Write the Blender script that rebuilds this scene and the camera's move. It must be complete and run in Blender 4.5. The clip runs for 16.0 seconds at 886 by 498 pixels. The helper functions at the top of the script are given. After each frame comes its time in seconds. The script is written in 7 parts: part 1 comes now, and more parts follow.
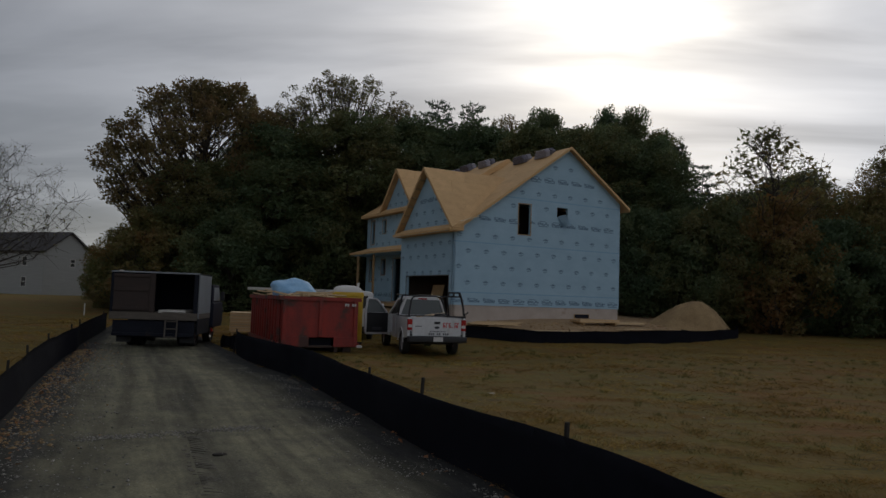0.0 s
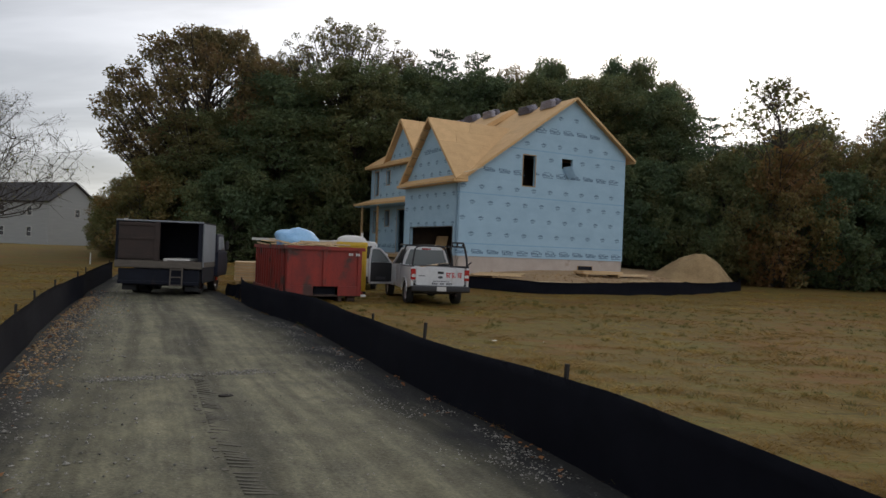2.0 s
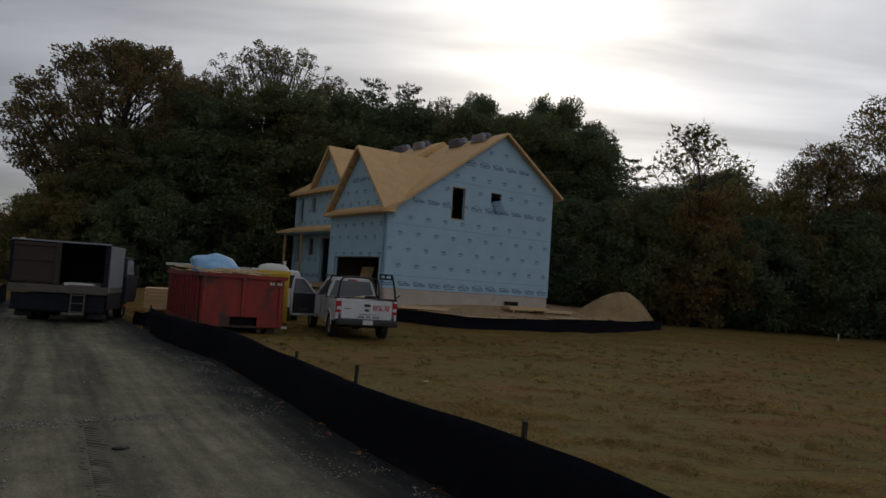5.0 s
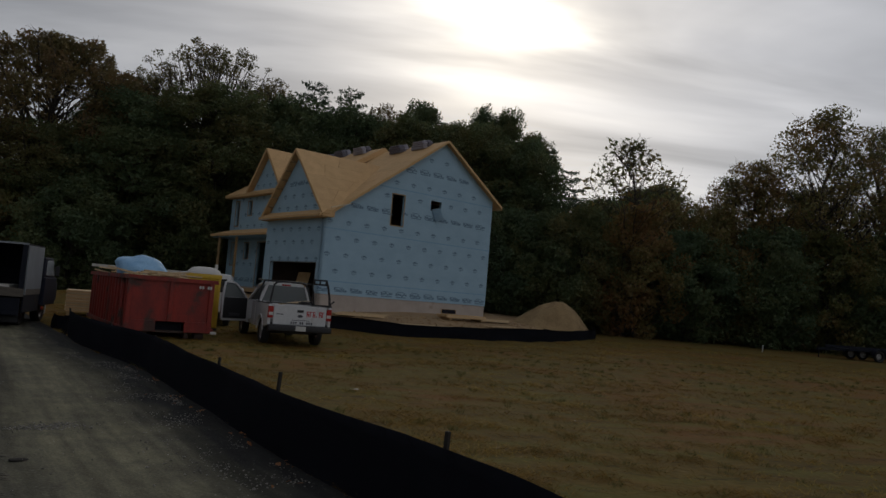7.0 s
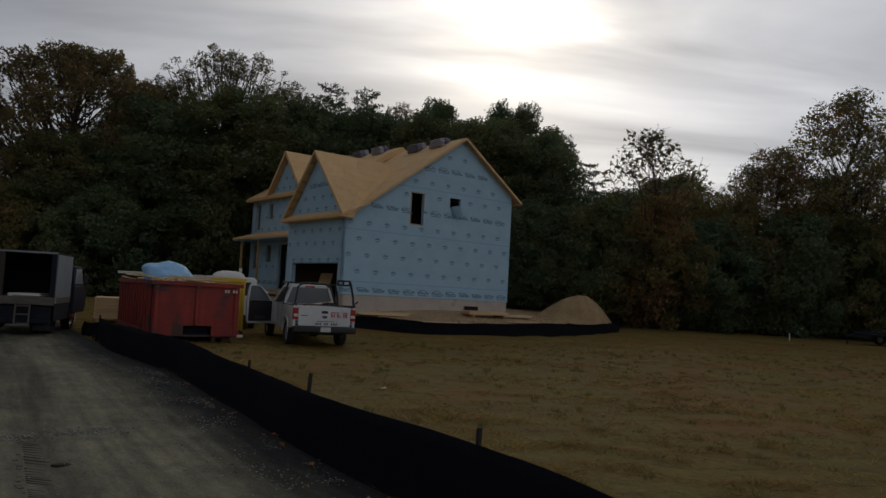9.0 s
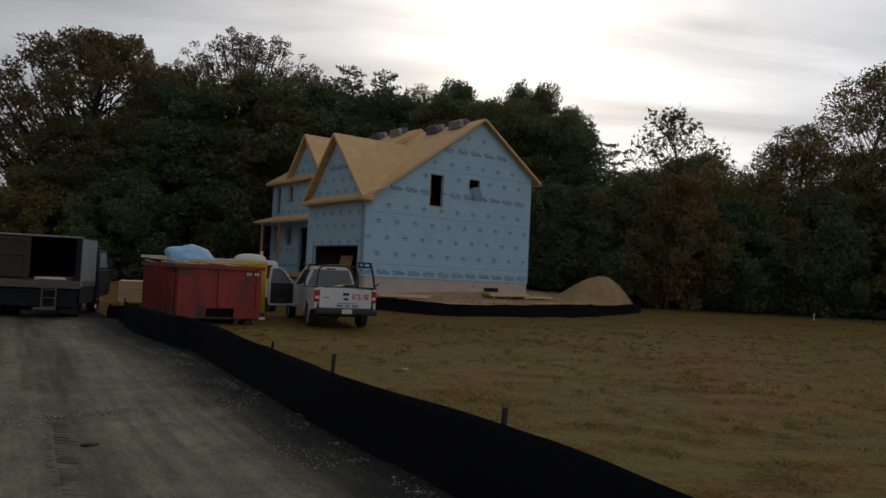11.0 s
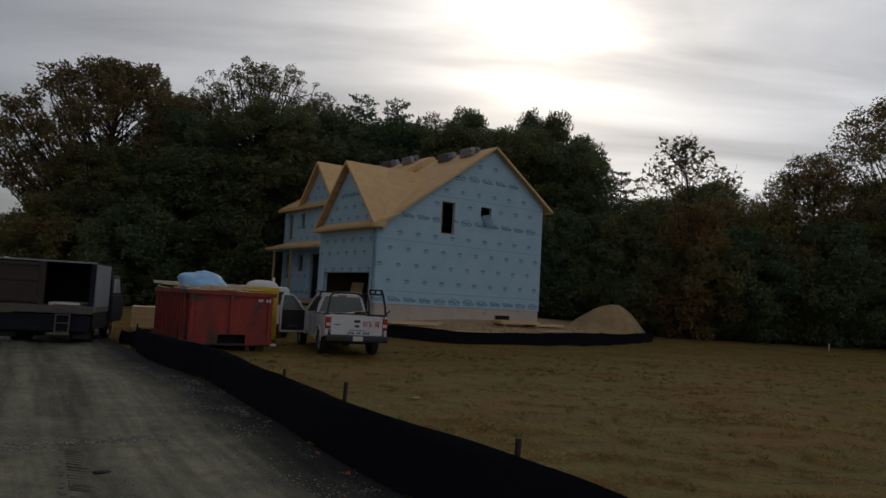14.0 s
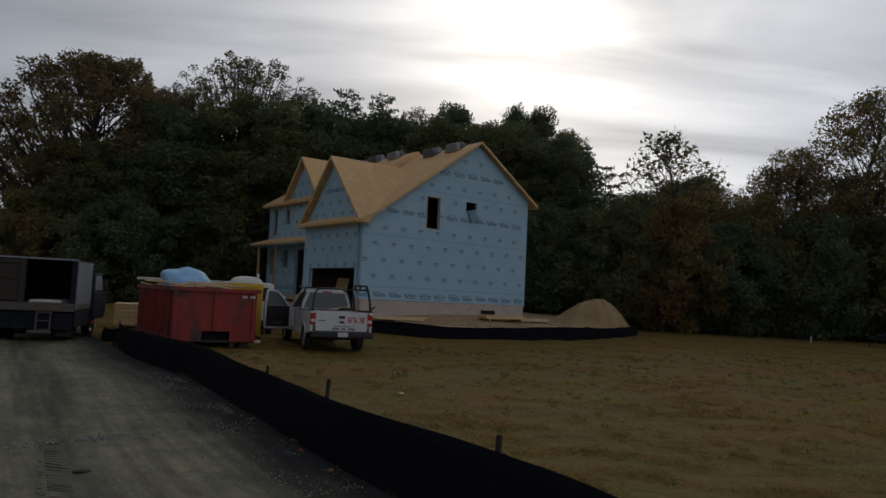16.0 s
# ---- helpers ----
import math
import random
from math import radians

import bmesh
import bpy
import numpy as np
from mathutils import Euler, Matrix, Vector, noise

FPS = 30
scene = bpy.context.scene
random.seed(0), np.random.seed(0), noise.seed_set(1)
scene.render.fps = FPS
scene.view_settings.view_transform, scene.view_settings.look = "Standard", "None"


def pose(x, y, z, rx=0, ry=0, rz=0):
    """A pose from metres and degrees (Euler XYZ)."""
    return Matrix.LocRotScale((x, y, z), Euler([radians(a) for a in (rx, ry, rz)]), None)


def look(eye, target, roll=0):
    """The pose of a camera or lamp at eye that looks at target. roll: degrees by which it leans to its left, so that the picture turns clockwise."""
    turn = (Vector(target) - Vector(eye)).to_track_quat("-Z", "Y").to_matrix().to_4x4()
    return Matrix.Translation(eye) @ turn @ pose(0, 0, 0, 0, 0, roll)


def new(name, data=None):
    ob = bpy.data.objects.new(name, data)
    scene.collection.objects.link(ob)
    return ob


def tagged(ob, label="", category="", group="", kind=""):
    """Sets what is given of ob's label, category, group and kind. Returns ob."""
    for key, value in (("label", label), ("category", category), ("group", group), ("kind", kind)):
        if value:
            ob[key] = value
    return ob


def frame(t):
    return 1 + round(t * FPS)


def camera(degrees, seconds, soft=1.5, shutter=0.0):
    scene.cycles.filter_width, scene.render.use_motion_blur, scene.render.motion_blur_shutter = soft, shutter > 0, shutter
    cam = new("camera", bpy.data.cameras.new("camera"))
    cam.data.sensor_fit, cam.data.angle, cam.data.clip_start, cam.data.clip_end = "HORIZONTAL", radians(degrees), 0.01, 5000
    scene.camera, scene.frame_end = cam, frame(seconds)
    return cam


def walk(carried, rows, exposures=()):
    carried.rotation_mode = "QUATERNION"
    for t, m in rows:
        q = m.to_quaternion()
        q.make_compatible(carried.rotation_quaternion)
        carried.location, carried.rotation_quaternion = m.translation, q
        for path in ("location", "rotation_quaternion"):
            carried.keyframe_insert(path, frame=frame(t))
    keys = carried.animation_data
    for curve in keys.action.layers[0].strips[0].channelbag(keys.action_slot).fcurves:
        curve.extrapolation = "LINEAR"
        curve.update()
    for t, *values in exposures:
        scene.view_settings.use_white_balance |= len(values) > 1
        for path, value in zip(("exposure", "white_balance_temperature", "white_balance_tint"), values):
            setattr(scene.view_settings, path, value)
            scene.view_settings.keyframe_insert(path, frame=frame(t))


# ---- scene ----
cam = camera(63.3, 16.0)

# ---------------------------------------------------------------- camera path
PATH = [
    (0, (0.17, -0.542, 1.739), (0.016, 1.447, 1.878), 1.9),
    (0.5, (0.169, -0.533, 1.73), (0.017, 1.457, 1.859), 1.7),
    (1, (0.18, -0.491, 1.711), (0.031, 1.502, 1.783), 1.6),
    (1.5, (0.189, -0.578, 1.664), (0.043, 1.416, 1.692), 1.7),
    (2, (0.187, -0.542, 1.662), (0.026, 1.451, 1.669), 2.2),
    (2.5, (0.147, -0.472, 1.651), (0.006, 1.523, 1.67), 2.2),
    (3, (0.035, -0.355, 1.673), (-0.003, 1.644, 1.698), 0.1),
    (3.5, (-0.002, -0.188, 1.665), (-0.002, 1.812, 1.668), 2.2),
    (3.7, (0.008, -0.136, 1.681), (-0.009, 1.863, 1.742), 2.3),
    (5.8, (-0.052, 0.363, 1.702), (0.069, 2.354, 1.84), 4.7),
    (6, (-0.027, 0.371, 1.69), (0.121, 2.36, 1.841), 4.5),
    (6.5, (0.037, 0.385, 1.696), (0.234, 2.369, 1.845), 4.5),
    (7, (0.091, 0.392, 1.69), (0.301, 2.376, 1.829), 4.7),
    (7.5, (0.109, 0.434, 1.699), (0.36, 2.411, 1.867), 3.8),
    (8, (0.088, 0.386, 1.701), (0.311, 2.366, 1.874), 3.1),
    (8.5, (0.079, 0.363, 1.695), (0.295, 2.347, 1.834), 2.6),
    (9, (0.037, 0.327, 1.699), (0.193, 2.317, 1.826), 3.1),
    (9.2, (0.04, 0.344, 1.674), (0.184, 2.336, 1.793), 3.2),
    (11.3, (0.0, 0.398, 1.679), (0.102, 2.394, 1.753), 2.8),
    (11.5, (-0.004, 0.419, 1.689), (0.122, 2.413, 1.772), 3.6),
    (12, (-0.009, 0.417, 1.68), (0.127, 2.411, 1.754), 3.9),
    (12.5, (-0.019, 0.399, 1.68), (0.101, 2.394, 1.764), 3.8),
    (13, (-0.029, 0.392, 1.69), (0.063, 2.388, 1.789), 3.6),
    (13.5, (-0.018, 0.386, 1.699), (0.054, 2.381, 1.824), 2.9),
    (14, (-0.017, 0.36, 1.694), (0.055, 2.353, 1.842), 3.1),
    (14.5, (-0.014, 0.339, 1.699), (0.051, 2.333, 1.827), 3.3),
    (15, (-0.012, 0.379, 1.703), (0.046, 2.373, 1.853), 3.6),
    (15.5, (0.008, 0.402, 1.709), (0.1, 2.396, 1.838), 3.4),
    (16, (0.024, 0.362, 1.71), (0.135, 2.355, 1.846), 2.8),
]
walk(cam, [(r[0], look(r[1], r[2], r[3])) for r in PATH],
     exposures=[(0, -0.32, 6535, 10), (0.5, -0.35, 6535, 10), (1, -0.25, 6745, 10), (1.5, 0.2, 6535, 10), (2, 0.88, 6745, 10), (2.5, 0.6, 6675, 10), (3, 0.68, 6605, 10), (3.5, 0.65, 6605, 10), (3.7, 0.55, 6605, 10), (5.8, -0.42, 6605, 10), (6, -0.42, 6605, 10), (6.5, -0.52, 6815, 10), (7, -0.5, 6675, 10), (7.5, -0.5, 6605, 10), (8, -0.68, 6325, 10), (8.5, -0.42, 6605, 10), (9, -0.42, 6605, 10), (9.2, -0.4, 6605, 10), (11.3, -0.02, 6815, 10), (11.7, -0.04, 6800, 10), (12, -0.2, 6790, 10), (12.4, -0.02, 6770, 10), (13, 0.02, 6745, 10), (13.5, -0.35, 6745, 10), (14, -0.35, 6675, 10), (14.5, -0.38, 6675, 10), (15, -0.55, 6465, 10), (15.5, -0.58, 6675, 10), (16, -0.32, 6465, 10)])

# ---------------------------------------------------------------- sky and sun
SUN_DIR = Vector((math.sin(radians(8.5)) * math.cos(radians(22.5)),
                  math.cos(radians(8.5)) * math.cos(radians(22.5)),
                  math.sin(radians(22.5)))).normalized()


def build_world():
    w = bpy.data.worlds.new("overcast_sky")
    w.use_nodes = True
    nt = w.node_tree
    nt.nodes.clear()
    N, L = nt.nodes.new, nt.links.new

    def math_node(op, a, b=None, clamp=False):
        n = N("ShaderNodeMath")
        n.operation, n.use_clamp = op, clamp
        for i, v in enumerate((a, b)):
            if v is None:
                continue
            if isinstance(v, (int, float)):
                n.inputs[i].default_value = v
            else:
                L(v, n.inputs[i])
        return n.outputs[0]

    out, bg = N("ShaderNodeOutputWorld"), N("ShaderNodeBackground")
    tc = N("ShaderNodeTexCoord")
    sep = N("ShaderNodeSeparateXYZ")
    L(tc.outputs["Generated"], sep.inputs[0])
    # thin clear sky above the cloud
    sky = N("ShaderNodeTexSky")
    sky.sky_type, sky.sun_disc = "NISHITA", False
    sky.sun_elevation, sky.sun_rotation = radians(22.5), radians(8.5)
    # cloud sheet, stretched towards the horizon as a flat layer is
    zz = math_node("ADD", math_node("MAXIMUM", sep.outputs["Z"], 0.0), 0.14)
    comb = N("ShaderNodeCombineXYZ")
    L(math_node("DIVIDE", sep.outputs["X"], zz), comb.inputs[0])
    L(math_node("DIVIDE", sep.outputs["Y"], zz), comb.inputs[1])
    mp = N("ShaderNodeMapping")
    mp.inputs["Rotation"].default_value = (0, 0, radians(28))
    mp.inputs["Scale"].default_value = (0.55, 1.5, 1.0)
    mp.inputs["Location"].default_value = (0.6, 0.35, 0)
    L(comb.outputs[0], mp.inputs[0])
    n1 = N("ShaderNodeTexNoise")
    n1.inputs["Scale"].default_value, n1.inputs["Detail"].default_value = 1.15, 5.0
    n1.inputs["Roughness"].default_value, n1.inputs["Distortion"].default_value = 0.52, 0.5
    L(mp.outputs[0], n1.inputs["Vector"])
    cl = N("ShaderNodeMapRange")
    cl.inputs["From Min"].default_value, cl.inputs["From Max"].default_value = 0.34, 0.66
    L(n1.outputs[0], cl.inputs["Value"])
    thin = cl.outputs[0]
    # light scattered through the cloud round the sun
    wn = N("ShaderNodeTexNoise")
    wn.inputs["Scale"].default_value, wn.inputs["Detail"].default_value = 1.6, 4
    L(mp.outputs[0], wn.inputs["Vector"])
    sh = N("ShaderNodeVectorMath")
    sh.operation = "MULTIPLY_ADD"
    L(wn.outputs["Color"], sh.inputs[0])
    sh.inputs[1].default_value, sh.inputs[2].default_value = (0.42, 0.2, 0.34), (-0.21, -0.1, -0.17)
    ad = N("ShaderNodeVectorMath")
    ad.operation = "ADD"
    L(tc.outputs["Generated"], ad.inputs[0])
    L(sh.outputs[0], ad.inputs[1])
    nm = N("ShaderNodeVectorMath")
    nm.operation = "NORMALIZE"
    L(ad.outputs[0], nm.inputs[0])
    dot = N("ShaderNodeVectorMath")
    dot.operation = "DOT_PRODUCT"
    L(nm.outputs[0], dot.inputs[0])
    dot.inputs[1].default_value = SUN_DIR
    d = math_node("MAXIMUM", dot.outputs["Value"], 0.0)
    wide = math_node("POWER", d, 9.0)
    near = math_node("POWER", d, 48.0)
    core = math_node("POWER", d, 260.0)
    glow = math_node("ADD", math_node("MULTIPLY", wide, 0.18), math_node("MULTIPLY", near, 0.60))
    glow = math_node("ADD", glow, math_node("MULTIPLY", core, 1.1))
    glow = math_node("MULTIPLY", glow, math_node("ADD", math_node("MULTIPLY", thin, 0.75), 0.45))
    base = math_node("ADD", math_node("MULTIPLY", thin, 0.25), 0.32)
    # the sheet thins out towards the west
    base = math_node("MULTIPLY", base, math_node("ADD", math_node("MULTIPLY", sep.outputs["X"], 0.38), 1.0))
    # brightened unseen sky at -Y: fill light for faces towards the camera
    back_fill = math_node("MULTIPLY", math_node("MAXIMUM", math_node("MULTIPLY", sep.outputs["Y"], -1.0), 0.0), 0.62)
    base = math_node("MULTIPLY", base, math_node("ADD", back_fill, 1.0))
    base = math_node("MULTIPLY", base, math_node("ADD", math_node("MULTIPLY", math_node("POWER", d, 4.0), 0.62), 0.58))
    grey, gold = N("ShaderNodeMix"), N("ShaderNodeMix")
    for m, col in ((grey, (0.93, 0.965, 1.06, 1)), (gold, (1.0, 0.92, 0.76, 1))):
        m.data_type, m.blend_type = "RGBA", "MULTIPLY"
        m.inputs[0].default_value = 1.0
        m.inputs[7].default_value = col
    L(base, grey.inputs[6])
    L(glow, gold.inputs[6])
    add = N("ShaderNodeMix")
    add.data_type, add.blend_type = "RGBA", "ADD"
    add.inputs[0].default_value = 1.0
    L(grey.outputs[2], add.inputs[6])
    L(gold.outputs[2], add.inputs[7])
    clear = N("ShaderNodeMix")
    clear.data_type, clear.blend_type = "RGBA", "ADD"
    clear.inputs[0].default_value = 0.012
    L(add.outputs[2], clear.inputs[6])
    L(sky.outputs[0], clear.inputs[7])
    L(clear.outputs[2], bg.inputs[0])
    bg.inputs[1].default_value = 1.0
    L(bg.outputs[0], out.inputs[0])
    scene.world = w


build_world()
sun = new("sun", bpy.data.lights.new("sun", "SUN"))
sun.data.energy, sun.data.angle, sun.data.color = 0.45, radians(14), (1.0, 0.93, 0.82)
sun.matrix_world = look((0, 0, 60), Vector((0, 0, 60)) - SUN_DIR)


# ---------------------------------------------------------------- materials
def surface(name, rough=0.8, metal=0.0, base=(0.5, 0.5, 0.5), dark=None, scale=6.0, fine=60.0, fine_mix=0.35,
            bump=0.15, bump_dist=0.01, stretch=(1, 1, 1), random_value=0.0, islands=False, spots=None, spot_scale=3.0,
            spot_at=0.62, coat=0.0, spec=0.5, rough_vary=0.1):
    """A procedural surface: two scales of noise between two tones, optional stains, fine relief."""
    m = bpy.data.materials.new(name)
    m.use_nodes = True
    nt = m.node_tree
    N, L = nt.nodes.new, nt.links.new
    b = nt.nodes["Principled BSDF"]
    b.inputs["Metallic"].default_value = metal
    b.inputs["Specular IOR Level"].default_value = spec
    b.inputs["Coat Weight"].default_value = coat
    if dark is None:
        dark = tuple(c * 0.62 for c in base)
    tc, mp = N("ShaderNodeTexCoord"), N("ShaderNodeMapping")
    mp.inputs["Scale"].default_value = stretch
    L(tc.outputs["Object"], mp.inputs[0])
    big, small = N("ShaderNodeTexNoise"), N("ShaderNodeTexNoise")
    big.inputs["Scale"].default_value, big.inputs["Detail"].default_value = scale, 6
    small.inputs["Scale"].default_value, small.inputs["Detail"].default_value = fine, 4
    big.inputs["Roughness"].default_value = 0.6
    L(mp.outputs[0], big.inputs["Vector"])
    L(mp.outputs[0], small.inputs["Vector"])
    mix = N("ShaderNodeMix")
    mix.data_type = "FLOAT"
    mix.inputs[0].default_value = fine_mix
    L(big.outputs[0], mix.inputs[2])
    L(small.outputs[0], mix.inputs[3])
    r = N("ShaderNodeValToRGB")
    r.color_ramp.elements[0].position, r.color_ramp.elements[1].position = 0.32, 0.66
    r.color_ramp.elements[0].color, r.color_ramp.elements[1].color = (*dark, 1), (*base, 1)
    L(mix.outputs[0], r.inputs[0])
    col = r.outputs[0]
    if spots:
        sn = N("ShaderNodeTexNoise")
        sn.inputs["Scale"].default_value, sn.inputs["Detail"].default_value = spot_scale, 7
        L(tc.outputs["Object"], sn.inputs["Vector"])
        mr = N("ShaderNodeMapRange")
        mr.inputs["From Min"].default_value, mr.inputs["From Max"].default_value = spot_at, spot_at + 0.1
        L(sn.outputs[0], mr.inputs["Value"])
        ms = N("ShaderNodeMix")
        ms.data_type = "RGBA"
        L(mr.outputs[0], ms.inputs[0])
        L(col, ms.inputs[6])
        ms.inputs[7].default_value = (*spots, 1)
        col = ms.outputs[2]
    if random_value:
        src = N("ShaderNodeNewGeometry").outputs["Random Per Island"] if islands else N("ShaderNodeObjectInfo").outputs["Random"]
        mr = N("ShaderNodeMapRange")
        mr.inputs["To Min"].default_value, mr.inputs["To Max"].default_value = 1 - random_value, 1 + random_value
        L(src, mr.inputs["Value"])
        hsv = N("ShaderNodeHueSaturation")
        L(mr.outputs[0], hsv.inputs["Value"])
        L(col, hsv.inputs["Color"])
        col = hsv.outputs[0]
    L(col, b.inputs["Base Color"])
    rr = N("ShaderNodeMapRange")
    rr.inputs["To Min"].default_value, rr.inputs["To Max"].default_value = max(0.02, rough - rough_vary), min(1, rough + rough_vary)
    L(big.outputs[0], rr.inputs["Value"])
    L(rr.outputs[0], b.inputs["Roughness"])
    if bump:
        bp = N("ShaderNodeBump")
        bp.inputs["Strength"].default_value, bp.inputs["Distance"].default_value = bump, bump_dist
        L(mix.outputs[0], bp.inputs["Height"])
        L(bp.outputs[0], b.inputs["Normal"])
    return m


def leaf_material(name, tones, trans=0.25, patch=0.45, own=0.18, low=0.40, high=1.0, spec=0.35):
    """Leaves: tones mixed leaf by leaf and tree by tree, a little light shining through."""
    m = bpy.data.materials.new(name)
    m.use_nodes = True
    nt = m.node_tree
    N, L = nt.nodes.new, nt.links.new
    b = nt.nodes["Principled BSDF"]
    b.inputs["Roughness"].default_value = 0.60
    b.inputs["Specular IOR Level"].default_value = spec
    geo, info = N("ShaderNodeNewGeometry"), N("ShaderNodeObjectInfo")
    tc, no = N("ShaderNodeTexCoord"), N("ShaderNodeTexNoise")
    no.inputs["Scale"].default_value, no.inputs["Detail"].default_value = patch, 3
    L(tc.outputs["Object"], no.inputs["Vector"])
    a1, a2 = N("ShaderNodeMath"), N("ShaderNodeMath")
    a1.operation, a2.operation = "MULTIPLY_ADD", "MULTIPLY_ADD"
    L(geo.outputs["Random Per Island"], a1.inputs[0])
    a1.inputs[1].default_value = own
    L(no.outputs[0], a1.inputs[2])
    L(info.outputs["Random"], a2.inputs[0])
    a2.inputs[1].default_value = 0.30
    L(a1.outputs[0], a2.inputs[2])
    mr = N("ShaderNodeMapRange")
    mr.inputs["From Min"].default_value, mr.inputs["From Max"].default_value = low, high
    L(a2.outputs[0], mr.inputs["Value"])
    r = N("ShaderNodeValToRGB")
    el = r.color_ramp.elements
    while len(el) < len(tones):
        el.new(0.5)
    for i, t in enumerate(tones):
        el[i].position, el[i].color = i / (len(tones) - 1), (*t, 1)
    L(mr.outputs[0], r.inputs[0])
    L(r.outputs[0], b.inputs["Base Color"])
    tr, mx = N("ShaderNodeBsdfTranslucent"), N("ShaderNodeMixShader")
    mx.inputs[0].default_value = trans
    L(r.outputs[0], tr.inputs[0])
    L(b.outputs[0], mx.inputs[1])
    L(tr.outputs[0], mx.inputs[2])
    L(mx.outputs[0], nt.nodes["Material Output"].inputs["Surface"])
    return m


def plain_glass(name, tint=(0.02, 0.025, 0.03), clear=0.25):
    m = bpy.data.materials.new(name)
    m.use_nodes = True
    b = m.node_tree.nodes["Principled BSDF"]
    b.inputs["Base Color"].default_value = (*tint, 1)
    b.inputs["Roughness"].default_value = 0.06
    b.inputs["Transmission Weight"].default_value = clear
    return m


M_wrap = surface("house_wrap", 0.55, base=(0.345, 0.505, 0.61), dark=(0.27, 0.415, 0.525), scale=0.9, fine=14, bump=0.5, bump_dist=0.04, stretch=(1, 1, 1.8))
M_print = surface("wrap_print", 0.6, base=(0.17, 0.27, 0.36), dark=(0.08, 0.14, 0.21), scale=9, fine=90, bump=0.0)
M_seam = surface("wrap_tape", 0.5, base=(0.24, 0.42, 0.56), dark=(0.17, 0.33, 0.48), scale=3, bump=0.05)
M_osb = surface("osb_sheathing", 0.8, base=(0.67, 0.435, 0.215), dark=(0.51, 0.315, 0.14), scale=2.0, fine=22, fine_mix=0.5, bump=0.25, random_value=0.06)
M_lumber = surface("raw_lumber", 0.75, base=(0.64, 0.48, 0.29), dark=(0.46, 0.32, 0.17), scale=5, fine=50, stretch=(1, 8, 8), bump=0.12, random_value=0.15)
M_paleboard = surface("pale_board", 0.7, base=(0.72, 0.62, 0.46), dark=(0.58, 0.48, 0.33), scale=4, fine=40, stretch=(1, 8, 8), bump=0.1)
M_stud = surface("stud_wood", 0.8, base=(0.42, 0.28, 0.14), dark=(0.28, 0.18, 0.08), scale=5, fine=40, bump=0.1)
M_block = surface("foundation_concrete", 0.9, base=(0.50, 0.43, 0.375), dark=(0.38, 0.32, 0.275), scale=1.2, fine=30, bump=0.3, spots=(0.22, 0.15, 0.10), spot_scale=0.9)
# near-black wood: shade of the open rooms is put into its colour
M_inside = surface("shade_toned_wood", 0.9, base=(0.085, 0.060, 0.042), dark=(0.045, 0.032, 0.024), scale=3, fine=30)
M_silt = surface("silt_fence_cloth", 0.9, base=(0.019, 0.020, 0.029), dark=(0.011, 0.012, 0.018), scale=3, fine=220, bump=0.4, bump_dist=0.006, spec=0.15, spots=(0.018, 0.017, 0.016), spot_scale=2.2, spot_at=0.66)
M_stake = surface("weathered_stake", 0.9, base=(0.030, 0.025, 0.020), dark=(0.013, 0.011, 0.009), scale=12, fine=80, stretch=(6, 6, 1))
M_bark = surface("bark", 0.95, base=(0.07, 0.058, 0.046), dark=(0.03, 0.025, 0.02), scale=4, fine=30, stretch=(4, 4, 1), bump=0.6, bump_dist=0.03)
M_oak = leaf_material("oak_leaves", [(0.083, 0.101, 0.039), (0.121, 0.115, 0.044), (0.159, 0.124, 0.051), (0.172, 0.106, 0.046)], 0.45)
M_green = leaf_material("green_leaves", [(0.069, 0.112, 0.060), (0.093, 0.138, 0.066), (0.122, 0.146, 0.061), (0.155, 0.140, 0.054)], 0.40)
M_pine = leaf_material("pine_needles", [(0.056, 0.092, 0.064), (0.073, 0.111, 0.068), (0.090, 0.122, 0.070)], 0.3)
M_rust = leaf_material("autumn_leaves", [(0.085, 0.120, 0.048), (0.140, 0.145, 0.050), (0.195, 0.145, 0.052), (0.225, 0.115, 0.045)], 0.45)


# ---------------------------------------------------------------- helpers for building
def part(name, bm, material, parent=None, label="", m=None):
    """Links a bmesh as one mesh object under a thing or a part."""
    me = bpy.data.meshes.new(name)
    bm.to_mesh(me)
    bm.free()
    for mat in (material if isinstance(material, (list, tuple)) else [material]):
        me.materials.append(mat)
    ob = new(name, me)
    if parent:
        ob.parent = parent
    if m is not None:
        ob.matrix_basis = m
    if label:
        ob["label"] = label
    return ob


def thing(name, m, label, category, group="", kind=""):
    ob = new(name)
    ob.empty_display_size = 0.2
    ob.matrix_basis = m
    return tagged(ob, label, category, group, kind)


def add_box(bm, x0, y0, z0, x1, y1, z1, m=None, mat=0):
    vs = [bm.verts.new((x, y, z)) for z in (z0, z1) for y in (y0, y1) for x in (x0, x1)]
    if m is not None:
        for v in vs:
            v.co = m @ v.co
    fs = []
    for q in ((0, 2, 3, 1), (4, 5, 7, 6), (0, 1, 5, 4), (2, 6, 7, 3), (0, 4, 6, 2), (1, 3, 7, 5)):
        f = bm.faces.new([vs[i] for i in q])
        f.material_index = mat
        fs.append(f)
    return fs


def box(x0, y0, z0, x1, y1, z1, bevel=0.0, seg=2, m=None):
    bm = bmesh.new()
    add_box(bm, x0, y0, z0, x1, y1, z1, m)
    if bevel:
        bmesh.ops.bevel(bm, geom=bm.edges[:], offset=bevel, segments=seg, profile=0.6, affect="EDGES")
    return bm


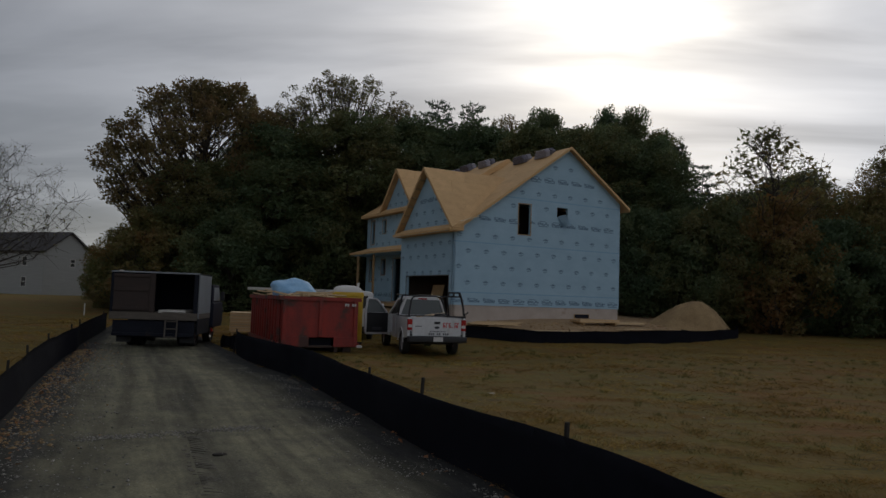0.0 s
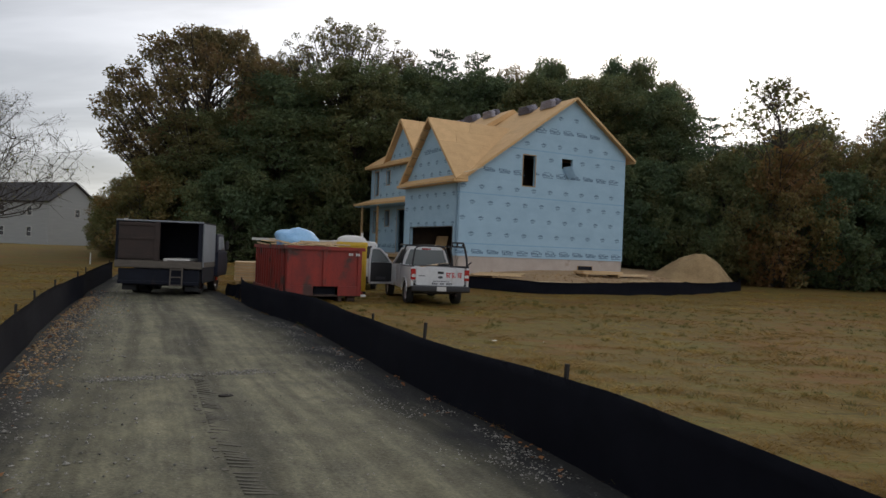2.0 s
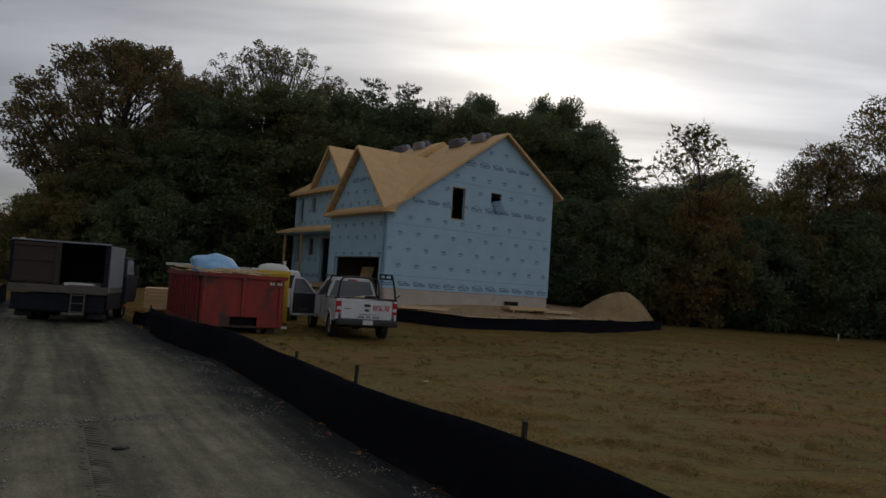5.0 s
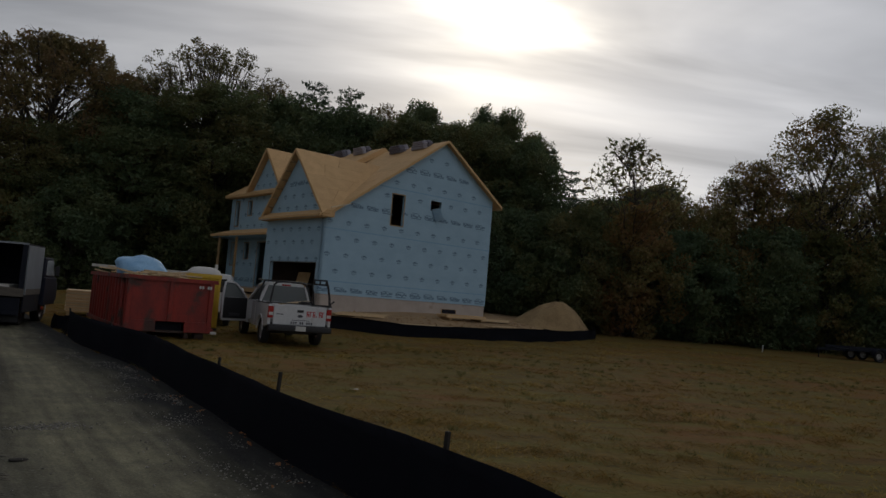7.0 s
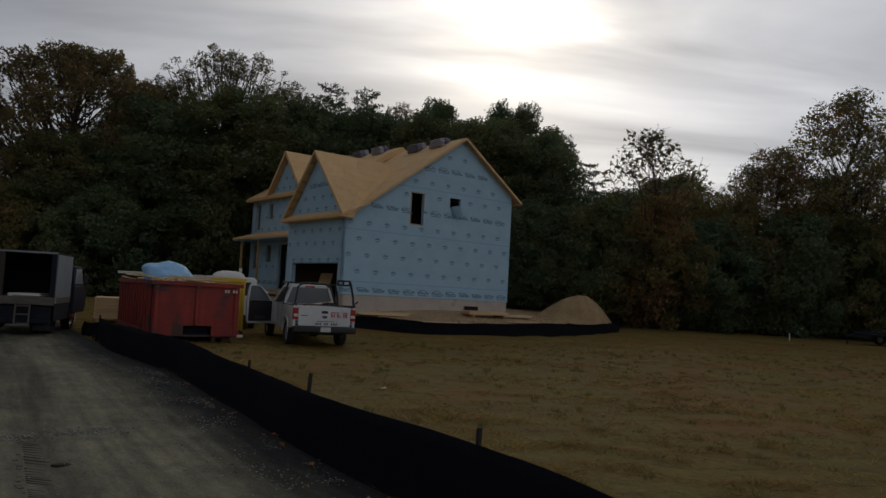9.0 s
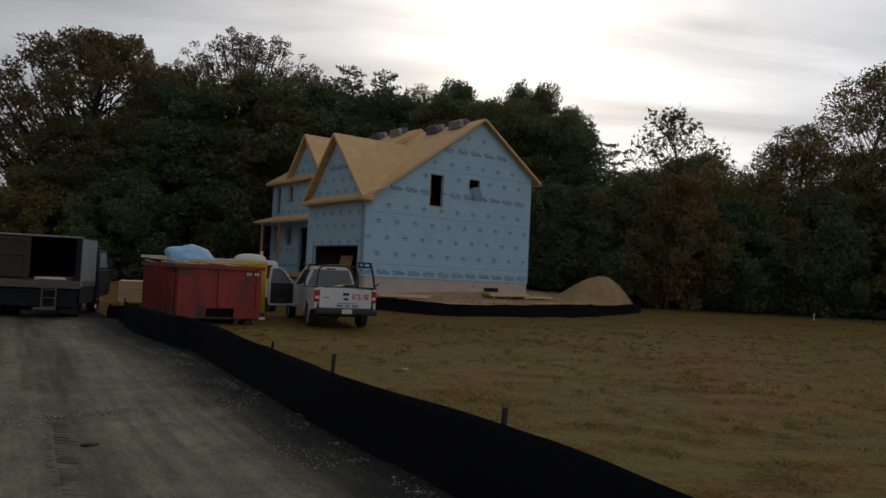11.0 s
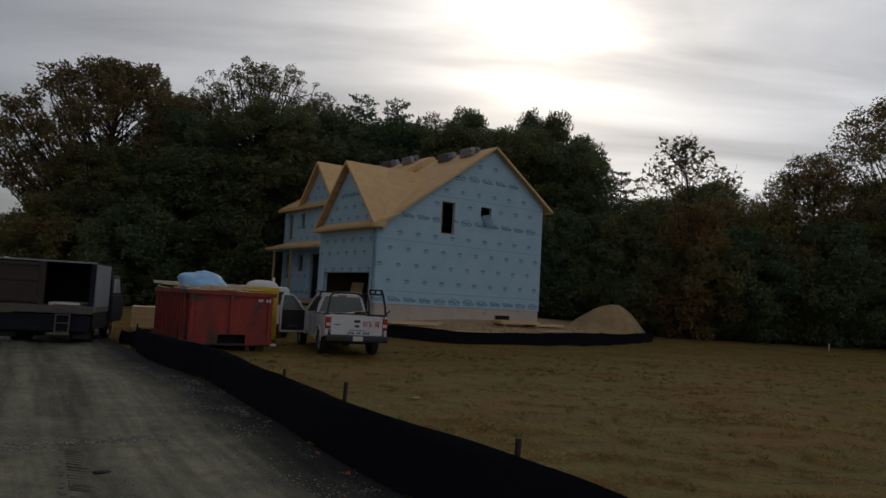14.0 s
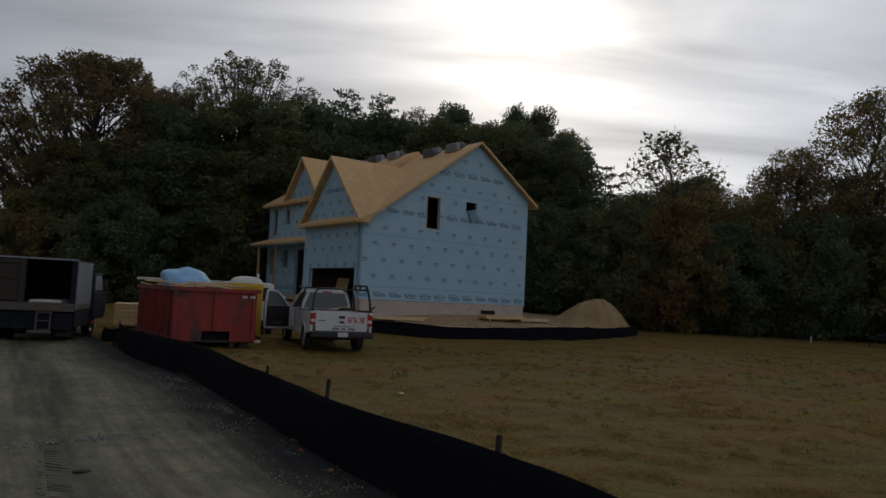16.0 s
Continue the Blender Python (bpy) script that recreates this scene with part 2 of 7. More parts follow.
def add_beam(bm, a, b, w, h, up=(0, 0, 1)):
    """A square bar from a to b."""
    a, b = Vector(a), Vector(b)
    d = b - a
    x = d.normalized()
    u = Vector(up)
    if abs(x.dot(u)) > 0.98:
        u = Vector((0, 1, 0))
    y = u.cross(x).normalized()
    z = x.cross(y)
    m = Matrix((x, y, z)).transposed().to_4x4()
    m.translation = a
    return add_box(bm, 0, -w / 2, -h / 2, d.length, w / 2, h / 2, m)


def beam(a, b, w, h, bevel=0.0):
    bm = bmesh.new()
    add_beam(bm, a, b, w, h)
    if bevel:
        bmesh.ops.bevel(bm, geom=bm.edges[:], offset=bevel, segments=1, affect="EDGES")
    return bm


def add_tube(bm, pts, r, sides=8, closed_ends=True):
    """A round tube along points; r is one radius or one for each point."""
    pts = [Vector(p) for p in pts]
    rs = [r] * len(pts) if isinstance(r, (int, float)) else list(r)
    rings, last = [], None
    for i, p in enumerate(pts):
        d = (pts[min(i + 1, len(pts) - 1)] - pts[max(i - 1, 0)]).normalized()
        ref = last if last is not None else (Vector((0, 0, 1)) if abs(d.z) < 0.9 else Vector((1, 0, 0)))
        u = (ref - d * ref.dot(d)).normalized()
        last = u
        v = d.cross(u)
        rings.append([bm.verts.new(p + (u * math.cos(t) + v * math.sin(t)) * rs[i]) for t in [2 * math.pi * k / sides for k in range(sides)]])
    for a, b in zip(rings, rings[1:]):
        for k in range(sides):
            bm.faces.new((a[k], a[(k + 1) % sides], b[(k + 1) % sides], b[k]))
    if closed_ends:
        bm.faces.new(rings[0][::-1])
        bm.faces.new(rings[-1])


def tube(pts, r, sides=8):
    bm = bmesh.new()
    add_tube(bm, pts, r, sides)
    bmesh.ops.recalc_face_normals(bm, faces=bm.faces[:])
    return bm


def add_prism(bm, outline, axis, a, b, holes=()):
    """An outline (2D) drawn out between a and b along an axis, with holes through it."""
    from mathutils.geometry import tessellate_polygon

    def place(p, t):
        return {"x": (t, p[0], p[1]), "y": (p[0], t, p[1]), "z": (p[0], p[1], t)}[axis]

    loops = [list(outline)] + [list(h) for h in holes]
    flat = [p for lp in loops for p in lp]
    va = [bm.verts.new(place(p, a)) for p in flat]
    vb = [bm.verts.new(place(p, b)) for p in flat]
    for tri in tessellate_polygon([[Vector((p[0], p[1], 0)) for p in lp] for lp in loops]):
        for vs in (va, vb):
            try:
                bm.faces.new([vs[i] for i in tri])
            except ValueError:
                pass
    i0 = 0
    for lp in loops:
        n = len(lp)
        for k in range(n):
            i, j = i0 + k, i0 + (k + 1) % n
            bm.faces.new((va[i], va[j], vb[j], vb[i]))
        i0 += n


def prism(outline, axis, a, b, holes=(), bevel=0.0, seg=2):
    bm = bmesh.new()
    add_prism(bm, outline, axis, a, b, holes)
    bmesh.ops.recalc_face_normals(bm, faces=bm.faces[:])
    if bevel:
        bmesh.ops.bevel(bm, geom=[e for e in bm.edges if e.calc_face_angle(0) > 0.5], offset=bevel, segments=seg, profile=0.6, affect="EDGES")
    return bm


def rect(x0, y0, x1, y1):
    return [(x0, y0), (x1, y0), (x1, y1), (x0, y1)]


def smooth(ob, angle=40):
    for p in ob.data.polygons:
        p.use_smooth = True
    ob.data.set_sharp_from_angle(angle=radians(angle))
    return ob


def sstep(a, b, t):
    t = min(1.0, max(0.0, (t - a) / (b - a)))
    return t * t * (3 - 2 * t)


def along(pts, t):
    """Point on a polyline smoothed through its corners, at t from 0 to its last index."""
    i = min(int(t), len(pts) - 2)
    f = t - i
    p0, p1, p2, p3 = (Vector(pts[max(0, min(len(pts) - 1, k))]) for k in (i - 1, i, i + 1, i + 2))
    return 0.5 * ((2 * p1) + (p2 - p0) * f + (2 * p0 - 5 * p1 + 4 * p2 - p3) * f * f + (3 * p1 - p0 - 3 * p2 + p3) * f ** 3)


def polyline_even(pts, step):
    """Points about step apart on the smoothed polyline."""
    dense = [along(pts, k * 0.05) for k in range(int((len(pts) - 1) / 0.05) + 1)]
    out, acc = [dense[0]], 0.0
    for a, b in zip(dense, dense[1:]):
        acc += (b - a).length
        if acc >= step:
            out.append(b)
            acc = 0.0
    return out


# ---------------------------------------------------------------- the lie of the land
RIGHT_FENCE = [(4.6, -5.0), (3.0, -0.4), (1.76, 3.0), (0.90, 5.0), (-0.52, 7.6), (-1.82, 10.3), (-3.55, 13.7), (-4.6, 15.25), (-5.35, 16.35), (-6.2, 17.55), (-7.1, 19.3)]
LEFT_FENCE = [(0.6, -6.0), (-2.3, 1.0), (-5.2, 6.6), (-6.3, 8.6), (-7.65, 11.1), (-9.5, 14.6), (-11.3, 18.4), (-12.5, 20.8), (-15.8, 28.0)]
HOUSE_FENCE = [(-8.0, 33.6), (-4.4, 32.9), (-0.9, 31.9), (1.7, 31.2), (4.0, 31.7), (5.8, 32.5), (8.8, 34.7), (11.5, 38.0), (13.7, 41.3), (14.6, 44.5)]


def fence_side(x, y):
    """Metres behind the fence round the building plot."""
    best = 1e9
    for (ax, ay), (bx, by) in zip(HOUSE_FENCE, HOUSE_FENCE[1:]):
        dx, dy = bx - ax, by - ay
        f = max(0.0, min(1.0, ((x - ax) * dx + (y - ay) * dy) / (dx * dx + dy * dy)))
        px, py = ax + dx * f, ay + dy * f
        d = math.hypot(x - px, y - py)
        if d < abs(best):
            best = d if dx * (y - ay) - dy * (x - ax) > 0 else -d
    return best


def land(x, y):
    """Height of the ground."""
    z = 0.55 * sstep(26, 90, y)
    if 24 < y < 75 and -24 < x < 24:
        d = fence_side(x, y)
        if d > 0:
            z += 1.05 * (1 - math.exp(-d / 4.5)) * sstep(-22, -8, x) * sstep(75, 58, y) * sstep(24, 13, x)
    n = noise.noise(Vector((x * 0.11, y * 0.11, 3.3))) * 0.10 + noise.noise(Vector((x * 0.5, y * 0.5, 9.1))) * 0.022
    z -= 0.03 * math.exp(-((x + 4.6) ** 2 + (y - 21.6) ** 2) / 7.0)
    return z + n * sstep(2.0, 12.0, math.hypot(x, y))


def road_edge(line, y):
    """x of a fence line at y."""
    ps = sorted(line, key=lambda p: p[1])
    if y <= ps[0][1]:
        return ps[0][0]
    for (ax, ay), (bx, by) in zip(ps, ps[1:]):
        if y <= by:
            return ax + (bx - ax) * (y - ay) / (by - ay)
    (ax, ay), (bx, by) = ps[-2:]
    return bx + (bx - ax) / (by - ay) * (y - by)


def on_road(x, y):
    if y > 34 or y < -6:
        return 0.0
    l = road_edge(LEFT_FENCE, y)
    r = road_edge(RIGHT_FENCE, min(y, 16.0)) if y < 16.0 else -5.30 - (y - 16.0) * 0.58
    return sstep(l - 0.25, l + 0.1, x) * sstep(r + 0.25, r - 0.1, x)


def build_ground():
    def axis(limit, near, ratio):
        v, s = [0.0], near
        while v[-1] < limit:
            v.append(v[-1] + s)
            if v[-1] > 14:
                s *= ratio
        return v

    xs = axis(900, 0.4, 1.09)
    xs = [-a for a in xs[:0:-1]] + xs
    ya = axis(1500, 0.4, 1.055)
    ys = [-a for a in axis(300, 1.0, 1.3)[:0:-1]] + ya
    bm = bmesh.new()
    grid = [[bm.verts.new((x, y, land(x, y) - 0.10 * on_road(x, y))) for x in xs] for y in ys]
    for a, b in zip(grid, grid[1:]):
        for i in range(len(xs) - 1):
            bm.faces.new((a[i], a[i + 1], b[i + 1], b[i])).smooth = True
    return tagged(part("ground", bm, M_grass), "dry yellow-brown autumn field grass with bare patches", "ground", kind="structure")


def road_height(x, y, l, r):
    f = (x - l) / (r - l)
    z = land(x, y) + 0.014
    for c in (0.30, 0.50, 0.68):
        z -= 0.018 * math.exp(-((f - c) / 0.035) ** 2) * (0.6 + 0.8 * noise.noise(Vector((c * 9, y * 0.35, 0))))
    z += 0.012 * noise.noise(Vector((x * 1.3, y * 0.9, 5.0))) + 0.006 * noise.noise(Vector((x * 6, y * 4, 2.0)))
    return z


def build_road():
    bm = bmesh.new()
    uv = bm.loops.layers.uv.new("across")
    rows, y = [], -6.0
    n = 70
    while y < 33:
        l = road_edge(LEFT_FENCE, y) - 0.10
        r = (road_edge(RIGHT_FENCE, y) if y < 16.0 else -5.30 - (y - 16.0) * 0.58) + 0.10
        rows.append([(bm.verts.new((l + (r - l) * k / n, y, road_height(l + (r - l) * k / n, y, l, r))), k / n, y) for k in range(n + 1)])
        y += 0.10 if 2 < y < 12 else 0.25
    for a, b in zip(rows, rows[1:]):
        for k in range(n):
            q = (a[k], a[k + 1], b[k + 1], b[k])
            f = bm.faces.new([c[0] for c in q])
            f.smooth = True
            for lp, c in zip(f.loops, q):
                lp[uv].uv = (c[1], c[2])
    return tagged(part("road", bm, M_road), "dusty compacted gravel track with tyre marks", "road", kind="structure")


def grass_material():
    m = surface("dry_field_grass", 0.95, base=(0.178, 0.120, 0.034), dark=(0.076, 0.052, 0.015), scale=0.42, fine=9, fine_mix=0.5, bump=0.8,
                bump_dist=0.05, spots=(0.165, 0.080, 0.026), spot_scale=0.22, spot_at=0.50, spec=0.1)
    nt = m.node_tree
    N, L = nt.nodes.new, nt.links.new
    b = nt.nodes["Principled BSDF"]
    src = b.inputs["Base Color"].links[0].from_socket
    tc = N("ShaderNodeTexCoord")
    # green tufts and pale straw, streaked by mowing
    mp = N("ShaderNodeMapping")
    mp.inputs["Rotation"].default_value = (0, 0, radians(20))
    mp.inputs["Scale"].default_value = (0.6, 2.2, 1)
    L(tc.outputs["Object"], mp.inputs[0])
    for sc, lo, col in ((0.9, 0.47, (0.128, 0.116, 0.030)), (0.55, 0.58, (0.150, 0.074, 0.022)), (2.1, 0.53, (0.046, 0.031, 0.013)), (5.0, 0.60, (0.29, 0.215, 0.09)), (0.8, 0.63, (0.18, 0.14, 0.105))):
        n = N("ShaderNodeTexNoise")
        n.inputs["Scale"].default_value, n.inputs["Detail"].default_value, n.inputs["Roughness"].default_value = sc, 8, 0.68
        L(mp.outputs[0], n.inputs["Vector"])
        r = N("ShaderNodeMapRange")
        r.inputs["From Min"].default_value, r.inputs["From Max"].default_value = lo, lo + 0.12
        r.inputs["To Max"].default_value = 0.75
        L(n.outputs[0], r.inputs["Value"])
        x = N("ShaderNodeMix")
        x.data_type = "RGBA"
        L(r.outputs[0], x.inputs[0])
        L(src, x.inputs[6])
        x.inputs[7].default_value = (*col, 1)
        src = x.outputs[2]
    L(src, b.inputs["Base Color"])
    return m


def road_material():
    """Dust-covered gravel: pale driven dust between dark loose verges, streaked along the road."""
    m = surface("gravel_track", 0.93, base=(0.200, 0.187, 0.121), dark=(0.074, 0.072, 0.053), scale=1.5, fine=38, fine_mix=0.45, bump=0.8, bump_dist=0.03, spec=0.2)
    nt = m.node_tree
    N, L = nt.nodes.new, nt.links.new
    b = nt.nodes["Principled BSDF"]
    src = b.inputs["Base Color"].links[0].from_socket
    uv = N("ShaderNodeUVMap")
    uv.uv_map = "across"
    mp = N("ShaderNodeMapping")
    mp.inputs["Scale"].default_value = (26, 0.35, 1)
    L(uv.outputs[0], mp.inputs[0])
    n = N("ShaderNodeTexNoise")
    n.inputs["Scale"].default_value, n.inputs["Detail"].default_value = 1.0, 5
    L(mp.outputs[0], n.inputs["Vector"])
    sep = N("ShaderNodeSeparateXYZ")
    L(uv.outputs[0], sep.inputs[0])
    r = N("ShaderNodeValToRGB")
    r.color_ramp.interpolation = "EASE"
    el = r.color_ramp.elements
    stops = [(0.0, 1), (0.10, 0.9), (0.20, 0.15), (0.40, 0.0), (0.50, 0.45), (0.56, 0.1), (0.74, 0.0), (0.84, 0.55), (0.92, 1.0), (1.0, 1.0)]
    while len(el) < len(stops):
        el.new(0.5)
    for e, (p, v) in zip(el, stops):
        e.position, e.color = p, (v, v, v, 1)
    wob = N("ShaderNodeMath")
    wob.operation = "MULTIPLY_ADD"
    no2 = N("ShaderNodeTexNoise")
    no2.inputs["Scale"].default_value, no2.inputs["Detail"].default_value = 0.8, 4
    tc = N("ShaderNodeTexCoord")
    L(tc.outputs["Object"], no2.inputs["Vector"])
    off = N("ShaderNodeMath")
    off.operation = "SUBTRACT"
    L(no2.outputs[0], off.inputs[0])
    off.inputs[1].default_value = 0.5
    L(off.outputs[0], wob.inputs[0])
    wob.inputs[1].default_value = 0.22
    L(sep.outputs["X"], wob.inputs[2])
    L(wob.outputs[0], r.inputs[0])
    st = N("ShaderNodeMath")
    st.operation, st.use_clamp = "MULTIPLY_ADD", True
    L(n.outputs[0], st.inputs[0])
    st.inputs[1].default_value = 0.9
    sub = N("ShaderNodeMath")
    sub.operation = "SUBTRACT"
    L(r.outputs[0], sub.inputs[0])
    sub.inputs[1].default_value = 0.42
    L(sub.outputs[0], st.inputs[2])
    x = N("ShaderNodeMix")
    x.data_type = "RGBA"
    L(st.outputs[0], x.inputs[0])
    L(src, x.inputs[6])
    x.inputs[7].default_value = (0.026, 0.026, 0.025, 1)
    src = x.outputs[2]
    # single pale and dark stones
    vo = N("ShaderNodeTexVoronoi")
    vo.inputs["Scale"].default_value = 55
    L(tc.outputs["Object"], vo.inputs["Vector"])
    hs = N("ShaderNodeSeparateColor")
    L(vo.outputs["Color"], hs.inputs[0])
    gt = N("ShaderNodeMapRange")
    gt.inputs["From Min"].default_value, gt.inputs["From Max"].default_value, gt.inputs["To Max"].default_value = 0.965, 0.998, 0.22
    L(hs.outputs[0], gt.inputs["Value"])
    y = N("ShaderNodeMix")
    y.data_type = "RGBA"
    L(gt.outputs[0], y.inputs[0])
    L(src, y.inputs[6])
    y.inputs[7].default_value = (0.33, 0.31, 0.28, 1)
    # wheel-worn streaks along the track, broad and fine
    src = y.outputs[2]
    for sx, sy, lo, hi in ((9, 0.10, 0.62, 1.30), (30, 0.30, 0.80, 1.18), (60, 4.0, 0.82, 1.16)):
        sm = N("ShaderNodeMapping")
        sm.inputs["Scale"].default_value = (sx, sy, 1)
        L(uv.outputs[0], sm.inputs[0])
        sn = N("ShaderNodeTexNoise")
        sn.inputs["Scale"].default_value, sn.inputs["Detail"].default_value, sn.inputs["Distortion"].default_value = 1.0, 4, 0.6
        L(sm.outputs[0], sn.inputs["Vector"])
        sr = N("ShaderNodeMapRange")
        sr.inputs["From Min"].default_value, sr.inputs["From Max"].default_value = 0.3, 0.7
        sr.inputs["To Min"].default_value, sr.inputs["To Max"].default_value = lo, hi
        L(sn.outputs[0], sr.inputs["Value"])
        hv = N("ShaderNodeHueSaturation")
        L(sr.outputs[0], hv.inputs["Value"])
        L(src, hv.inputs["Color"])
        src = hv.outputs[0]
    L(src, b.inputs["Base Color"])
    return m


M_grass = grass_material()
M_road = road_material()
build_ground()
build_road()


# ---------------------------------------------------------------- silt fences
def cloth_strip(line, h0, h1, seed, lean=0.03):
    """Cloth wall along a line: sags between stakes, billows and wrinkles, buried at its foot; two-sided with a thickness."""
    pts = polyline_even(line, 0.12)
    rnd = random.Random(seed)
    ph = [rnd.uniform(0, 6.28) for _ in range(4)]
    bm = bmesh.new()
    rows, s = [], 0.0
    m = 7
    for i, p in enumerate(pts):
        d = pts[min(i + 1, len(pts) - 1)] - pts[max(i - 1, 0)]
        nrm = Vector((d.y, -d.x)).normalized()
        s += 0.12
        top = h0 + h1 * (math.sin(s * 1.9 + ph[0]) * 0.16 + math.sin(s * 0.83 + ph[1]) * 0.5 + 0.06 * math.sin(s * 5.1 + ph[2]))
        row = []
        for k in range(m + 1):
            f = k / m
            bulge = 0.035 * math.sin(f * 3.1) * math.sin(s * 2.05 + ph[3]) + 0.02 * noise.noise(Vector((s * 2.2, f * 3, seed))) * f + lean * (1 - f) * 0.4
            q = p + nrm * bulge
            row.append(bm.verts.new((q.x, q.y, land(p.x, p.y) - 0.06 + (top + 0.06) * f)))
        rows.append(row)
    for a, b in zip(rows, rows[1:]):
        for k in range(m):
            bm.faces.new((a[k], b[k], b[k + 1], a[k + 1])).smooth = True
    bmesh.ops.solidify(bm, geom=bm.faces[:], thickness=0.006)
    return bm


def silt_fence(name, line, height, sag, stakes, label, seed, stake_h, side=-1):
    fence = thing(name, Matrix.Identity(4), label, "silt fence")
    part("cloth", cloth_strip(line, height, sag, seed), M_silt, fence)
    rnd = random.Random(seed + 50)
    for x, y, over in stakes:
        h = height + over
        bm = box(-0.017, -0.017, -0.12, 0.017, 0.017, h, 0.004, 1)
        a = part("stake", bm, M_stake, fence)
        a.matrix_basis = pose(x, y, land(x, y), rnd.uniform(-3, 3), rnd.uniform(-3, 3), rnd.uniform(0, 90))
    return fence


def stakes_along(line, step, over, shift):
    out = []
    pts = polyline_even(line, 0.1)
    k = 5
    n = max(1, int(step / 0.1))
    while k < len(pts) - 1:
        d = pts[min(k + 1, len(pts) - 1)] - pts[k - 1]
        nrm = Vector((d.y, -d.x)).normalized()
        out.append((pts[k].x + nrm.x * shift, pts[k].y + nrm.y * shift, over))
        k += n
    return out


silt_fence("silt_fence", RIGHT_FENCE, 0.66, 0.035, [(0.735, 5.414, 0.108), (-0.727, 8.13, 0.147), (-1.765, 10.44, 0.05), (2.3, 2.0, 0.1), (-3.5, 13.75, 0.02), (-4.9, 15.75, 0.02), (-7.08, 19.33, 0.05)],
           "low black plastic silt fence on wooden stakes beside the track", 3, 0.8)
silt_fence("silt_fence", LEFT_FENCE, 0.66, 0.04, stakes_along(LEFT_FENCE, 1.8, 0.10, -0.05), "sagging black silt fence on stakes at the edge of a lawn", 8, 0.8)
silt_fence("silt_fence", HOUSE_FENCE, 0.58, 0.085, stakes_along(HOUSE_FENCE, 2.4, 0.03, -0.05), "black silt fence curving round the building plot", 12, 0.7)


# ---------------------------------------------------------------- the unfinished house
def wrap_print(axis, at, spans, z_rows, big_rows, step, lo, hi, holes):
    """Rows of printed marks on the wrap: small ones of two bars, larger ones of a bar and dots."""
    bm = bmesh.new()

    def bar(p, q, w, h):
        a, b = (p - w / 2, p + w / 2), (q - h / 2, q + h / 2)
        if any(h0 - 0.1 < p < h1 + 0.1 and v0 - 0.1 < q < v1 + 0.1 for h0, v0, h1, v1 in holes):
            return
        if axis == "y":
            vs = [(a[0], at, b[0]), (a[1], at, b[0]), (a[1], at, b[1]), (a[0], at, b[1])]
        else:
            vs = [(at, a[0], b[0]), (at, a[1], b[0]), (at, a[1], b[1]), (at, a[0], b[1])]
        bm.faces.new([bm.verts.new(v) for v in vs])

    for r, z in enumerate(z_rows):
        p = lo + 0.35 + (0.55 if r % 2 else 0.0)
        while p < hi - 0.25:
            if spans(p, z):
                if z in big_rows:
                    for k, (dx, dz, w, h) in enumerate(((-0.30, 0.03, 0.10, 0.15), (-0.18, 0.0, 0.11, 0.10), (-0.05, 0.0, 0.12, 0.10), (0.08, -0.01, 0.11, 0.09), (0.20, 0.02, 0.10, 0.13), (0.32, -0.01, 0.12, 0.08), (0.02, -0.10, 0.66, 0.045), (-0.05, 0.115, 0.40, 0.035))):
                        bar(p + dx, z + dz + 0.03 * math.sin(k * 2.1 + p), w, h)
                else:
                    bar(p, z + 0.080, 0.17, 0.045)
                    bar(p, z + 0.032, 0.33, 0.050)
                    bar(p + 0.01, z - 0.050, 0.28, 0.026)
                    bar(p - 0.02, z - 0.095, 0.18, 0.026)
            p += step * (0.86 if z in big_rows else 1.0)
    return bm


def roof_slab(p, q, r, s, t=0.045):
    """A sheet of decking through four corners, t thick."""
    bm = bmesh.new()
    ps = [Vector(v) for v in (p, q, r, s)]
    n = (ps[1] - ps[0]).cross(ps[3] - ps[0]).normalized()
    if n.z < 0:
        n = -n
    a = [bm.verts.new(v) for v in ps]
    b = [bm.verts.new(v - n * t) for v in ps]
    bm.faces.new(a)
    bm.faces.new(b[::-1])
    for i in range(4):
        j = (i + 1) % 4
        bm.faces.new((a[i], b[i], b[j], a[j]))
    bmesh.ops.recalc_face_normals(bm, faces=bm.faces[:])
    return bm


def deck(house, corners, across, up, name="decking_sheet"):
    """A roof slope sheathed in staggered boards: corner, corner along the eave, ridge corner, ridge corner (a trapezium)."""
    p, q, r, s = (Vector(c) for c in corners)
    L = max((q - p).length, (r - s).length)
    H = ((s - p).length + (r - q).length) / 2
    nj = max(1, round(H / up))
    for j in range(nj):
        f0, f1 = j / nj, (j + 1) / nj
        a0, b0, a1, b1 = p.lerp(s, f0), q.lerp(r, f0), p.lerp(s, f1), q.lerp(r, f1)
        w = ((b0 - a0).length + (b1 - a1).length) / 2
        if w < 0.08:
            continue
        cuts = [0.0]
        x = across * (0.5 if j % 2 else 1.0)
        while x < w - 0.25:
            cuts.append(x / w)
            x += across
        cuts.append(1.0)
        gap = 0.006
        for c0, c1 in zip(cuts, cuts[1:]):
            g = gap / w
            lo, hi = c0 + g, c1 - g
            e = gap / H
            k = [a0.lerp(b0, lo).lerp(a1.lerp(b1, lo), e * nj), a0.lerp(b0, hi).lerp(a1.lerp(b1, hi), e * nj), a1.lerp(b1, hi), a1.lerp(b1, lo)]
            part(name, roof_slab(*k, t=0.03), M_osb, house)


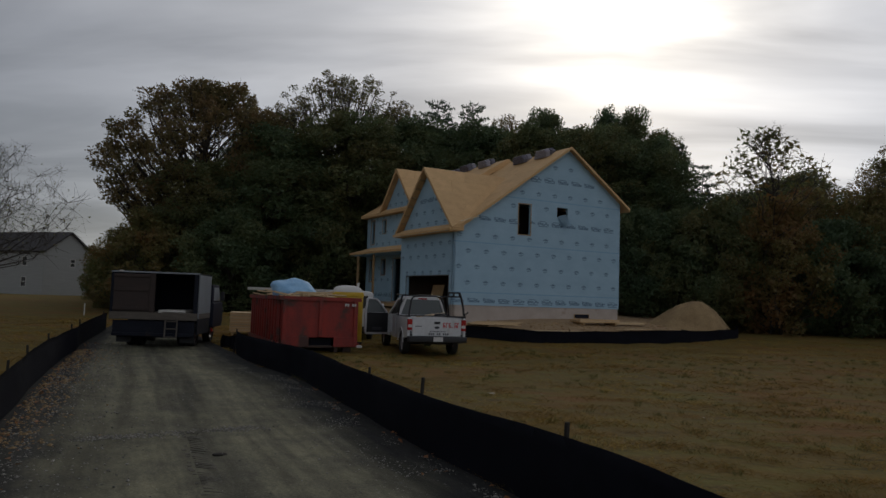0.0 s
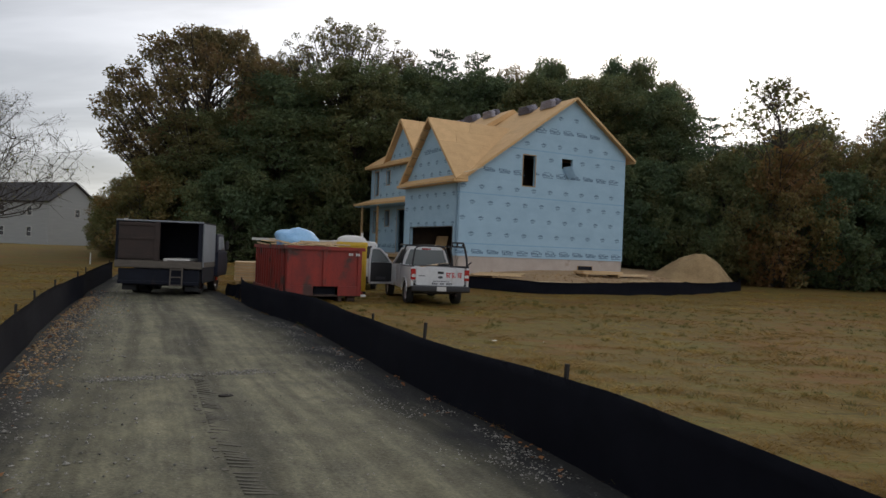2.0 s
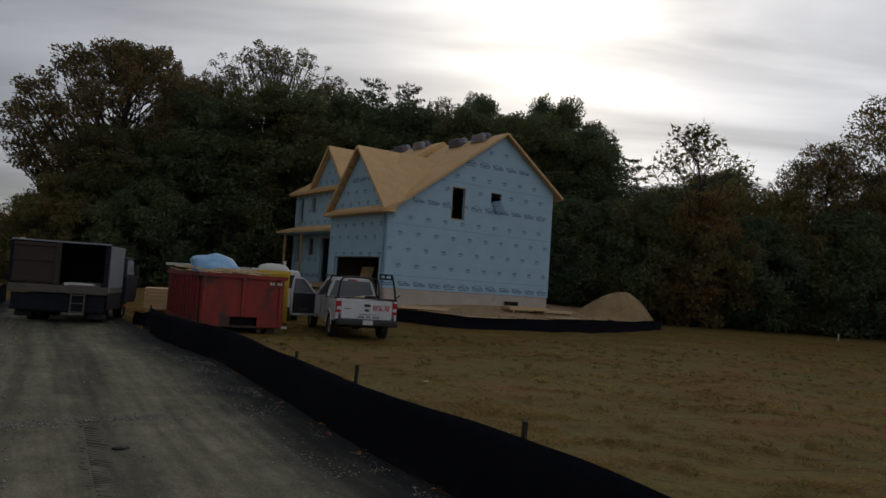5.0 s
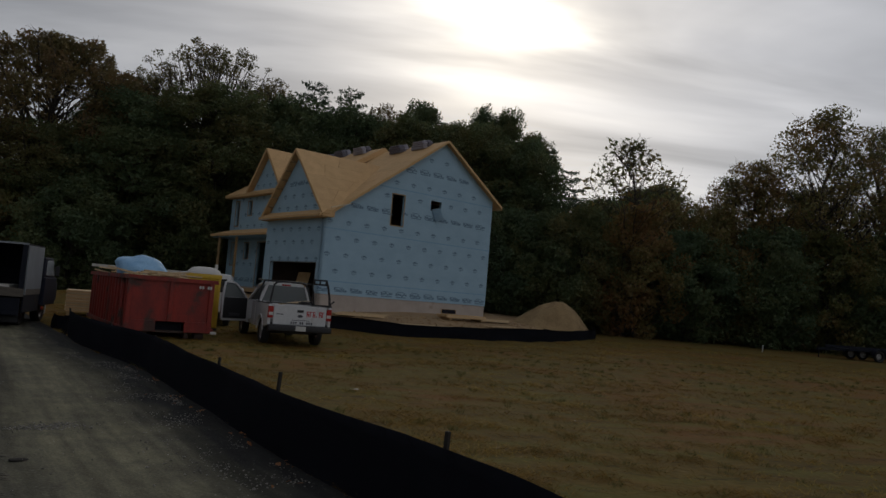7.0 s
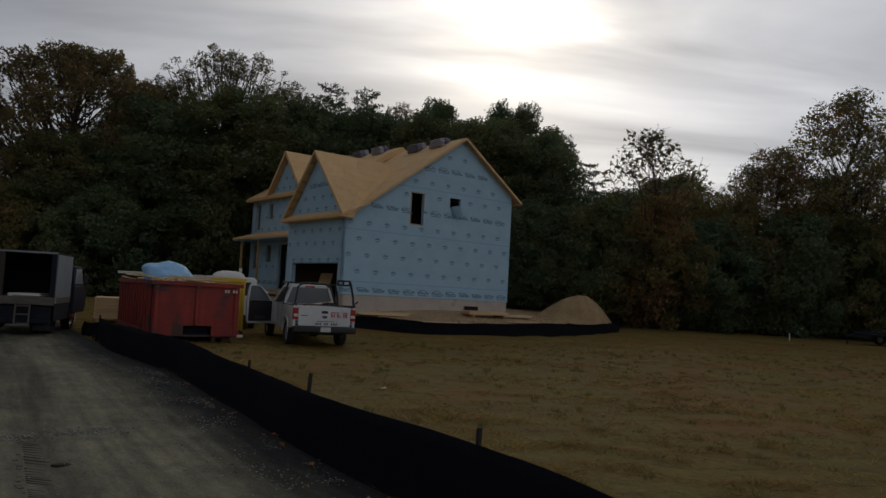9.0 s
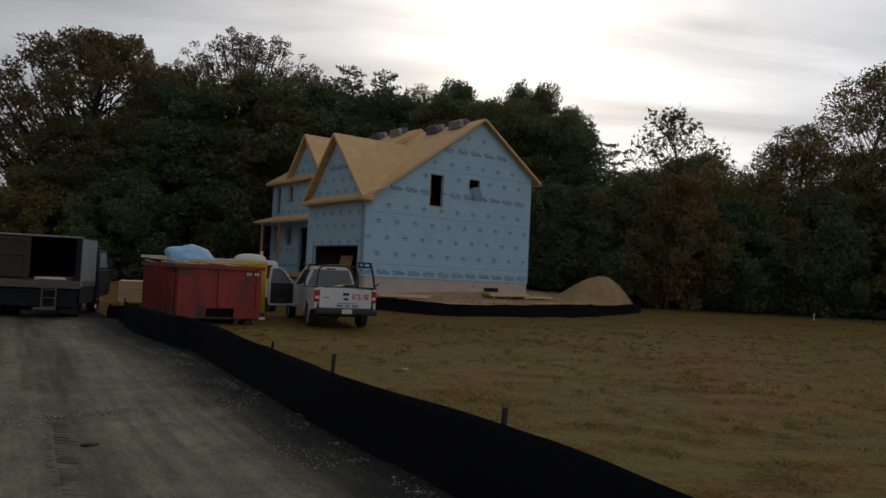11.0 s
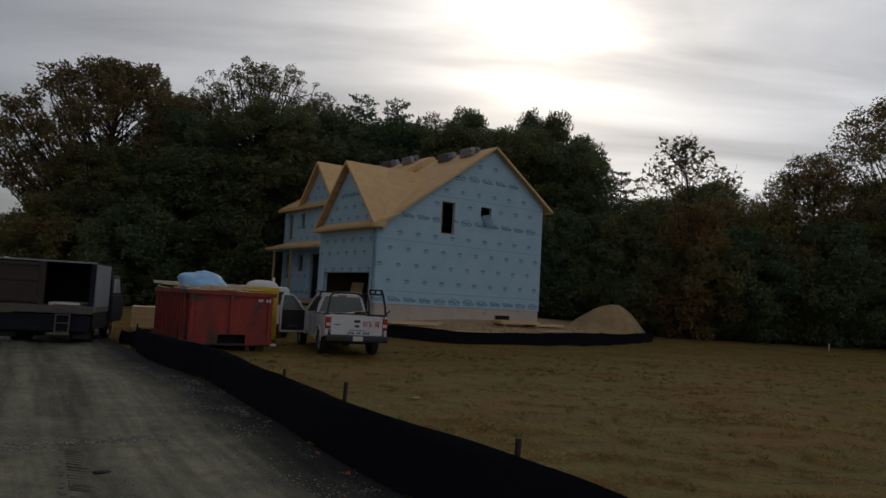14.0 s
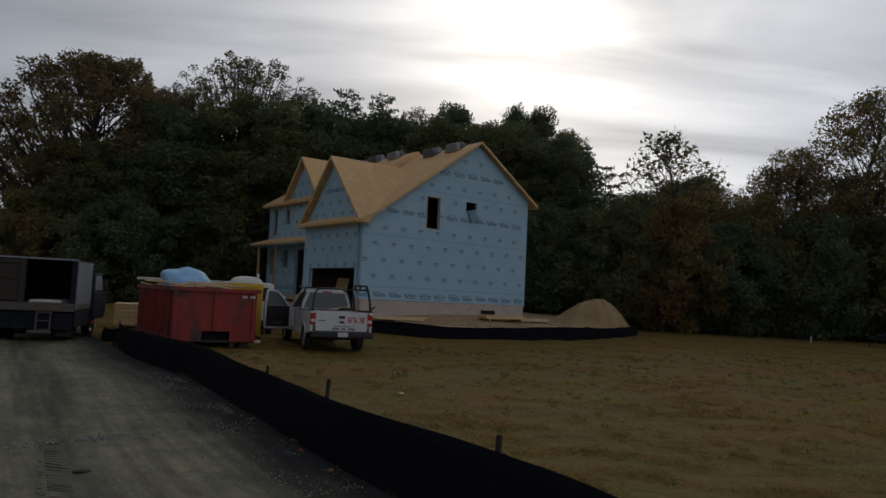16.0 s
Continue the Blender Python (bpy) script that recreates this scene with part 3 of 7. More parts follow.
def window_hole(house, wall_axis, at, h0, v0, h1, v1, sign):
    """A rough opening: studs round it; dark-toned inner walls stand in for room shade."""
    bm = bmesh.new()
    t = 0.05
    for a0, b0, a1, b1 in ((h0 - t, v0 - t, h0, v1 + t), (h1, v0 - t, h1 + t, v1 + t), (h0, v0 - t, h1, v0), (h0, v1, h1, v1 + t)):
        if wall_axis == "y":
            add_box(bm, a0, min(at, at + sign * 0.012), b0, a1, max(at, at + sign * 0.012), b1)
        else:
            add_box(bm, min(at, at + sign * 0.012), a0, b0, max(at, at + sign * 0.012), a1, b1)
    return part("window_opening", bm, M_stud, house, "bare wooden rough opening without glass")


def build_house():
    house = thing("house", pose(-2.086, 35.0, 0, 0, 0, 34.0), "unfinished two-storey house in pale blue wrap with bare board roof", "house")
    FT = 1.48                      # top of the foundation
    T = 0.16                       # wall thickness
    RU, RZ = 7.13, 10.27           # ridge of the end over the garage
    fs, rs = 0.700, 0.695           # its slopes
    W, B, G, V = 5.8, 11.05, 2.5, 16.4

    def garage_roof(u):
        return RZ - fs * (RU - u) if u < RU else RZ - rs * (u - RU)

    # end wall
    win = [(3.94, 5.28, 4.71, 6.88), (6.49, 6.38, 7.22, 6.92)]
    outline = [(0, FT), (B, FT), (B, garage_roof(B) - 0.06), (RU, RZ - 0.06), (0, garage_roof(0) - 0.06)]
    part("wall", prism(outline, "y", 0, T, [rect(*w) for w in win]), M_wrap, house)
    window_hole(house, "y", 0, *win[0], -1)
    flap = bmesh.new()
    for pts in ([(6.52, 6.44), (7.12, 6.58), (7.36, 6.02), (6.86, 5.82)],):
        a = [flap.verts.new((u, -0.03 - 0.16 * (6.65 - z), z)) for u, z in pts]
        flap.faces.new(a)
    bmesh.ops.solidify(flap, geom=flap.faces[:], thickness=0.006)
    part("torn_flap", flap, M_wrap, house, "torn flap of blue wrap hanging at a window")
    rows = [1.72, 2.62, 3.42, 4.22, 5.02, 5.92, 6.75, 7.50, 8.30, 9.05]
    big = (1.72, 5.92, 8.30)
    pr = part("wrap_print", wrap_print("y", -0.004, lambda u, z: z < garage_roof(u) - 0.35, rows, big, 1.08, 0, B, win), M_print, house, "rows of dark printed marks")
    pr["kind"] = "stuff"
    for z in (4.66, 2.12, 7.18):
        u0 = 0 if z < 5.3 else RU - (RZ - z) / fs + 0.1
        part("wrap_tape", box(u0, -0.003, z - 0.025, B if z < 7.2 else B, 0, z + 0.025), M_seam, house)
    # garage front
    gar = (0.35, FT - 0.55, 5.0, 2.93)
    apex = 2.75
    gz = 5.08
    outline = [(0, FT), (0.35, FT), (0.35, 2.93), (5.0, 2.93), (5.0, FT), (W, FT), (W, gz + 0.2), (apex, 8.52), (0, gz + 0.2)]
    part("wall", prism(outline, "x", 0, T), M_wrap, house)
    pr = part("wrap_print", wrap_print("x", -0.004, lambda v, z: z < 8.3 - abs(v - apex) * 1.1 and (z > 3.05), [3.1, 3.95, 4.6, 5.7, 6.3, 6.95], (6.95,), 0.92, 0, W, []), M_print, house, "rows of dark printed marks")
    pr["kind"] = "stuff"
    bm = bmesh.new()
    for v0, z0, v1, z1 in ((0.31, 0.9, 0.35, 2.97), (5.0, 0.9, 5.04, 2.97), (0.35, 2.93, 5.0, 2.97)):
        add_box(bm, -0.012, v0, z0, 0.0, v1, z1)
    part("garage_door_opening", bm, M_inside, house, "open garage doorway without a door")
    # side of the garage towards the porch, main front, far end, back
    part("wall", box(T, W - T, FT, G + T, W, 5.6), M_wrap, house)
    fw = [(15.14, 5.40, 15.73, 7.02), (13.30, 6.05, 13.85, 6.96), (13.22, 3.25, 13.85, 4.27), (15.30, 2.80, 15.80, 4.27), (10.85, FT + 0.04, 12.00, 4.28)]
    part("wall", prism(rect(W, FT, V, 7.45), "x", G, G + T, [rect(*w) for w in fw]), M_wrap, house)
    for w in fw:
        window_hole(house, "x", G, *w, -1)
    pr = part("wrap_print", wrap_print("x", G - 0.004, lambda v, z: True, [1.9, 2.9, 3.7, 5.35, 6.1, 7.1], (1.9,), 1.0, W, V, fw), M_print, house, "rows of dark printed marks")
    pr["kind"] = "stuff"
    mr = 10.55                     # main ridge
    mfs = (mr - 7.42) / (RU - 2.1)
    part("wall", prism([(G + T, FT), (B, FT), (B, 7.4), (RU, mr - 0.1), (G + T, 7.45)], "y", V - T, V), M_wrap, house)
    part("wall", prism([(G + T, 5.3), (B, 5.3), (B, 7.3), (RU, mr - 0.08), (G, mr - 0.08 - mfs * (RU - G))], "y", W + 0.1, W + 0.1 + T), M_wrap, house)
    part("wall", box(B - T, T, FT, B, V - T, 7.25), M_wrap, house)
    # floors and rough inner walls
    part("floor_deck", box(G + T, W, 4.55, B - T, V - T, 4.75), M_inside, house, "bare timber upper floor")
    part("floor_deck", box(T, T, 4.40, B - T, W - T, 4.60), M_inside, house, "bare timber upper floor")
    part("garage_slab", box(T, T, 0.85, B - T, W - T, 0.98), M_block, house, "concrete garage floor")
    part("inner_wall", box(6.0, T, 0.98, 6.1, W - T, 4.4), M_inside, house, "inner stud wall darkened to stand for room shade")
    part("inner_wall", box(5.5, W, FT, 5.6, V - T, 7.4), M_inside, house, "inner stud wall darkened to stand for room shade")
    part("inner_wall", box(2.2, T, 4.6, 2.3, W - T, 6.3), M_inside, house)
    part("inner_wall", box(T, 3.0, 4.6, B - T, 3.1, 7.2), M_inside, house)
    # added dark lining: puts shade into the garage and rooms behind the end wall
    part("shade_lining", box(T, T, 0.98, 6.0, T + 0.03, 4.4), M_inside, house)
    part("shade_lining", box(T, W - T - 0.03, 0.98, 6.0, W - T, 4.4), M_inside, house)
    part("shade_lining", box(T, T + 0.03, 4.36, 6.0, W - T - 0.03, 4.40), M_inside, house)
    # foundation
    part("foundation", box(0.03, 0.03, -0.2, B - 0.03, 0.25, FT, 0.01, 1), M_block, house, "exposed grey-tan concrete foundation")
    part("foundation", prism([(0.03, -0.2), (W - 0.03, -0.2), (W - 0.03, FT), (5.0, FT), (5.0, 0.98), (0.35, 0.98), (0.35, FT), (0.03, FT)], "x", 0.03, 0.25), M_block, house)
    part("foundation", box(G + 0.03, W, -0.2, G + 0.3, V - 0.03, FT), M_block, house)
    part("foundation", box(B - 0.25, 0.25, -0.2, B - 0.03, V - 0.03, FT), M_block, house)
    vent = part("foundation_vent", box(7.82, -0.01, 0.92, 8.88, 0.04, 1.16), M_stud, house, "open crawl space vent in the foundation")
    # flat black panel stands in for the shade inside the vent
    part("vent_shade_panel", box(7.86, -0.014, 0.94, 8.84, -0.0105, 1.14), M_silt, vent)
    # roof of the end over the garage
    o = 0.32                       # overhang
    e0, e1 = 0.15, B + 0.45
    yr = W + 0.3
    deck(house, [(e0, -o, garage_roof(e0)), (e0, yr, garage_roof(e0)), (RU, yr, RZ), (RU, -o, RZ)], 2.4, 1.2)
    deck(house, [(e1, -o, garage_roof(e1)), (e1, yr, garage_roof(e1)), (RU, yr, RZ), (RU, -o, RZ)], 2.4, 1.2)
    # rakes and fascias
    for a, b in (((e0, -o - 0.02, garage_roof(e0) - 0.05), (RU, -o - 0.02, RZ - 0.05)), ((e1, -o - 0.02, garage_roof(e1) - 0.05), (RU, -o - 0.02, RZ - 0.05))):
        part("rake_board", beam(a, b, 0.035, 0.12), M_osb, house, "raw wood rake board")
    part("fascia", beam((e1 + 0.01, -o, garage_roof(e1) - 0.08), (e1 + 0.01, V, garage_roof(e1) - 0.08), 0.035, 0.16), M_osb, house)
    # front gable over the garage
    az, hw = 8.72, 3.22
    ez = 5.30
    sl = (az - ez) / hw
    back = RU - (RZ - az) / fs
    foot = RU - (RZ - ez) / fs
    fu = -0.34
    for sgn in (-1, 1):
        deck(house, [(fu, apex + sgn * hw, ez), (foot + 0.02, apex + sgn * hw, ez), (back, apex, az), (fu, apex, az)], 2.4, 1.2)
        part("rake_board", beam((fu - 0.01, apex + sgn * hw, ez - 0.08), (fu - 0.01, apex, az - 0.08), 0.035, 0.12), M_osb, house, "raw wood rake board")
    # pent roof at the foot of that gable
    part("pent_roof", roof_slab((-0.46, -0.44, 5.24), (-0.46, W + 0.16, 5.24), (0.0, W + 0.16, 5.52), (0.0, -0.44, 5.52), 0.05), M_osb, house, "narrow bare board pent roof")
    part("fascia", beam((-0.47, -0.44, 5.195), (-0.47, W + 0.16, 5.195), 0.035, 0.12), M_osb, house)
    part("eave_return", prism([(-0.45, 5.15), (0.34, 5.15), (0.34, 5.50), (-0.05, 5.46), (-0.45, 5.25)], "y", -0.43, -0.002), M_osb, house, "boxed board eave return at the corner")
    part("loose_board", beam((0.10, -0.46, 5.60), (1.15, -0.52, 5.93), 0.10, 0.03), M_paleboard, house, "pale loose board at the roof edge")
    part("soffit", box(-0.45, -0.4, 5.10, 0.0, W + 0.14, 5.12), M_osb, house)
    # lookouts under the gable's rakes
    for sgn in (-1, 1):
        for k in range(7):
            f = 0.08 + 0.13 * k
            y, z = apex + sgn * hw * (1 - f), ez + (az - ez) * f - 0.10
            part("lookout", box(fu, y - 0.04, z - 0.10, -0.002, y + 0.04, z - 0.02), M_stud, house)
    # main roof
    x0, x1 = 2.1, B + 0.25
    y0, y1 = W - 0.05, V + 0.25
    deck(house, [(x0, y0, 7.42), (x0, y1, 7.42), (RU, y1, mr), (RU, y0, mr)], 2.4, 1.2)
    zb = mr - 0.76 * (x1 - RU)
    deck(house, [(x1, y0, zb), (x1, y1, zb), (RU, y1, mr), (RU, y0, mr)], 2.4, 1.2)
    part("rake_board", beam((x0, y0 - 0.03, 7.27), (RU, y0 - 0.03, mr - 0.15), 0.035, 0.30), M_osb, house)
    part("rake_board", beam((x1, y0 - 0.02, zb - 0.08), (RU, y0 - 0.02, mr - 0.08), 0.035, 0.17), M_osb, house)
    part("rake_board", beam((x0, y1 + 0.02, 7.34), (RU, y1 + 0.02, mr - 0.08), 0.035, 0.17), M_osb, house)
    part("fascia", beam((x0 - 0.02, y0, 7.33), (x0 - 0.02, y1, 7.33), 0.035, 0.18), M_osb, house)
    part("soffit", box(x0, y0, 7.23, G, y1, 7.25), M_osb, house)
    # small front gable
    lc, lw, lz = 11.10, 2.32, 10.12
    lb = RU - (mr - lz) / mfs
    for sgn in (-1, 1):
        deck(house, [(x0 - 0.02, lc + sgn * lw, 7.5), (x0 + 0.06, lc + sgn * lw, 7.5), (lb, lc, lz), (x0 - 0.02, lc, lz)], 2.4, 1.2)
        part("rake_board", beam((x0 - 0.04, lc + sgn * lw, 7.44), (x0 - 0.04, lc, lz - 0.08), 0.035, 0.17), M_osb, house)
    part("wall", prism([(lc - lw + 0.15, 7.45), (lc + lw - 0.15, 7.45), (lc, lz - 0.22)], "x", G - 0.1, G), M_wrap, house)
    pr = part("wrap_print", wrap_print("x", G - 0.104, lambda v, z: z < lz - 0.6 - abs(v - lc) * 1.15, [7.85, 8.45], (), 0.85, lc - lw, lc + lw, []), M_print, house, "rows of dark printed marks")
    pr["kind"] = "stuff"
    # porch
    part("porch_roof", roof_slab((1.05, W, 4.70), (1.05, 15.95, 4.70), (G, 15.95, 5.15), (G, W, 5.15), 0.05), M_osb, house, "bare board porch roof")
    part("fascia", beam((1.04, W, 4.62), (1.04, 15.95, 4.64), 0.04, 0.14), M_osb, house)
    part("porch_ceiling", box(1.1, W, 4.50, G, 15.9, 4.53), M_seam, house)
    for v in (14.82, 12.25):
        part("porch_post", box(1.18, v, 1.38, 1.30, v + 0.12, 4.52), M_stud, house)
    part("porch_floor", box(1.05, W, 1.20, G, V + 0.2, 1.40), M_stud, house, "raw timber porch floor")
    # interior braces in the garage doorway
    part("leaning_board", beam((0.9, 3.5, 0.98), (1.3, 3.6, 2.50), 0.9, 0.03), M_stud, house, "pale board leaning in the garage")
    return house


def shingle_stack(u, v, n, seed):
    """Bundles of shingles laid just below the ridge, wrapped in dark film."""
    st = thing("shingle_bundle_stack", pose(-2.086, 35.0, 0, 0, 0, 34.0) @ pose(u, v, SLOPE_Z(u, v), 0, -16, 0), "stack of film-wrapped shingle bundles just below the roof ridge", "shingles", "stacks on the ridge")
    rnd = random.Random(seed)
    k = 0
    for j in range(n):
        for side in (-1, 1):
            w = 0.56 - 0.05 * j * j / n
            bm = box(-0.17, -w, 0, 0.17, w, 0.115, 0.045, 3)
            b = part("shingle_pack", bm, (M_shingle, M_shingle2)[(k + seed) % 2], st)
            b.matrix_basis = pose(side * 0.19 + rnd.uniform(-0.02, 0.02), rnd.uniform(-0.05, 0.05), -0.06 + j * 0.108, 0, side * 3, rnd.uniform(-3, 3))
            k += 1
    return st


def SLOPE_Z(u, v):
    """Height of the front roof slope under a stack."""
    return 10.27 - 0.700 * (7.13 - u) if v < 6 else 10.55 - 0.622 * (7.13 - u)


M_shingle = surface("wrapped_shingles", 0.45, base=(0.17, 0.165, 0.20), dark=(0.08, 0.075, 0.10), scale=5, fine=30, bump=0.3)
M_shingle2 = surface("wrapped_shingles_pale", 0.4, base=(0.33, 0.32, 0.36), dark=(0.15, 0.14, 0.17), scale=7, fine=30, bump=0.3)
build_house()
for u, v, n, s in ((6.75, 1.5, 4, 1), (6.72, 3.6, 4, 2), (6.80, 7.6, 4, 3), (6.92, 10.1, 4, 4), (6.98, 12.3, 3, 5)):
    shingle_stack(u, v, n, s)


# ---------------------------------------------------------------- trees
def mesh_from_arrays(name, verts, quads, material):
    me = bpy.data.meshes.new(name)
    nv, nq = len(verts), len(quads)
    me.vertices.add(nv)
    me.vertices.foreach_set("co", np.asarray(verts, dtype=np.float32).ravel())
    k = np.asarray(quads).shape[1]
    me.loops.add(nq * k)
    me.loops.foreach_set("vertex_index", np.asarray(quads, dtype=np.int32).ravel())
    me.polygons.add(nq)
    me.polygons.foreach_set("loop_start", np.arange(0, nq * k, k, dtype=np.int32))
    me.update(calc_edges=True)
    me.materials.append(material)
    return me


def leaf_mesh(name, centres, size, rng, material, long=1.0):
    """Leaf sprays: a small bent blade at each centre, turned at random."""
    n = len(centres)
    a = rng.normal(size=(n, 3))
    a /= np.linalg.norm(a, axis=1)[:, None]
    b = np.cross(a, rng.normal(size=(n, 3)))
    b /= np.linalg.norm(b, axis=1)[:, None]
    s = (size * rng.uniform(0.55, 1.35, n))[:, None]
    c = np.asarray(centres)
    v = np.stack([c - a * s * long - b * s * 0.35, c + a * s * long * 0.95, c + b * s * 0.85 - a * s * 0.25], axis=1).reshape(-1, 3)
    return mesh_from_arrays(name, v, np.arange(n * 3).reshape(n, 3), material)


def limb_mesh(name, segs, material, sides=3):
    """Tapered limbs from (a, b, ra, rb) pieces."""
    A = np.array([s[0] for s in segs]); B = np.array([s[1] for s in segs])
    ra = np.array([s[2] for s in segs]); rb = np.array([s[3] for s in segs])
    d = B - A
    d /= np.maximum(np.linalg.norm(d, axis=1), 1e-6)[:, None]
    ref = np.where(np.abs(d[:, 2:3]) < 0.9, np.array([[0, 0, 1.0]]), np.array([[1.0, 0, 0]]))
    u = np.cross(d, ref)
    u /= np.linalg.norm(u, axis=1)[:, None]
    w = np.cross(d, u)
    n = len(segs)
    ang = np.arange(sides) * 2 * np.pi / sides
    ring = u[:, None, :] * np.cos(ang)[None, :, None] + w[:, None, :] * np.sin(ang)[None, :, None]
    va = A[:, None, :] + ring * ra[:, None, None]
    vb = B[:, None, :] + ring * rb[:, None, None]
    v = np.concatenate([va, vb], axis=1).reshape(-1, 3)
    k = np.arange(sides)
    base = (np.arange(n) * 2 * sides)[:, None]
    q = np.stack([base + k, base + (k + 1) % sides, base + sides + (k + 1) % sides, base + sides + k], axis=2).reshape(-1, 4)
    return mesh_from_arrays(name, v, q, material)


def dome(f):
    """Crown outline: radius share at height share f."""
    return (0.55 + 0.45 * f / 0.35) if f < 0.35 else math.sqrt(max(0.02, 1 - ((f - 0.35) / 0.66) ** 2))


def fan(f):
    """A vase: narrow below, widest near a rounded top."""
    return 0.25 + 0.75 * math.sin(min(1.0, f / 0.72) * 1.57) if f < 0.72 else math.sqrt(max(0.05, 1 - ((f - 0.72) / 0.30) ** 2))


def tall(f):
    return 0.75 if f < 0.3 else 0.75 + 0.25 * math.sin((f - 0.3) / 0.35 * 1.57) if f < 0.65 else math.sqrt(max(0.03, 1 - ((f - 0.65) / 0.36) ** 2))


def lobed_tree(rng, H, R, base, leaf, lobes, lobe_r, per_lobe, size, outline=dome, taper=0.0, bark=None, twigs=5, r0=0.28, flat=0.72, inner=0.22, bare=0.0, long=1.0, top=0.62, rise=0.55, reach=1.0):
    """A trunk whose limbs carry rounded lobes of leaves; bare is the share of lobes that have dropped theirs."""
    segs, leaves = [], []
    n = 8
    pts = [np.array([rng.normal() * 0.06 * i, rng.normal() * 0.06 * i, -0.25 + (H * 0.90 + 0.25) * i / n]) for i in range(n + 1)]
    rad = [r0 * (1 - 0.86 * i / n) + 0.015 for i in range(n + 1)]
    for i in range(n):
        segs.append((pts[i], pts[i + 1], rad[i], rad[i + 1]))
    for k in range(lobes):
        f = ((k + rng.uniform(0, 1)) / lobes) ** 0.9
        a = k * 2.39996 + rng.uniform(-0.5, 0.5)
        rr = rng.uniform(0.25, 0.7) if rng.uniform() < inner else rng.uniform(0.8, 1.0)
        lr = lobe_r * rng.uniform(0.65, 1.3) * (1 - taper * f)
        rho = max(0.0, R * outline(f) * rr * rng.uniform(0.86, 1.06) - lr * 0.55)
        if f > 0.8:
            lr *= top
            rho = R * outline(f) * rng.uniform(0.15, 1.0)
        z = base + (H - lr * flat - base) * f * rng.uniform(0.965, 1.0)
        c = np.array([rho * math.cos(a), rho * math.sin(a), z])
        # limb: leaves the trunk lower down and curves up to the lobe
        zb = max(base * 0.6 + 0.3, z - rise * rho - rng.uniform(0.2, 1.2))
        t = min(0.98, (zb + 0.25) / (H * 0.90 + 0.25)) * n
        j = min(int(t), n - 1)
        p = pts[j] + (pts[j + 1] - pts[j]) * (t - j)
        rb = max(0.02, rad[j] * rng.uniform(0.22, 0.42))
        m1 = p * 0.62 + c * 0.38 + np.array([0, 0, -0.10 * rho]) + rng.normal(size=3) * 0.12
        m2 = p * 0.26 + c * 0.74 + np.array([0, 0, -0.10 * rho]) + rng.normal(size=3) * 0.15
        for u, v, ra, rc in ((p, m1, rb, rb * 0.75), (m1, m2, rb * 0.75, rb * 0.5), (m2, c, rb * 0.5, rb * 0.3)):
            segs.append((u, v, ra, rc))
        for q, cnt in ((c, twigs), (m2, max(1, twigs // 2))):
            for _ in range(cnt):
                d = rng.normal(size=3) + np.array([0, 0, 0.35])
                d *= reach * lr * rng.uniform(0.7, 1.1) / np.linalg.norm(d)
                e = q + d * 0.55 + rng.normal(size=3) * 0.05
                segs.append((q, e, rb * 0.26 + 0.004, rb * 0.16 + 0.004))
                segs.append((e, q + d, rb * 0.16 + 0.004, 0.006))
                d2 = d * 0.5 + rng.normal(size=3) * lr * 0.3
                segs.append((e, e + d2, rb * 0.12 + 0.004, 0.005))
        if per_lobe and rng.uniform() >= bare:
            cnt = 3 + int(per_lobe * (lr / lobe_r) ** 2)
            d = rng.normal(size=(cnt, 3))
            d /= np.linalg.norm(d, axis=1)[:, None]
            w = lr * (1 - 0.5 * rng.uniform(0, 1, cnt) ** 1.6) * (1 + 0.22 * np.sin(d[:, 0] * 5 + k) * np.sin(d[:, 1] * 4 + 2 * k) + 0.12 * np.sin(d[:, 2] * 9 + k))
            leaves.append(c + d * w[:, None] * np.array([1, 1, flat]))
    tm = limb_mesh("trunk", segs, bark or M_bark)
    cm = leaf_mesh("crown", np.concatenate(leaves), size, rng, leaf, long) if leaves else None
    return tm, cm


def spire(f):
    """A loose pyramid, widest low down."""
    return (0.7 + 0.3 * f / 0.2) if f < 0.2 else 1.0 - 0.80 * (f - 0.2) / 0.8


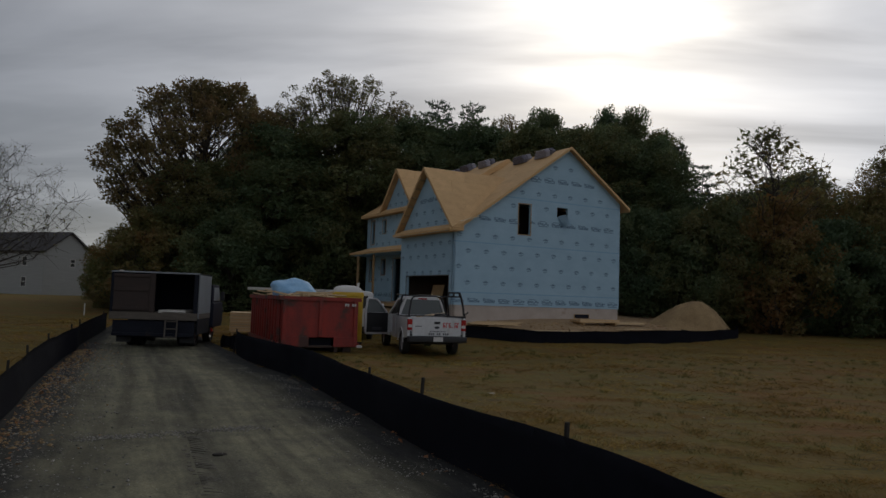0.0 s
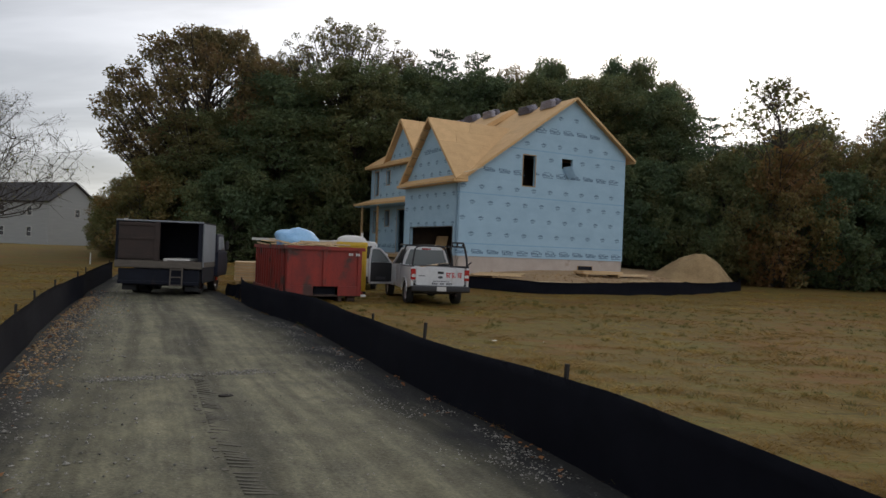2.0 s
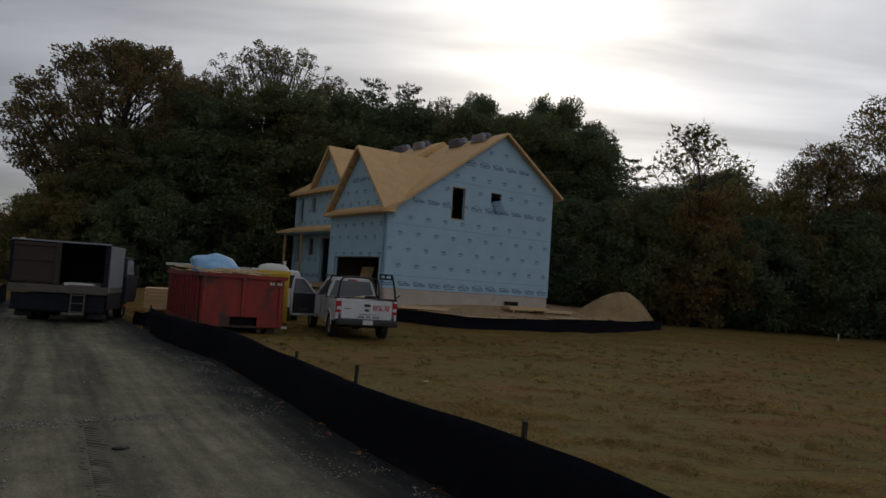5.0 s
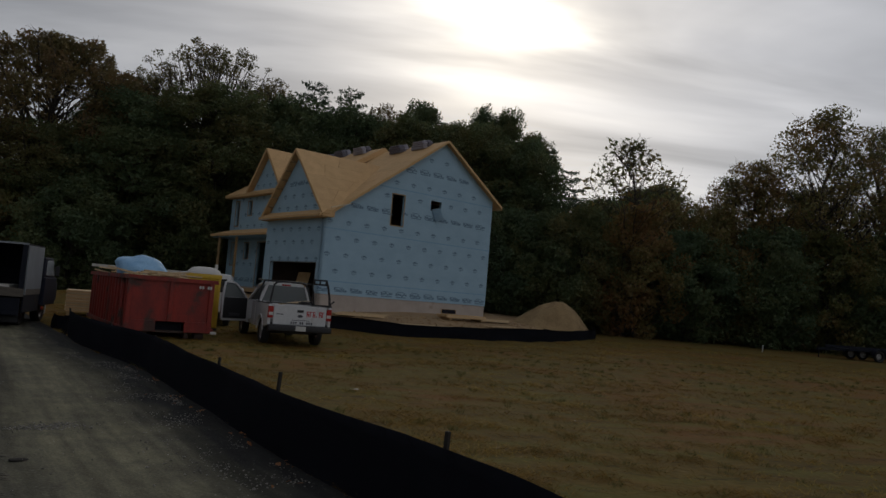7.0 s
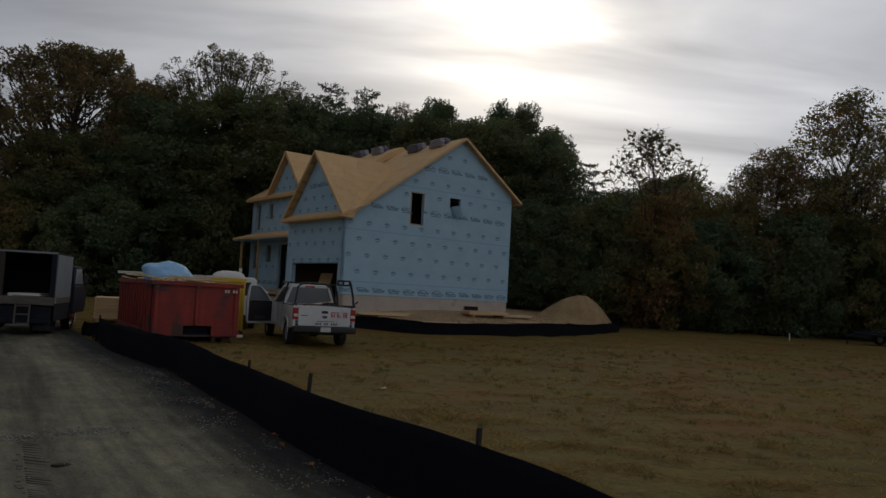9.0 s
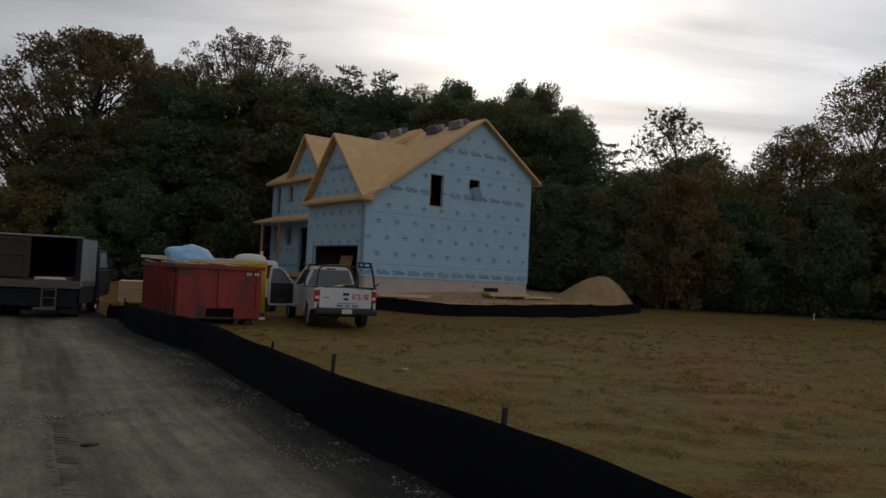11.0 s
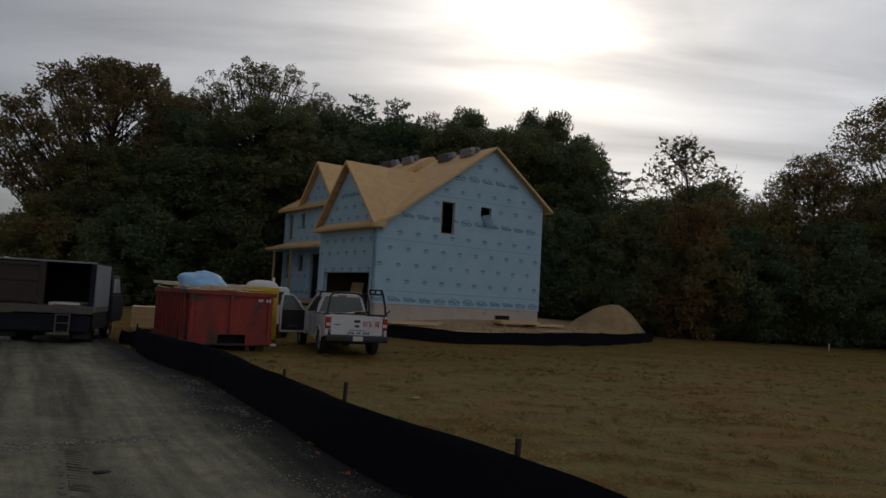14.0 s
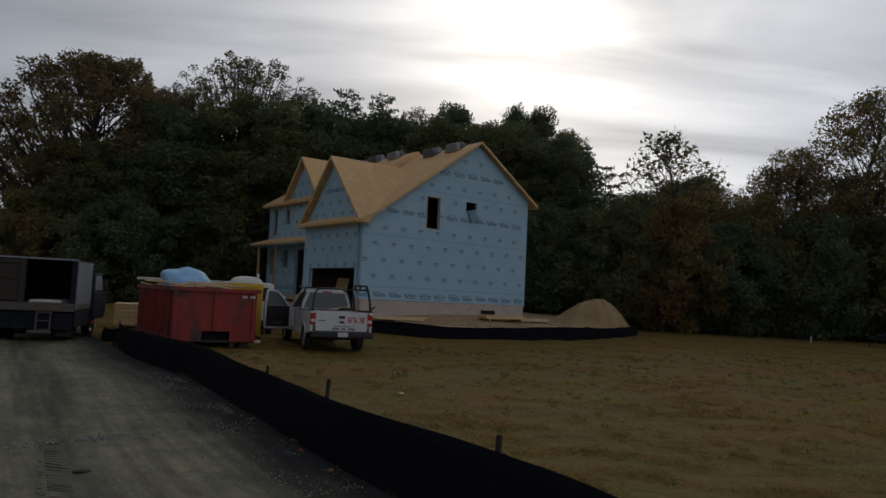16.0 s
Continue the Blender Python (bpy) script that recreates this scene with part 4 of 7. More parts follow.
def conifer(rng, H, R, base, leaf, step, per_spray, size, bark=None, r0=0.22):
    """A pine: whorls of near-level boughs, each ending in upswept sprays of needles, so that the outline is jagged."""
    segs, leaves = [(np.array([0, 0, -0.25]), np.array([0.1, 0, H * 0.5]), r0, r0 * 0.6), (np.array([0.1, 0, H * 0.5]), np.array([0, 0.1, H]), r0 * 0.6, 0.03)], []
    z, k = base, 0
    while z < H - 0.2:
        f = (z - base) / (H - base)
        reach = R * (1 - f) ** 0.65 + 0.55
        for i in range(5 if f > 0.8 else 6):
            a = k * 2.39996 + rng.uniform(-0.3, 0.3)
            k += 1
            L = reach * rng.uniform(0.6, 1.12)
            p = np.array([0.05, 0.05, z + rng.uniform(-0.2, 0.2)])
            d = np.array([math.cos(a), math.sin(a), rng.uniform(-0.12, 0.28) + 0.10 * f])
            e = p + d * L
            segs.append((p, e, 0.05 * (1 - 0.6 * f) + 0.01, 0.012))
            n = max(2, int(L / 0.42))
            for j in range(1, n + 1):
                g = j / n
                if g < 0.3 and f < 0.7:
                    continue
                q = p + d * L * g
                for side in (-1, 1):
                    t = np.array([-d[1] * side, d[0] * side, 0.25]) * rng.uniform(0.25, 0.6) * (1.15 - g * 0.7) + d * 0.25
                    segs.append((q, q + t, 0.014, 0.006))
                    m = per_spray
                    w = rng.uniform(0, 1.15, m)[:, None]
                    leaves.append(q + t * w + rng.normal(size=(m, 3)) * np.array([0.11, 0.11, 0.06]))
        z += step * rng.uniform(0.8, 1.2)
    return limb_mesh("trunk", segs, bark or M_bark), leaf_mesh("crown", np.concatenate(leaves), size, rng, leaf, 1.5)


KINDS, SIZES = {}, {}


def sized(tm, cm):
    """The true height and mean radius of a kind, by its outer leaves or twigs."""
    me = cm if cm and len(cm.vertices) > 20000 else tm
    co = np.empty(len(me.vertices) * 3, dtype=np.float32)
    me.vertices.foreach_get("co", co)
    co = co.reshape(-1, 3)
    return float(np.quantile(co[:, 2], 0.997)), float(np.quantile(np.hypot(co[:, 0], co[:, 1]), 0.97))


def plant(kind, x, y, h, turn, label, category="tree", group="", wide=1.0, name="tree", dz=0.0):
    """One tree of a kind, scaled to height h."""
    tm, cm = KINDS[kind]
    H, R = SIZES.setdefault(kind, sized(tm, cm))
    s, w = h / H, wide / R
    ob = thing(name, pose(x, y, land(x, y) + dz, 0, 0, turn) @ Matrix.Diagonal((w, w, s, 1)), label, category, group)
    t = new("trunk", tm)
    t.parent = ob
    if cm:
        c = new("crown", cm)
        c.parent = ob
    return ob


def build_kinds():
    g = np.random.default_rng
    KINDS["oak"] = lobed_tree(g(1), 18, 8.4, 4.6, M_oak, 330, 0.82, 165, 0.125, r0=0.46, bare=0.05, twigs=5, inner=0.12, top=0.95, rise=0.95, reach=0.8, flat=0.80)
    KINDS["lacy"] = lobed_tree(g(2), 18, 4.6, 6.0, M_oak, 430, 0.40, 46, 0.085, fan, r0=0.28, bare=0.03, twigs=4, inner=0.16, top=1.0, rise=1.9, reach=0.85)
    KINDS["round"] = lobed_tree(g(3), 17, 4.2, 2.0, M_green, 170, 0.86, 340, 0.105, tall, r0=0.26, top=1.0, twigs=3, reach=0.75, flat=0.82)
    KINDS["round_b"] = lobed_tree(g(4), 17, 4.2, 2.0, M_green, 160, 0.90, 360, 0.105, dome, r0=0.26, top=1.0, twigs=3, reach=0.75, flat=0.82)
    KINDS["autumn"] = lobed_tree(g(5), 12, 4.2, 1.0, M_rust, 90, 0.85, 280, 0.10, dome, r0=0.2, bare=0.05, twigs=5, top=0.9, reach=0.85)
    KINDS["thin"] = lobed_tree(g(15), 15, 4.6, 3.0, M_rust, 150, 0.72, 125, 0.095, dome, r0=0.24, bare=0.05, twigs=6, top=0.9, rise=0.9, reach=0.9)
    KINDS["sparse"] = lobed_tree(g(6), 12, 3.4, 7.4, M_rust, 78, 0.48, 9, 0.140, spire, r0=0.15, twigs=4, top=1.0, rise=0.9, reach=1.1)
    KINDS["bush"] = lobed_tree(g(7), 7, 3.6, 0.2, M_green, 95, 0.78, 340, 0.095, dome, r0=0.12, twigs=3, top=0.9, reach=0.8)
    KINDS["bush_rust"] = lobed_tree(g(8), 7, 3.6, 0.2, M_rust, 90, 0.72, 250, 0.095, dome, r0=0.12, twigs=3, top=0.9, reach=0.8)
    KINDS["bare"] = lobed_tree(g(9), 12, 7.0, 3.6, M_rust, 80, 1.5, 5, 0.09, dome, bark=M_bark, r0=0.17, twigs=9)
    KINDS["pine"] = conifer(g(10), 17, 3.6, 3.0, M_pine, 0.62, 9, 0.105)


build_kinds()
# kind, x, y, height, crown radius
TREES = [
    ("oak", -23.2, 55, 18.2, 8.2), ("lacy", -13.1, 58, 18.9, 5.2), ("lacy", -8.6, 60, 16.8, 2.8), ("lacy", -17.6, 58, 17.0, 3.4), ("round", -19.5, 58, 15.4, 3.8),
    ("pine", -5.4, 60, 17.2, 3.8), ("pine", -2.4, 61, 17.3, 3.6), ("lacy", 0.6, 62, 16.6, 2.6), ("round_b", 3.9, 62, 17.2, 3.2),
    ("round", 6.8, 63, 15.8, 2.8), ("round_b", 9.3, 62, 17.2, 2.7), ("round_b", 11.4, 62, 17.3, 2.8), ("round", 13.6, 61, 15.2, 2.2), ("pine", 14.9, 60, 13.8, 2.8), ("pine", 16.6, 59, 12.2, 2.6),
    ("round", -21.5, 51, 11.0, 4.4), ("round", 0.5, 67, 16.2, 4.6), ("round_b", 6.0, 67, 16.6, 4.6), ("round", -4.2, 67, 16.8, 4.6), ("round_b", 11.0, 67, 16.4, 4.2), ("round_b", -16.5, 52, 13.5, 4.8), ("round", -11.5, 53, 14.2, 4.8), ("round_b", -7.0, 55, 14.4, 4.6), ("autumn", -27.0, 50, 6.0, 2.8), ("bush_rust", -29.6, 52, 3.8, 1.6),
    ("round", -2.0, 57, 14.4, 4.4), ("round_b", 2.5, 57, 14.4, 4.4), ("round", 7.5, 57, 14.4, 4.4), ("round_b", 12.0, 56, 13.4, 3.8),
    ("sparse", 17.8, 48, 13.6, 3.9), ("bush", 15.0, 49, 8.0, 3.2), ("bush_rust", 18.5, 47.6, 8.8, 3.4), ("bush", 22.4, 48.5, 7.6, 3.6), ("bush_rust", 25.4, 50, 9.6, 3.6),
    ("bush", 28.5, 48, 8.4, 3.8), ("thin", 27.4, 52, 12.4, 3.6), ("thin", 33.2, 50, 17.8, 5.4), ("thin", 28.4, 51, 13.6, 4.0), ("thin", 38.8, 51, 17.2, 5.2), ("autumn", 34.4, 54, 12.5, 4.4), ("bush_rust", 32.5, 48, 8.5, 3.8), ("bush", 36.5, 48, 8.5, 4.0),
    ("autumn", 22.5, 53, 10.3, 3.8), ("round", 20.0, 60, 11.0, 5.0), ("round_b", 25.5, 62, 13.0, 5.0), ("thin", 41.5, 50, 15.6, 4.6), ("round", 45, 49, 14, 4.5), ("bush", 40.5, 47, 8, 4.0),
    ("bush", -18.5, 48.0, 7.0, 3.6), ("bush", -13.0, 49.5, 7.5, 3.6), ("bush", -8.0, 51.5, 7.5, 3.6), ("bush_rust", -24.0, 47.5, 7.0, 3.6), ("bush", 9.8, 51, 7.5, 3.4), ("bush", 12.8, 50.5, 7.5, 3.2),
    ("bush", 0.5, 55, 8, 4.0), ("bush", 5.5, 54, 8, 4.0), ("bush", -3.5, 54, 8, 4.0), ("pine", -31.0, 57, 6.5, 2.4), ("bush_rust", -34.5, 62, 5.5, 2.6), ("autumn", -40.0, 80, 7.5, 4.5), ("round", -36.5, 72, 7.0, 3.5), ("autumn", -45.5, 90, 8.0, 5.0),
]
LABELS = {"oak": "large oak with thinning brown-green autumn leaves", "lacy": "tall tree with lacy half-bare autumn crown", "round": "dense dark green woodland tree",
          "round_b": "dense dark green woodland tree", "autumn": "woodland tree in rusty autumn leaf", "thin": "tall tree with thinning rusty autumn leaves", "sparse": "slender tree with few remaining leaves", "bush": "dense dark green shrub at the wood's edge",
          "bush_rust": "rusty brown shrub at the wood's edge", "pine": "dark green conifer in the wood"}


def clear_of_house(x, y, r):
    """Nudges a place back until a crown of radius r stands clear of the house."""
    a = radians(34)
    y0 = y
    while True:
        dx, dy = x + 2.086, y - 35.0
        u, v = dx * math.cos(a) + dy * math.sin(a), -dx * math.sin(a) + dy * math.cos(a)
        if u > 11.4 + r or v > 17.0 + r or v < -0.5 - r or u < -r:
            return y, y / y0
        y += 0.4


for i, (k, x, y, h, w) in enumerate(TREES):
    y, far = clear_of_house(x, y, w * 0.85)
    h, w = h * far, w * far
    shrub = k.startswith("bush")
    plant(k, x, y, h, (i * 67) % 360, LABELS[k], "shrub" if shrub else "tree", "trees of the wood", w, "shrub" if shrub else "tree")
plant("bare", -42.6, 56, 13.4, 30, "bare broad tree with a few leaves on a lawn", "tree", wide=7.0)


def build_understory():
    """The depth of the wood: brush and saplings from the edge far in."""
    rng = np.random.default_rng(21)
    n = 90000
    x = rng.uniform(-30, 48, n)
    edge = np.interp(x, [-34, -25, -15, -12, 0, 7, 11, 15, 20, 48], [56, 49, 51, 57, 61, 58, 52, 50, 48, 47])
    back = rng.uniform(0, 1, n) ** 1.3
    y = edge + back * 26
    low = np.interp(x, [-34, -28, -18, 12, 17, 22, 30, 48], [3.0, 6.5, 11.0, 10.5, 7.5, 7.0, 9.5, 11.5])
    z = low * rng.uniform(0, 1, n) ** 1.1 * np.clip(0.30 + back * 4.0, 0, 1) * (0.85 + 0.25 * np.sin(x * 0.9) * np.sin(x * 0.37 + 1))
    c = np.stack([x, y, z + 0.15 + 0.3], axis=1)
    me = leaf_mesh("woodland_understory", c, 0.20, rng, M_green)
    tagged(new("woodland_understory", me), "dense dark brush filling the wood between the trunks", "undergrowth", kind="stuff")
    # far woods closing the view behind
    n = 60000
    x = rng.uniform(-33, 90, n)
    y = rng.uniform(78, 100, n)
    top = 9.5 + 2.0 * np.sin(x * 0.21) + 1.2 * np.sin(x * 0.63 + 2)
    top = np.where(x < -34, np.maximum(2.5, top - (-34 - x) * 0.35), top)
    z = top * rng.uniform(0, 1, n) ** 0.9
    me = leaf_mesh("far_woods", np.stack([x, y, z + 0.5], axis=1), 0.42, rng, M_green)
    tagged(new("far_woods", me), "dark woods continuing far behind the trees", "woods", kind="stuff")


build_understory()


# ---------------------------------------------------------------- vehicles and site things
M_white = surface("white_car_paint", 0.3, base=(0.60, 0.605, 0.61), dark=(0.48, 0.48, 0.48), scale=1.5, fine=12, bump=0.0, coat=0.5, spots=(0.36, 0.33, 0.29), spot_scale=1.1, spot_at=0.66)
M_trim = surface("black_plastic_trim", 0.6, base=(0.022, 0.022, 0.024), dark=(0.012, 0.012, 0.013), scale=10, fine=90, bump=0.1)
M_rack = surface("black_painted_steel", 0.45, metal=0.3, base=(0.02, 0.02, 0.022), dark=(0.010, 0.010, 0.011), scale=8, fine=60, bump=0.05)
M_tyre = surface("tyre_rubber", 0.85, base=(0.022, 0.021, 0.020), dark=(0.010, 0.010, 0.010), scale=12, fine=80, bump=0.2)
M_rim = surface("steel_rim", 0.4, metal=0.8, base=(0.35, 0.35, 0.35), dark=(0.18, 0.17, 0.16), scale=9, fine=60)
M_chrome = surface("dull_chrome", 0.3, metal=0.9, base=(0.45, 0.45, 0.46), dark=(0.2, 0.2, 0.2), scale=9, fine=60, bump=0.0)
M_redlens = surface("red_lamp_lens", 0.15, base=(0.42, 0.012, 0.012), dark=(0.25, 0.01, 0.01), scale=20, fine=100, coat=0.6)
M_redprint = surface("red_lettering", 0.5, base=(0.55, 0.03, 0.03), dark=(0.40, 0.02, 0.02), scale=30, fine=90, bump=0.0)
M_greyprint = surface("dark_lettering", 0.5, base=(0.06, 0.06, 0.07), scale=30, fine=90, bump=0.0)
M_paleprint = surface("white_lettering", 0.6, base=(0.6, 0.58, 0.55), scale=30, fine=90, bump=0.0)
# grey tint raised to stand in for sky reflected in the glass
M_glass = plain_glass("vehicle_glass", (0.24, 0.265, 0.27), 0.45)
M_skin = surface("red_dumpster_paint", 0.6, base=(0.31, 0.027, 0.015), dark=(0.12, 0.012, 0.009), scale=1.6, fine=25, bump=0.2, stretch=(1.6, 1.6, 0.45), spots=(0.060, 0.024, 0.018), spot_scale=1.6, spot_at=0.54)
M_rusty = surface("rusted_steel", 0.85, base=(0.075, 0.045, 0.032), dark=(0.03, 0.02, 0.017), scale=4, fine=40, bump=0.3)
M_tarp = surface("blue_tarp", 0.5, base=(0.32, 0.55, 0.78), dark=(0.19, 0.40, 0.64), scale=2.5, fine=20, bump=0.5, bump_dist=0.03)
M_yellow = surface("yellow_plastic", 0.5, base=(0.62, 0.40, 0.03), dark=(0.50, 0.31, 0.02), scale=2, fine=30, bump=0.05)
M_paleroof = surface("milky_plastic", 0.5, base=(0.60, 0.58, 0.54), dark=(0.48, 0.46, 0.43), scale=2, fine=30, bump=0.05)
M_truckdark = surface("dark_truck_steel", 0.8, spec=0.2, base=(0.013, 0.015, 0.023), dark=(0.007, 0.008, 0.013), scale=3, fine=40, bump=0.2, spots=(0.03, 0.022, 0.018), spot_scale=2.0)
M_truckbrown = surface("rusty_brown_gate", 0.85, base=(0.046, 0.030, 0.025), dark=(0.024, 0.017, 0.014), scale=2.4, fine=30, bump=0.3, stretch=(1, 1, 2))
M_truckgrey = surface("grey_truck_panel", 0.6, base=(0.23, 0.25, 0.27), dark=(0.15, 0.165, 0.18), scale=2, fine=30, bump=0.1)
M_bedwood = surface("weathered_bed_boards", 0.9, base=(0.125, 0.106, 0.086), dark=(0.065, 0.055, 0.045), scale=3, fine=40, stretch=(1, 6, 6), bump=0.3)
M_cabblue = surface("dark_blue_cab_paint", 0.55, base=(0.014, 0.018, 0.036), dark=(0.008, 0.010, 0.020), scale=2, fine=20, spec=0.25, coat=0.0, bump=0.0)
M_soil = surface("bare_soil", 0.95, base=(0.42, 0.285, 0.150), dark=(0.22, 0.135, 0.068), scale=0.9, fine=12, fine_mix=0.45, bump=0.8, bump_dist=0.05, spots=(0.36, 0.28, 0.18), spot_scale=0.6)
M_sand = surface("heaped_sand", 0.95, base=(0.36, 0.25, 0.125), dark=(0.19, 0.12, 0.055), scale=1.1, fine=14, fine_mix=0.4, bump=0.8, bump_dist=0.06)
M_siding = surface("pale_siding", 0.7, base=(0.31, 0.315, 0.30), dark=(0.25, 0.255, 0.245), scale=0.5, fine=6, stretch=(1, 1, 12), bump=0.2)
M_darkroof = surface("dark_roof_shingles", 0.9, base=(0.060, 0.056, 0.056), dark=(0.03, 0.028, 0.028), scale=2, fine=14, bump=0.4)
# opaque pale grey: the sky reflection is put into the glass colour
M_truckglass = surface("painted_sky_window_glass", 0.1, base=(0.40, 0.43, 0.45), dark=(0.32, 0.35, 0.37), scale=2, fine=10, bump=0.0, coat=0.3)
M_pane = plain_glass("window_glass", (0.03, 0.03, 0.035))
M_whitewood = surface("white_painted_rail", 0.6, base=(0.55, 0.54, 0.50), dark=(0.40, 0.39, 0.36), scale=3, fine=30)
M_vinyl = surface("tan_seat_trim", 0.7, base=(0.20, 0.14, 0.10), dark=(0.12, 0.08, 0.06), scale=8, fine=60)


def rim_and_tyre(parent, x, y, r, w, side, spokes=6):
    """A wheel: rounded tyre with a dished rim on its outer side."""
    prof = [(0.62, 0.30), (0.90, 0.50), (0.985, 0.40), (1.0, 0.20), (1.0, -0.20), (0.985, -0.40), (0.90, -0.50), (0.62, -0.30)]
    bm = bmesh.new()
    n = 28
    rings = [[bm.verts.new((w * px, r * pr * math.cos(a), r * pr * math.sin(a))) for pr, px in prof] for a in [2 * math.pi * k / n for k in range(n)]]
    for i in range(n):
        a, b = rings[i], rings[(i + 1) % n]
        for k in range(len(prof)):
            k2 = (k + 1) % len(prof)
            bm.faces.new((a[k], a[k2], b[k2], b[k])).smooth = True
    bmesh.ops.recalc_face_normals(bm, faces=bm.faces[:])
    wheel = part("wheel", bm, M_tyre, parent, "black rubber tyre", pose(x, y, r))
    bm = bmesh.new()
    prof = [(0.66, 0.34), (0.60, 0.30), (0.56, 0.05), (0.22, 0.10), (0.16, 0.20), (0.001, 0.22)]
    rings = [[bm.verts.new((side * w * px, r * pr * math.cos(a), r * pr * math.sin(a))) for pr, px in prof] for a in [2 * math.pi * k / n for k in range(n)]]
    for i in range(n):
        a, b = rings[i], rings[(i + 1) % n]
        for k in range(len(prof) - 1):
            bm.faces.new((a[k], a[k + 1], b[k + 1], b[k])).smooth = True
    for s in range(spokes):
        m = Matrix.Rotation(2 * math.pi * s / spokes, 4, "X")
        add_box(bm, side * w * 0.12 - 0.012, -0.03, r * 0.16, side * w * 0.12 + 0.012, 0.03, r * 0.58, m)
    bmesh.ops.recalc_face_normals(bm, faces=bm.faces[:])
    part("rim", bm, M_rim, wheel, "dull steel rim")
    return wheel


def loft(sections, closed=True):
    """Skin through rings of points of equal count."""
    bm = bmesh.new()
    rings = [[bm.verts.new(p) for p in s] for s in sections]
    n = len(rings[0])
    for a, b in zip(rings, rings[1:]):
        for k in range(n):
            bm.faces.new((a[k], a[(k + 1) % n], b[(k + 1) % n], b[k]))
    if closed:
        bm.faces.new(rings[0][::-1])
        bm.faces.new(rings[-1])
    bmesh.ops.recalc_face_normals(bm, faces=bm.faces[:])
    return bm


def body_ring(y, hw, z0, z1, tuck=0.06, crown=0.0):
    """Half-width hw section of a vehicle body at y, from z0 to z1, sides bowed and corners rounded."""
    zm = (z0 + z1) / 2
    pts = [(-hw + tuck, z0), (-hw + 0.01, z0 + 0.10), (-hw, zm), (-hw + 0.02, z1 - 0.10), (-hw + tuck + 0.02, z1 - 0.015)]
    full = pts + [(0, z1 + crown)] + [(-p, q) for p, q in pts[::-1]]
    return [(p, y, q) for p, q in full]


def build_pickup():
    """Origin on the ground under the rear axle, nose towards +y."""
    t = thing("pickup_truck", pose(-1.95, 22.15, land(-1.95, 22.15), 0, 0, 18) @ Matrix.Diagonal((0.91, 0.97, 0.93, 1)), "white pickup truck with open driver door, ladder rack and red lettering", "pickup truck")
    HW = 0.99

    def arch(side_bm_outline, axle, r):
        return [(axle + r * math.cos(a), 0.42 + r * math.sin(a)) for a in [math.pi * k / 12 for k in range(12, -1, -1)]]

    # bed: two side walls with wheel arches, floor, front panel
    for s in (-1, 1):
        o = [(-1.12, 0.62), (-0.46, 0.56)] + arch(None, 0, 0.46)[1:-1] + [(0.46, 0.50), (0.98, 0.50), (0.98, 1.26), (-1.12, 1.26)]
        bm = prism(o, "x", s * (HW - 0.09), s * HW, bevel=0.025)
        smooth(part("bed_side", bm, M_white, t))
        part("bed_rail_cap", box(min(s * (HW - 0.11), s * (HW + 0.005)), -1.10, 1.255, max(s * (HW - 0.11), s * (HW + 0.005)), 0.98, 1.285, 0.01), M_trim, t, "black plastic rail cap")
        part("wheel_arch_lip", tube([(s * (HW + 0.004), 0.47 * math.cos(a), 0.42 + 0.47 * math.sin(a)) for a in [math.pi * k / 10 for k in range(11)]], 0.018, 6), M_white, t)
        bl = part("tail_light", box(min(s * (HW - 0.16), s * (HW + 0.004)), -1.15, 0.84, max(s * (HW - 0.16), s * (HW + 0.004)), -1.06, 1.20, 0.02), M_redlens, t, "red tail light")
        part("reverse_lens", box(min(s * (HW - 0.155), s * (HW - 0.02)), -1.158, 0.93, max(s * (HW - 0.155), s * (HW - 0.02)), -1.148, 1.02, 0.004), M_paleprint, bl)
    part("bed_floor", box(-HW + 0.09, -1.08, 0.66, HW - 0.09, 0.98, 0.72), M_trim, t)
    part("bed_front", box(-HW + 0.09, 0.93, 0.72, HW - 0.09, 0.98, 1.26, 0.01), M_white, t)
    gate = part("tailgate", box(-HW + 0.165, -1.15, 0.66, HW - 0.165, -1.08, 1.25, 0.025), M_white, t, "white tailgate with red lettering")
    part("tailgate_handle", box(-0.10, -1.162, 1.05, 0.10, -1.148, 1.13, 0.012), M_trim, gate, "black handle")
    part("badge", prism([(0.085 * math.cos(a), 0.94 + 0.042 * math.sin(a)) for a in [2 * math.pi * k / 20 for k in range(20)]], "y", -1.162, -1.148), M_greyprint, gate)
    part("model_badge", box(-0.74, -1.156, 0.96, -0.52, -1.149, 0.985), M_greyprint, gate)
    bm = bmesh.new()
    for k, (w, h) in enumerate(((0.075, 0.17), (0.075, 0.17), (0.07, 0.17), (0.03, 0.05), (0.09, 0.17), (0.05, 0.17))):
        x = 0.20 + k * 0.098
        z = 0.93
        add_box(bm, x, -1.158, z, x + 0.024, -1.149, z + h)
        add_box(bm, x, -1.158, z + h - 0.03, x + w, -1.149, z + h)
        if k % 2 == 0:
            add_box(bm, x + w - 0.024, -1.158, z, x + w, -1.149, z + h * 0.6)
            add_box(bm, x, -1.158, z + 0.06, x + w, -1.149, z + 0.09)
    part("lettering", bm, M_redprint, gate, "red lettering shapes")
    bm = bmesh.new()
    for k in range(10):
        if k not in (3, 6):
            add_box(bm, -0.28 + k * 0.07, -1.156, 0.70, -0.235 + k * 0.07, -1.149, 0.765)
    for k in range(9):
        add_box(bm, -0.24 + k * 0.062, -1.156, 0.80, -0.195 + k * 0.062, -1.149, 0.825)
    tagged(part("small_lettering", bm, M_greyprint, gate), kind="stuff")
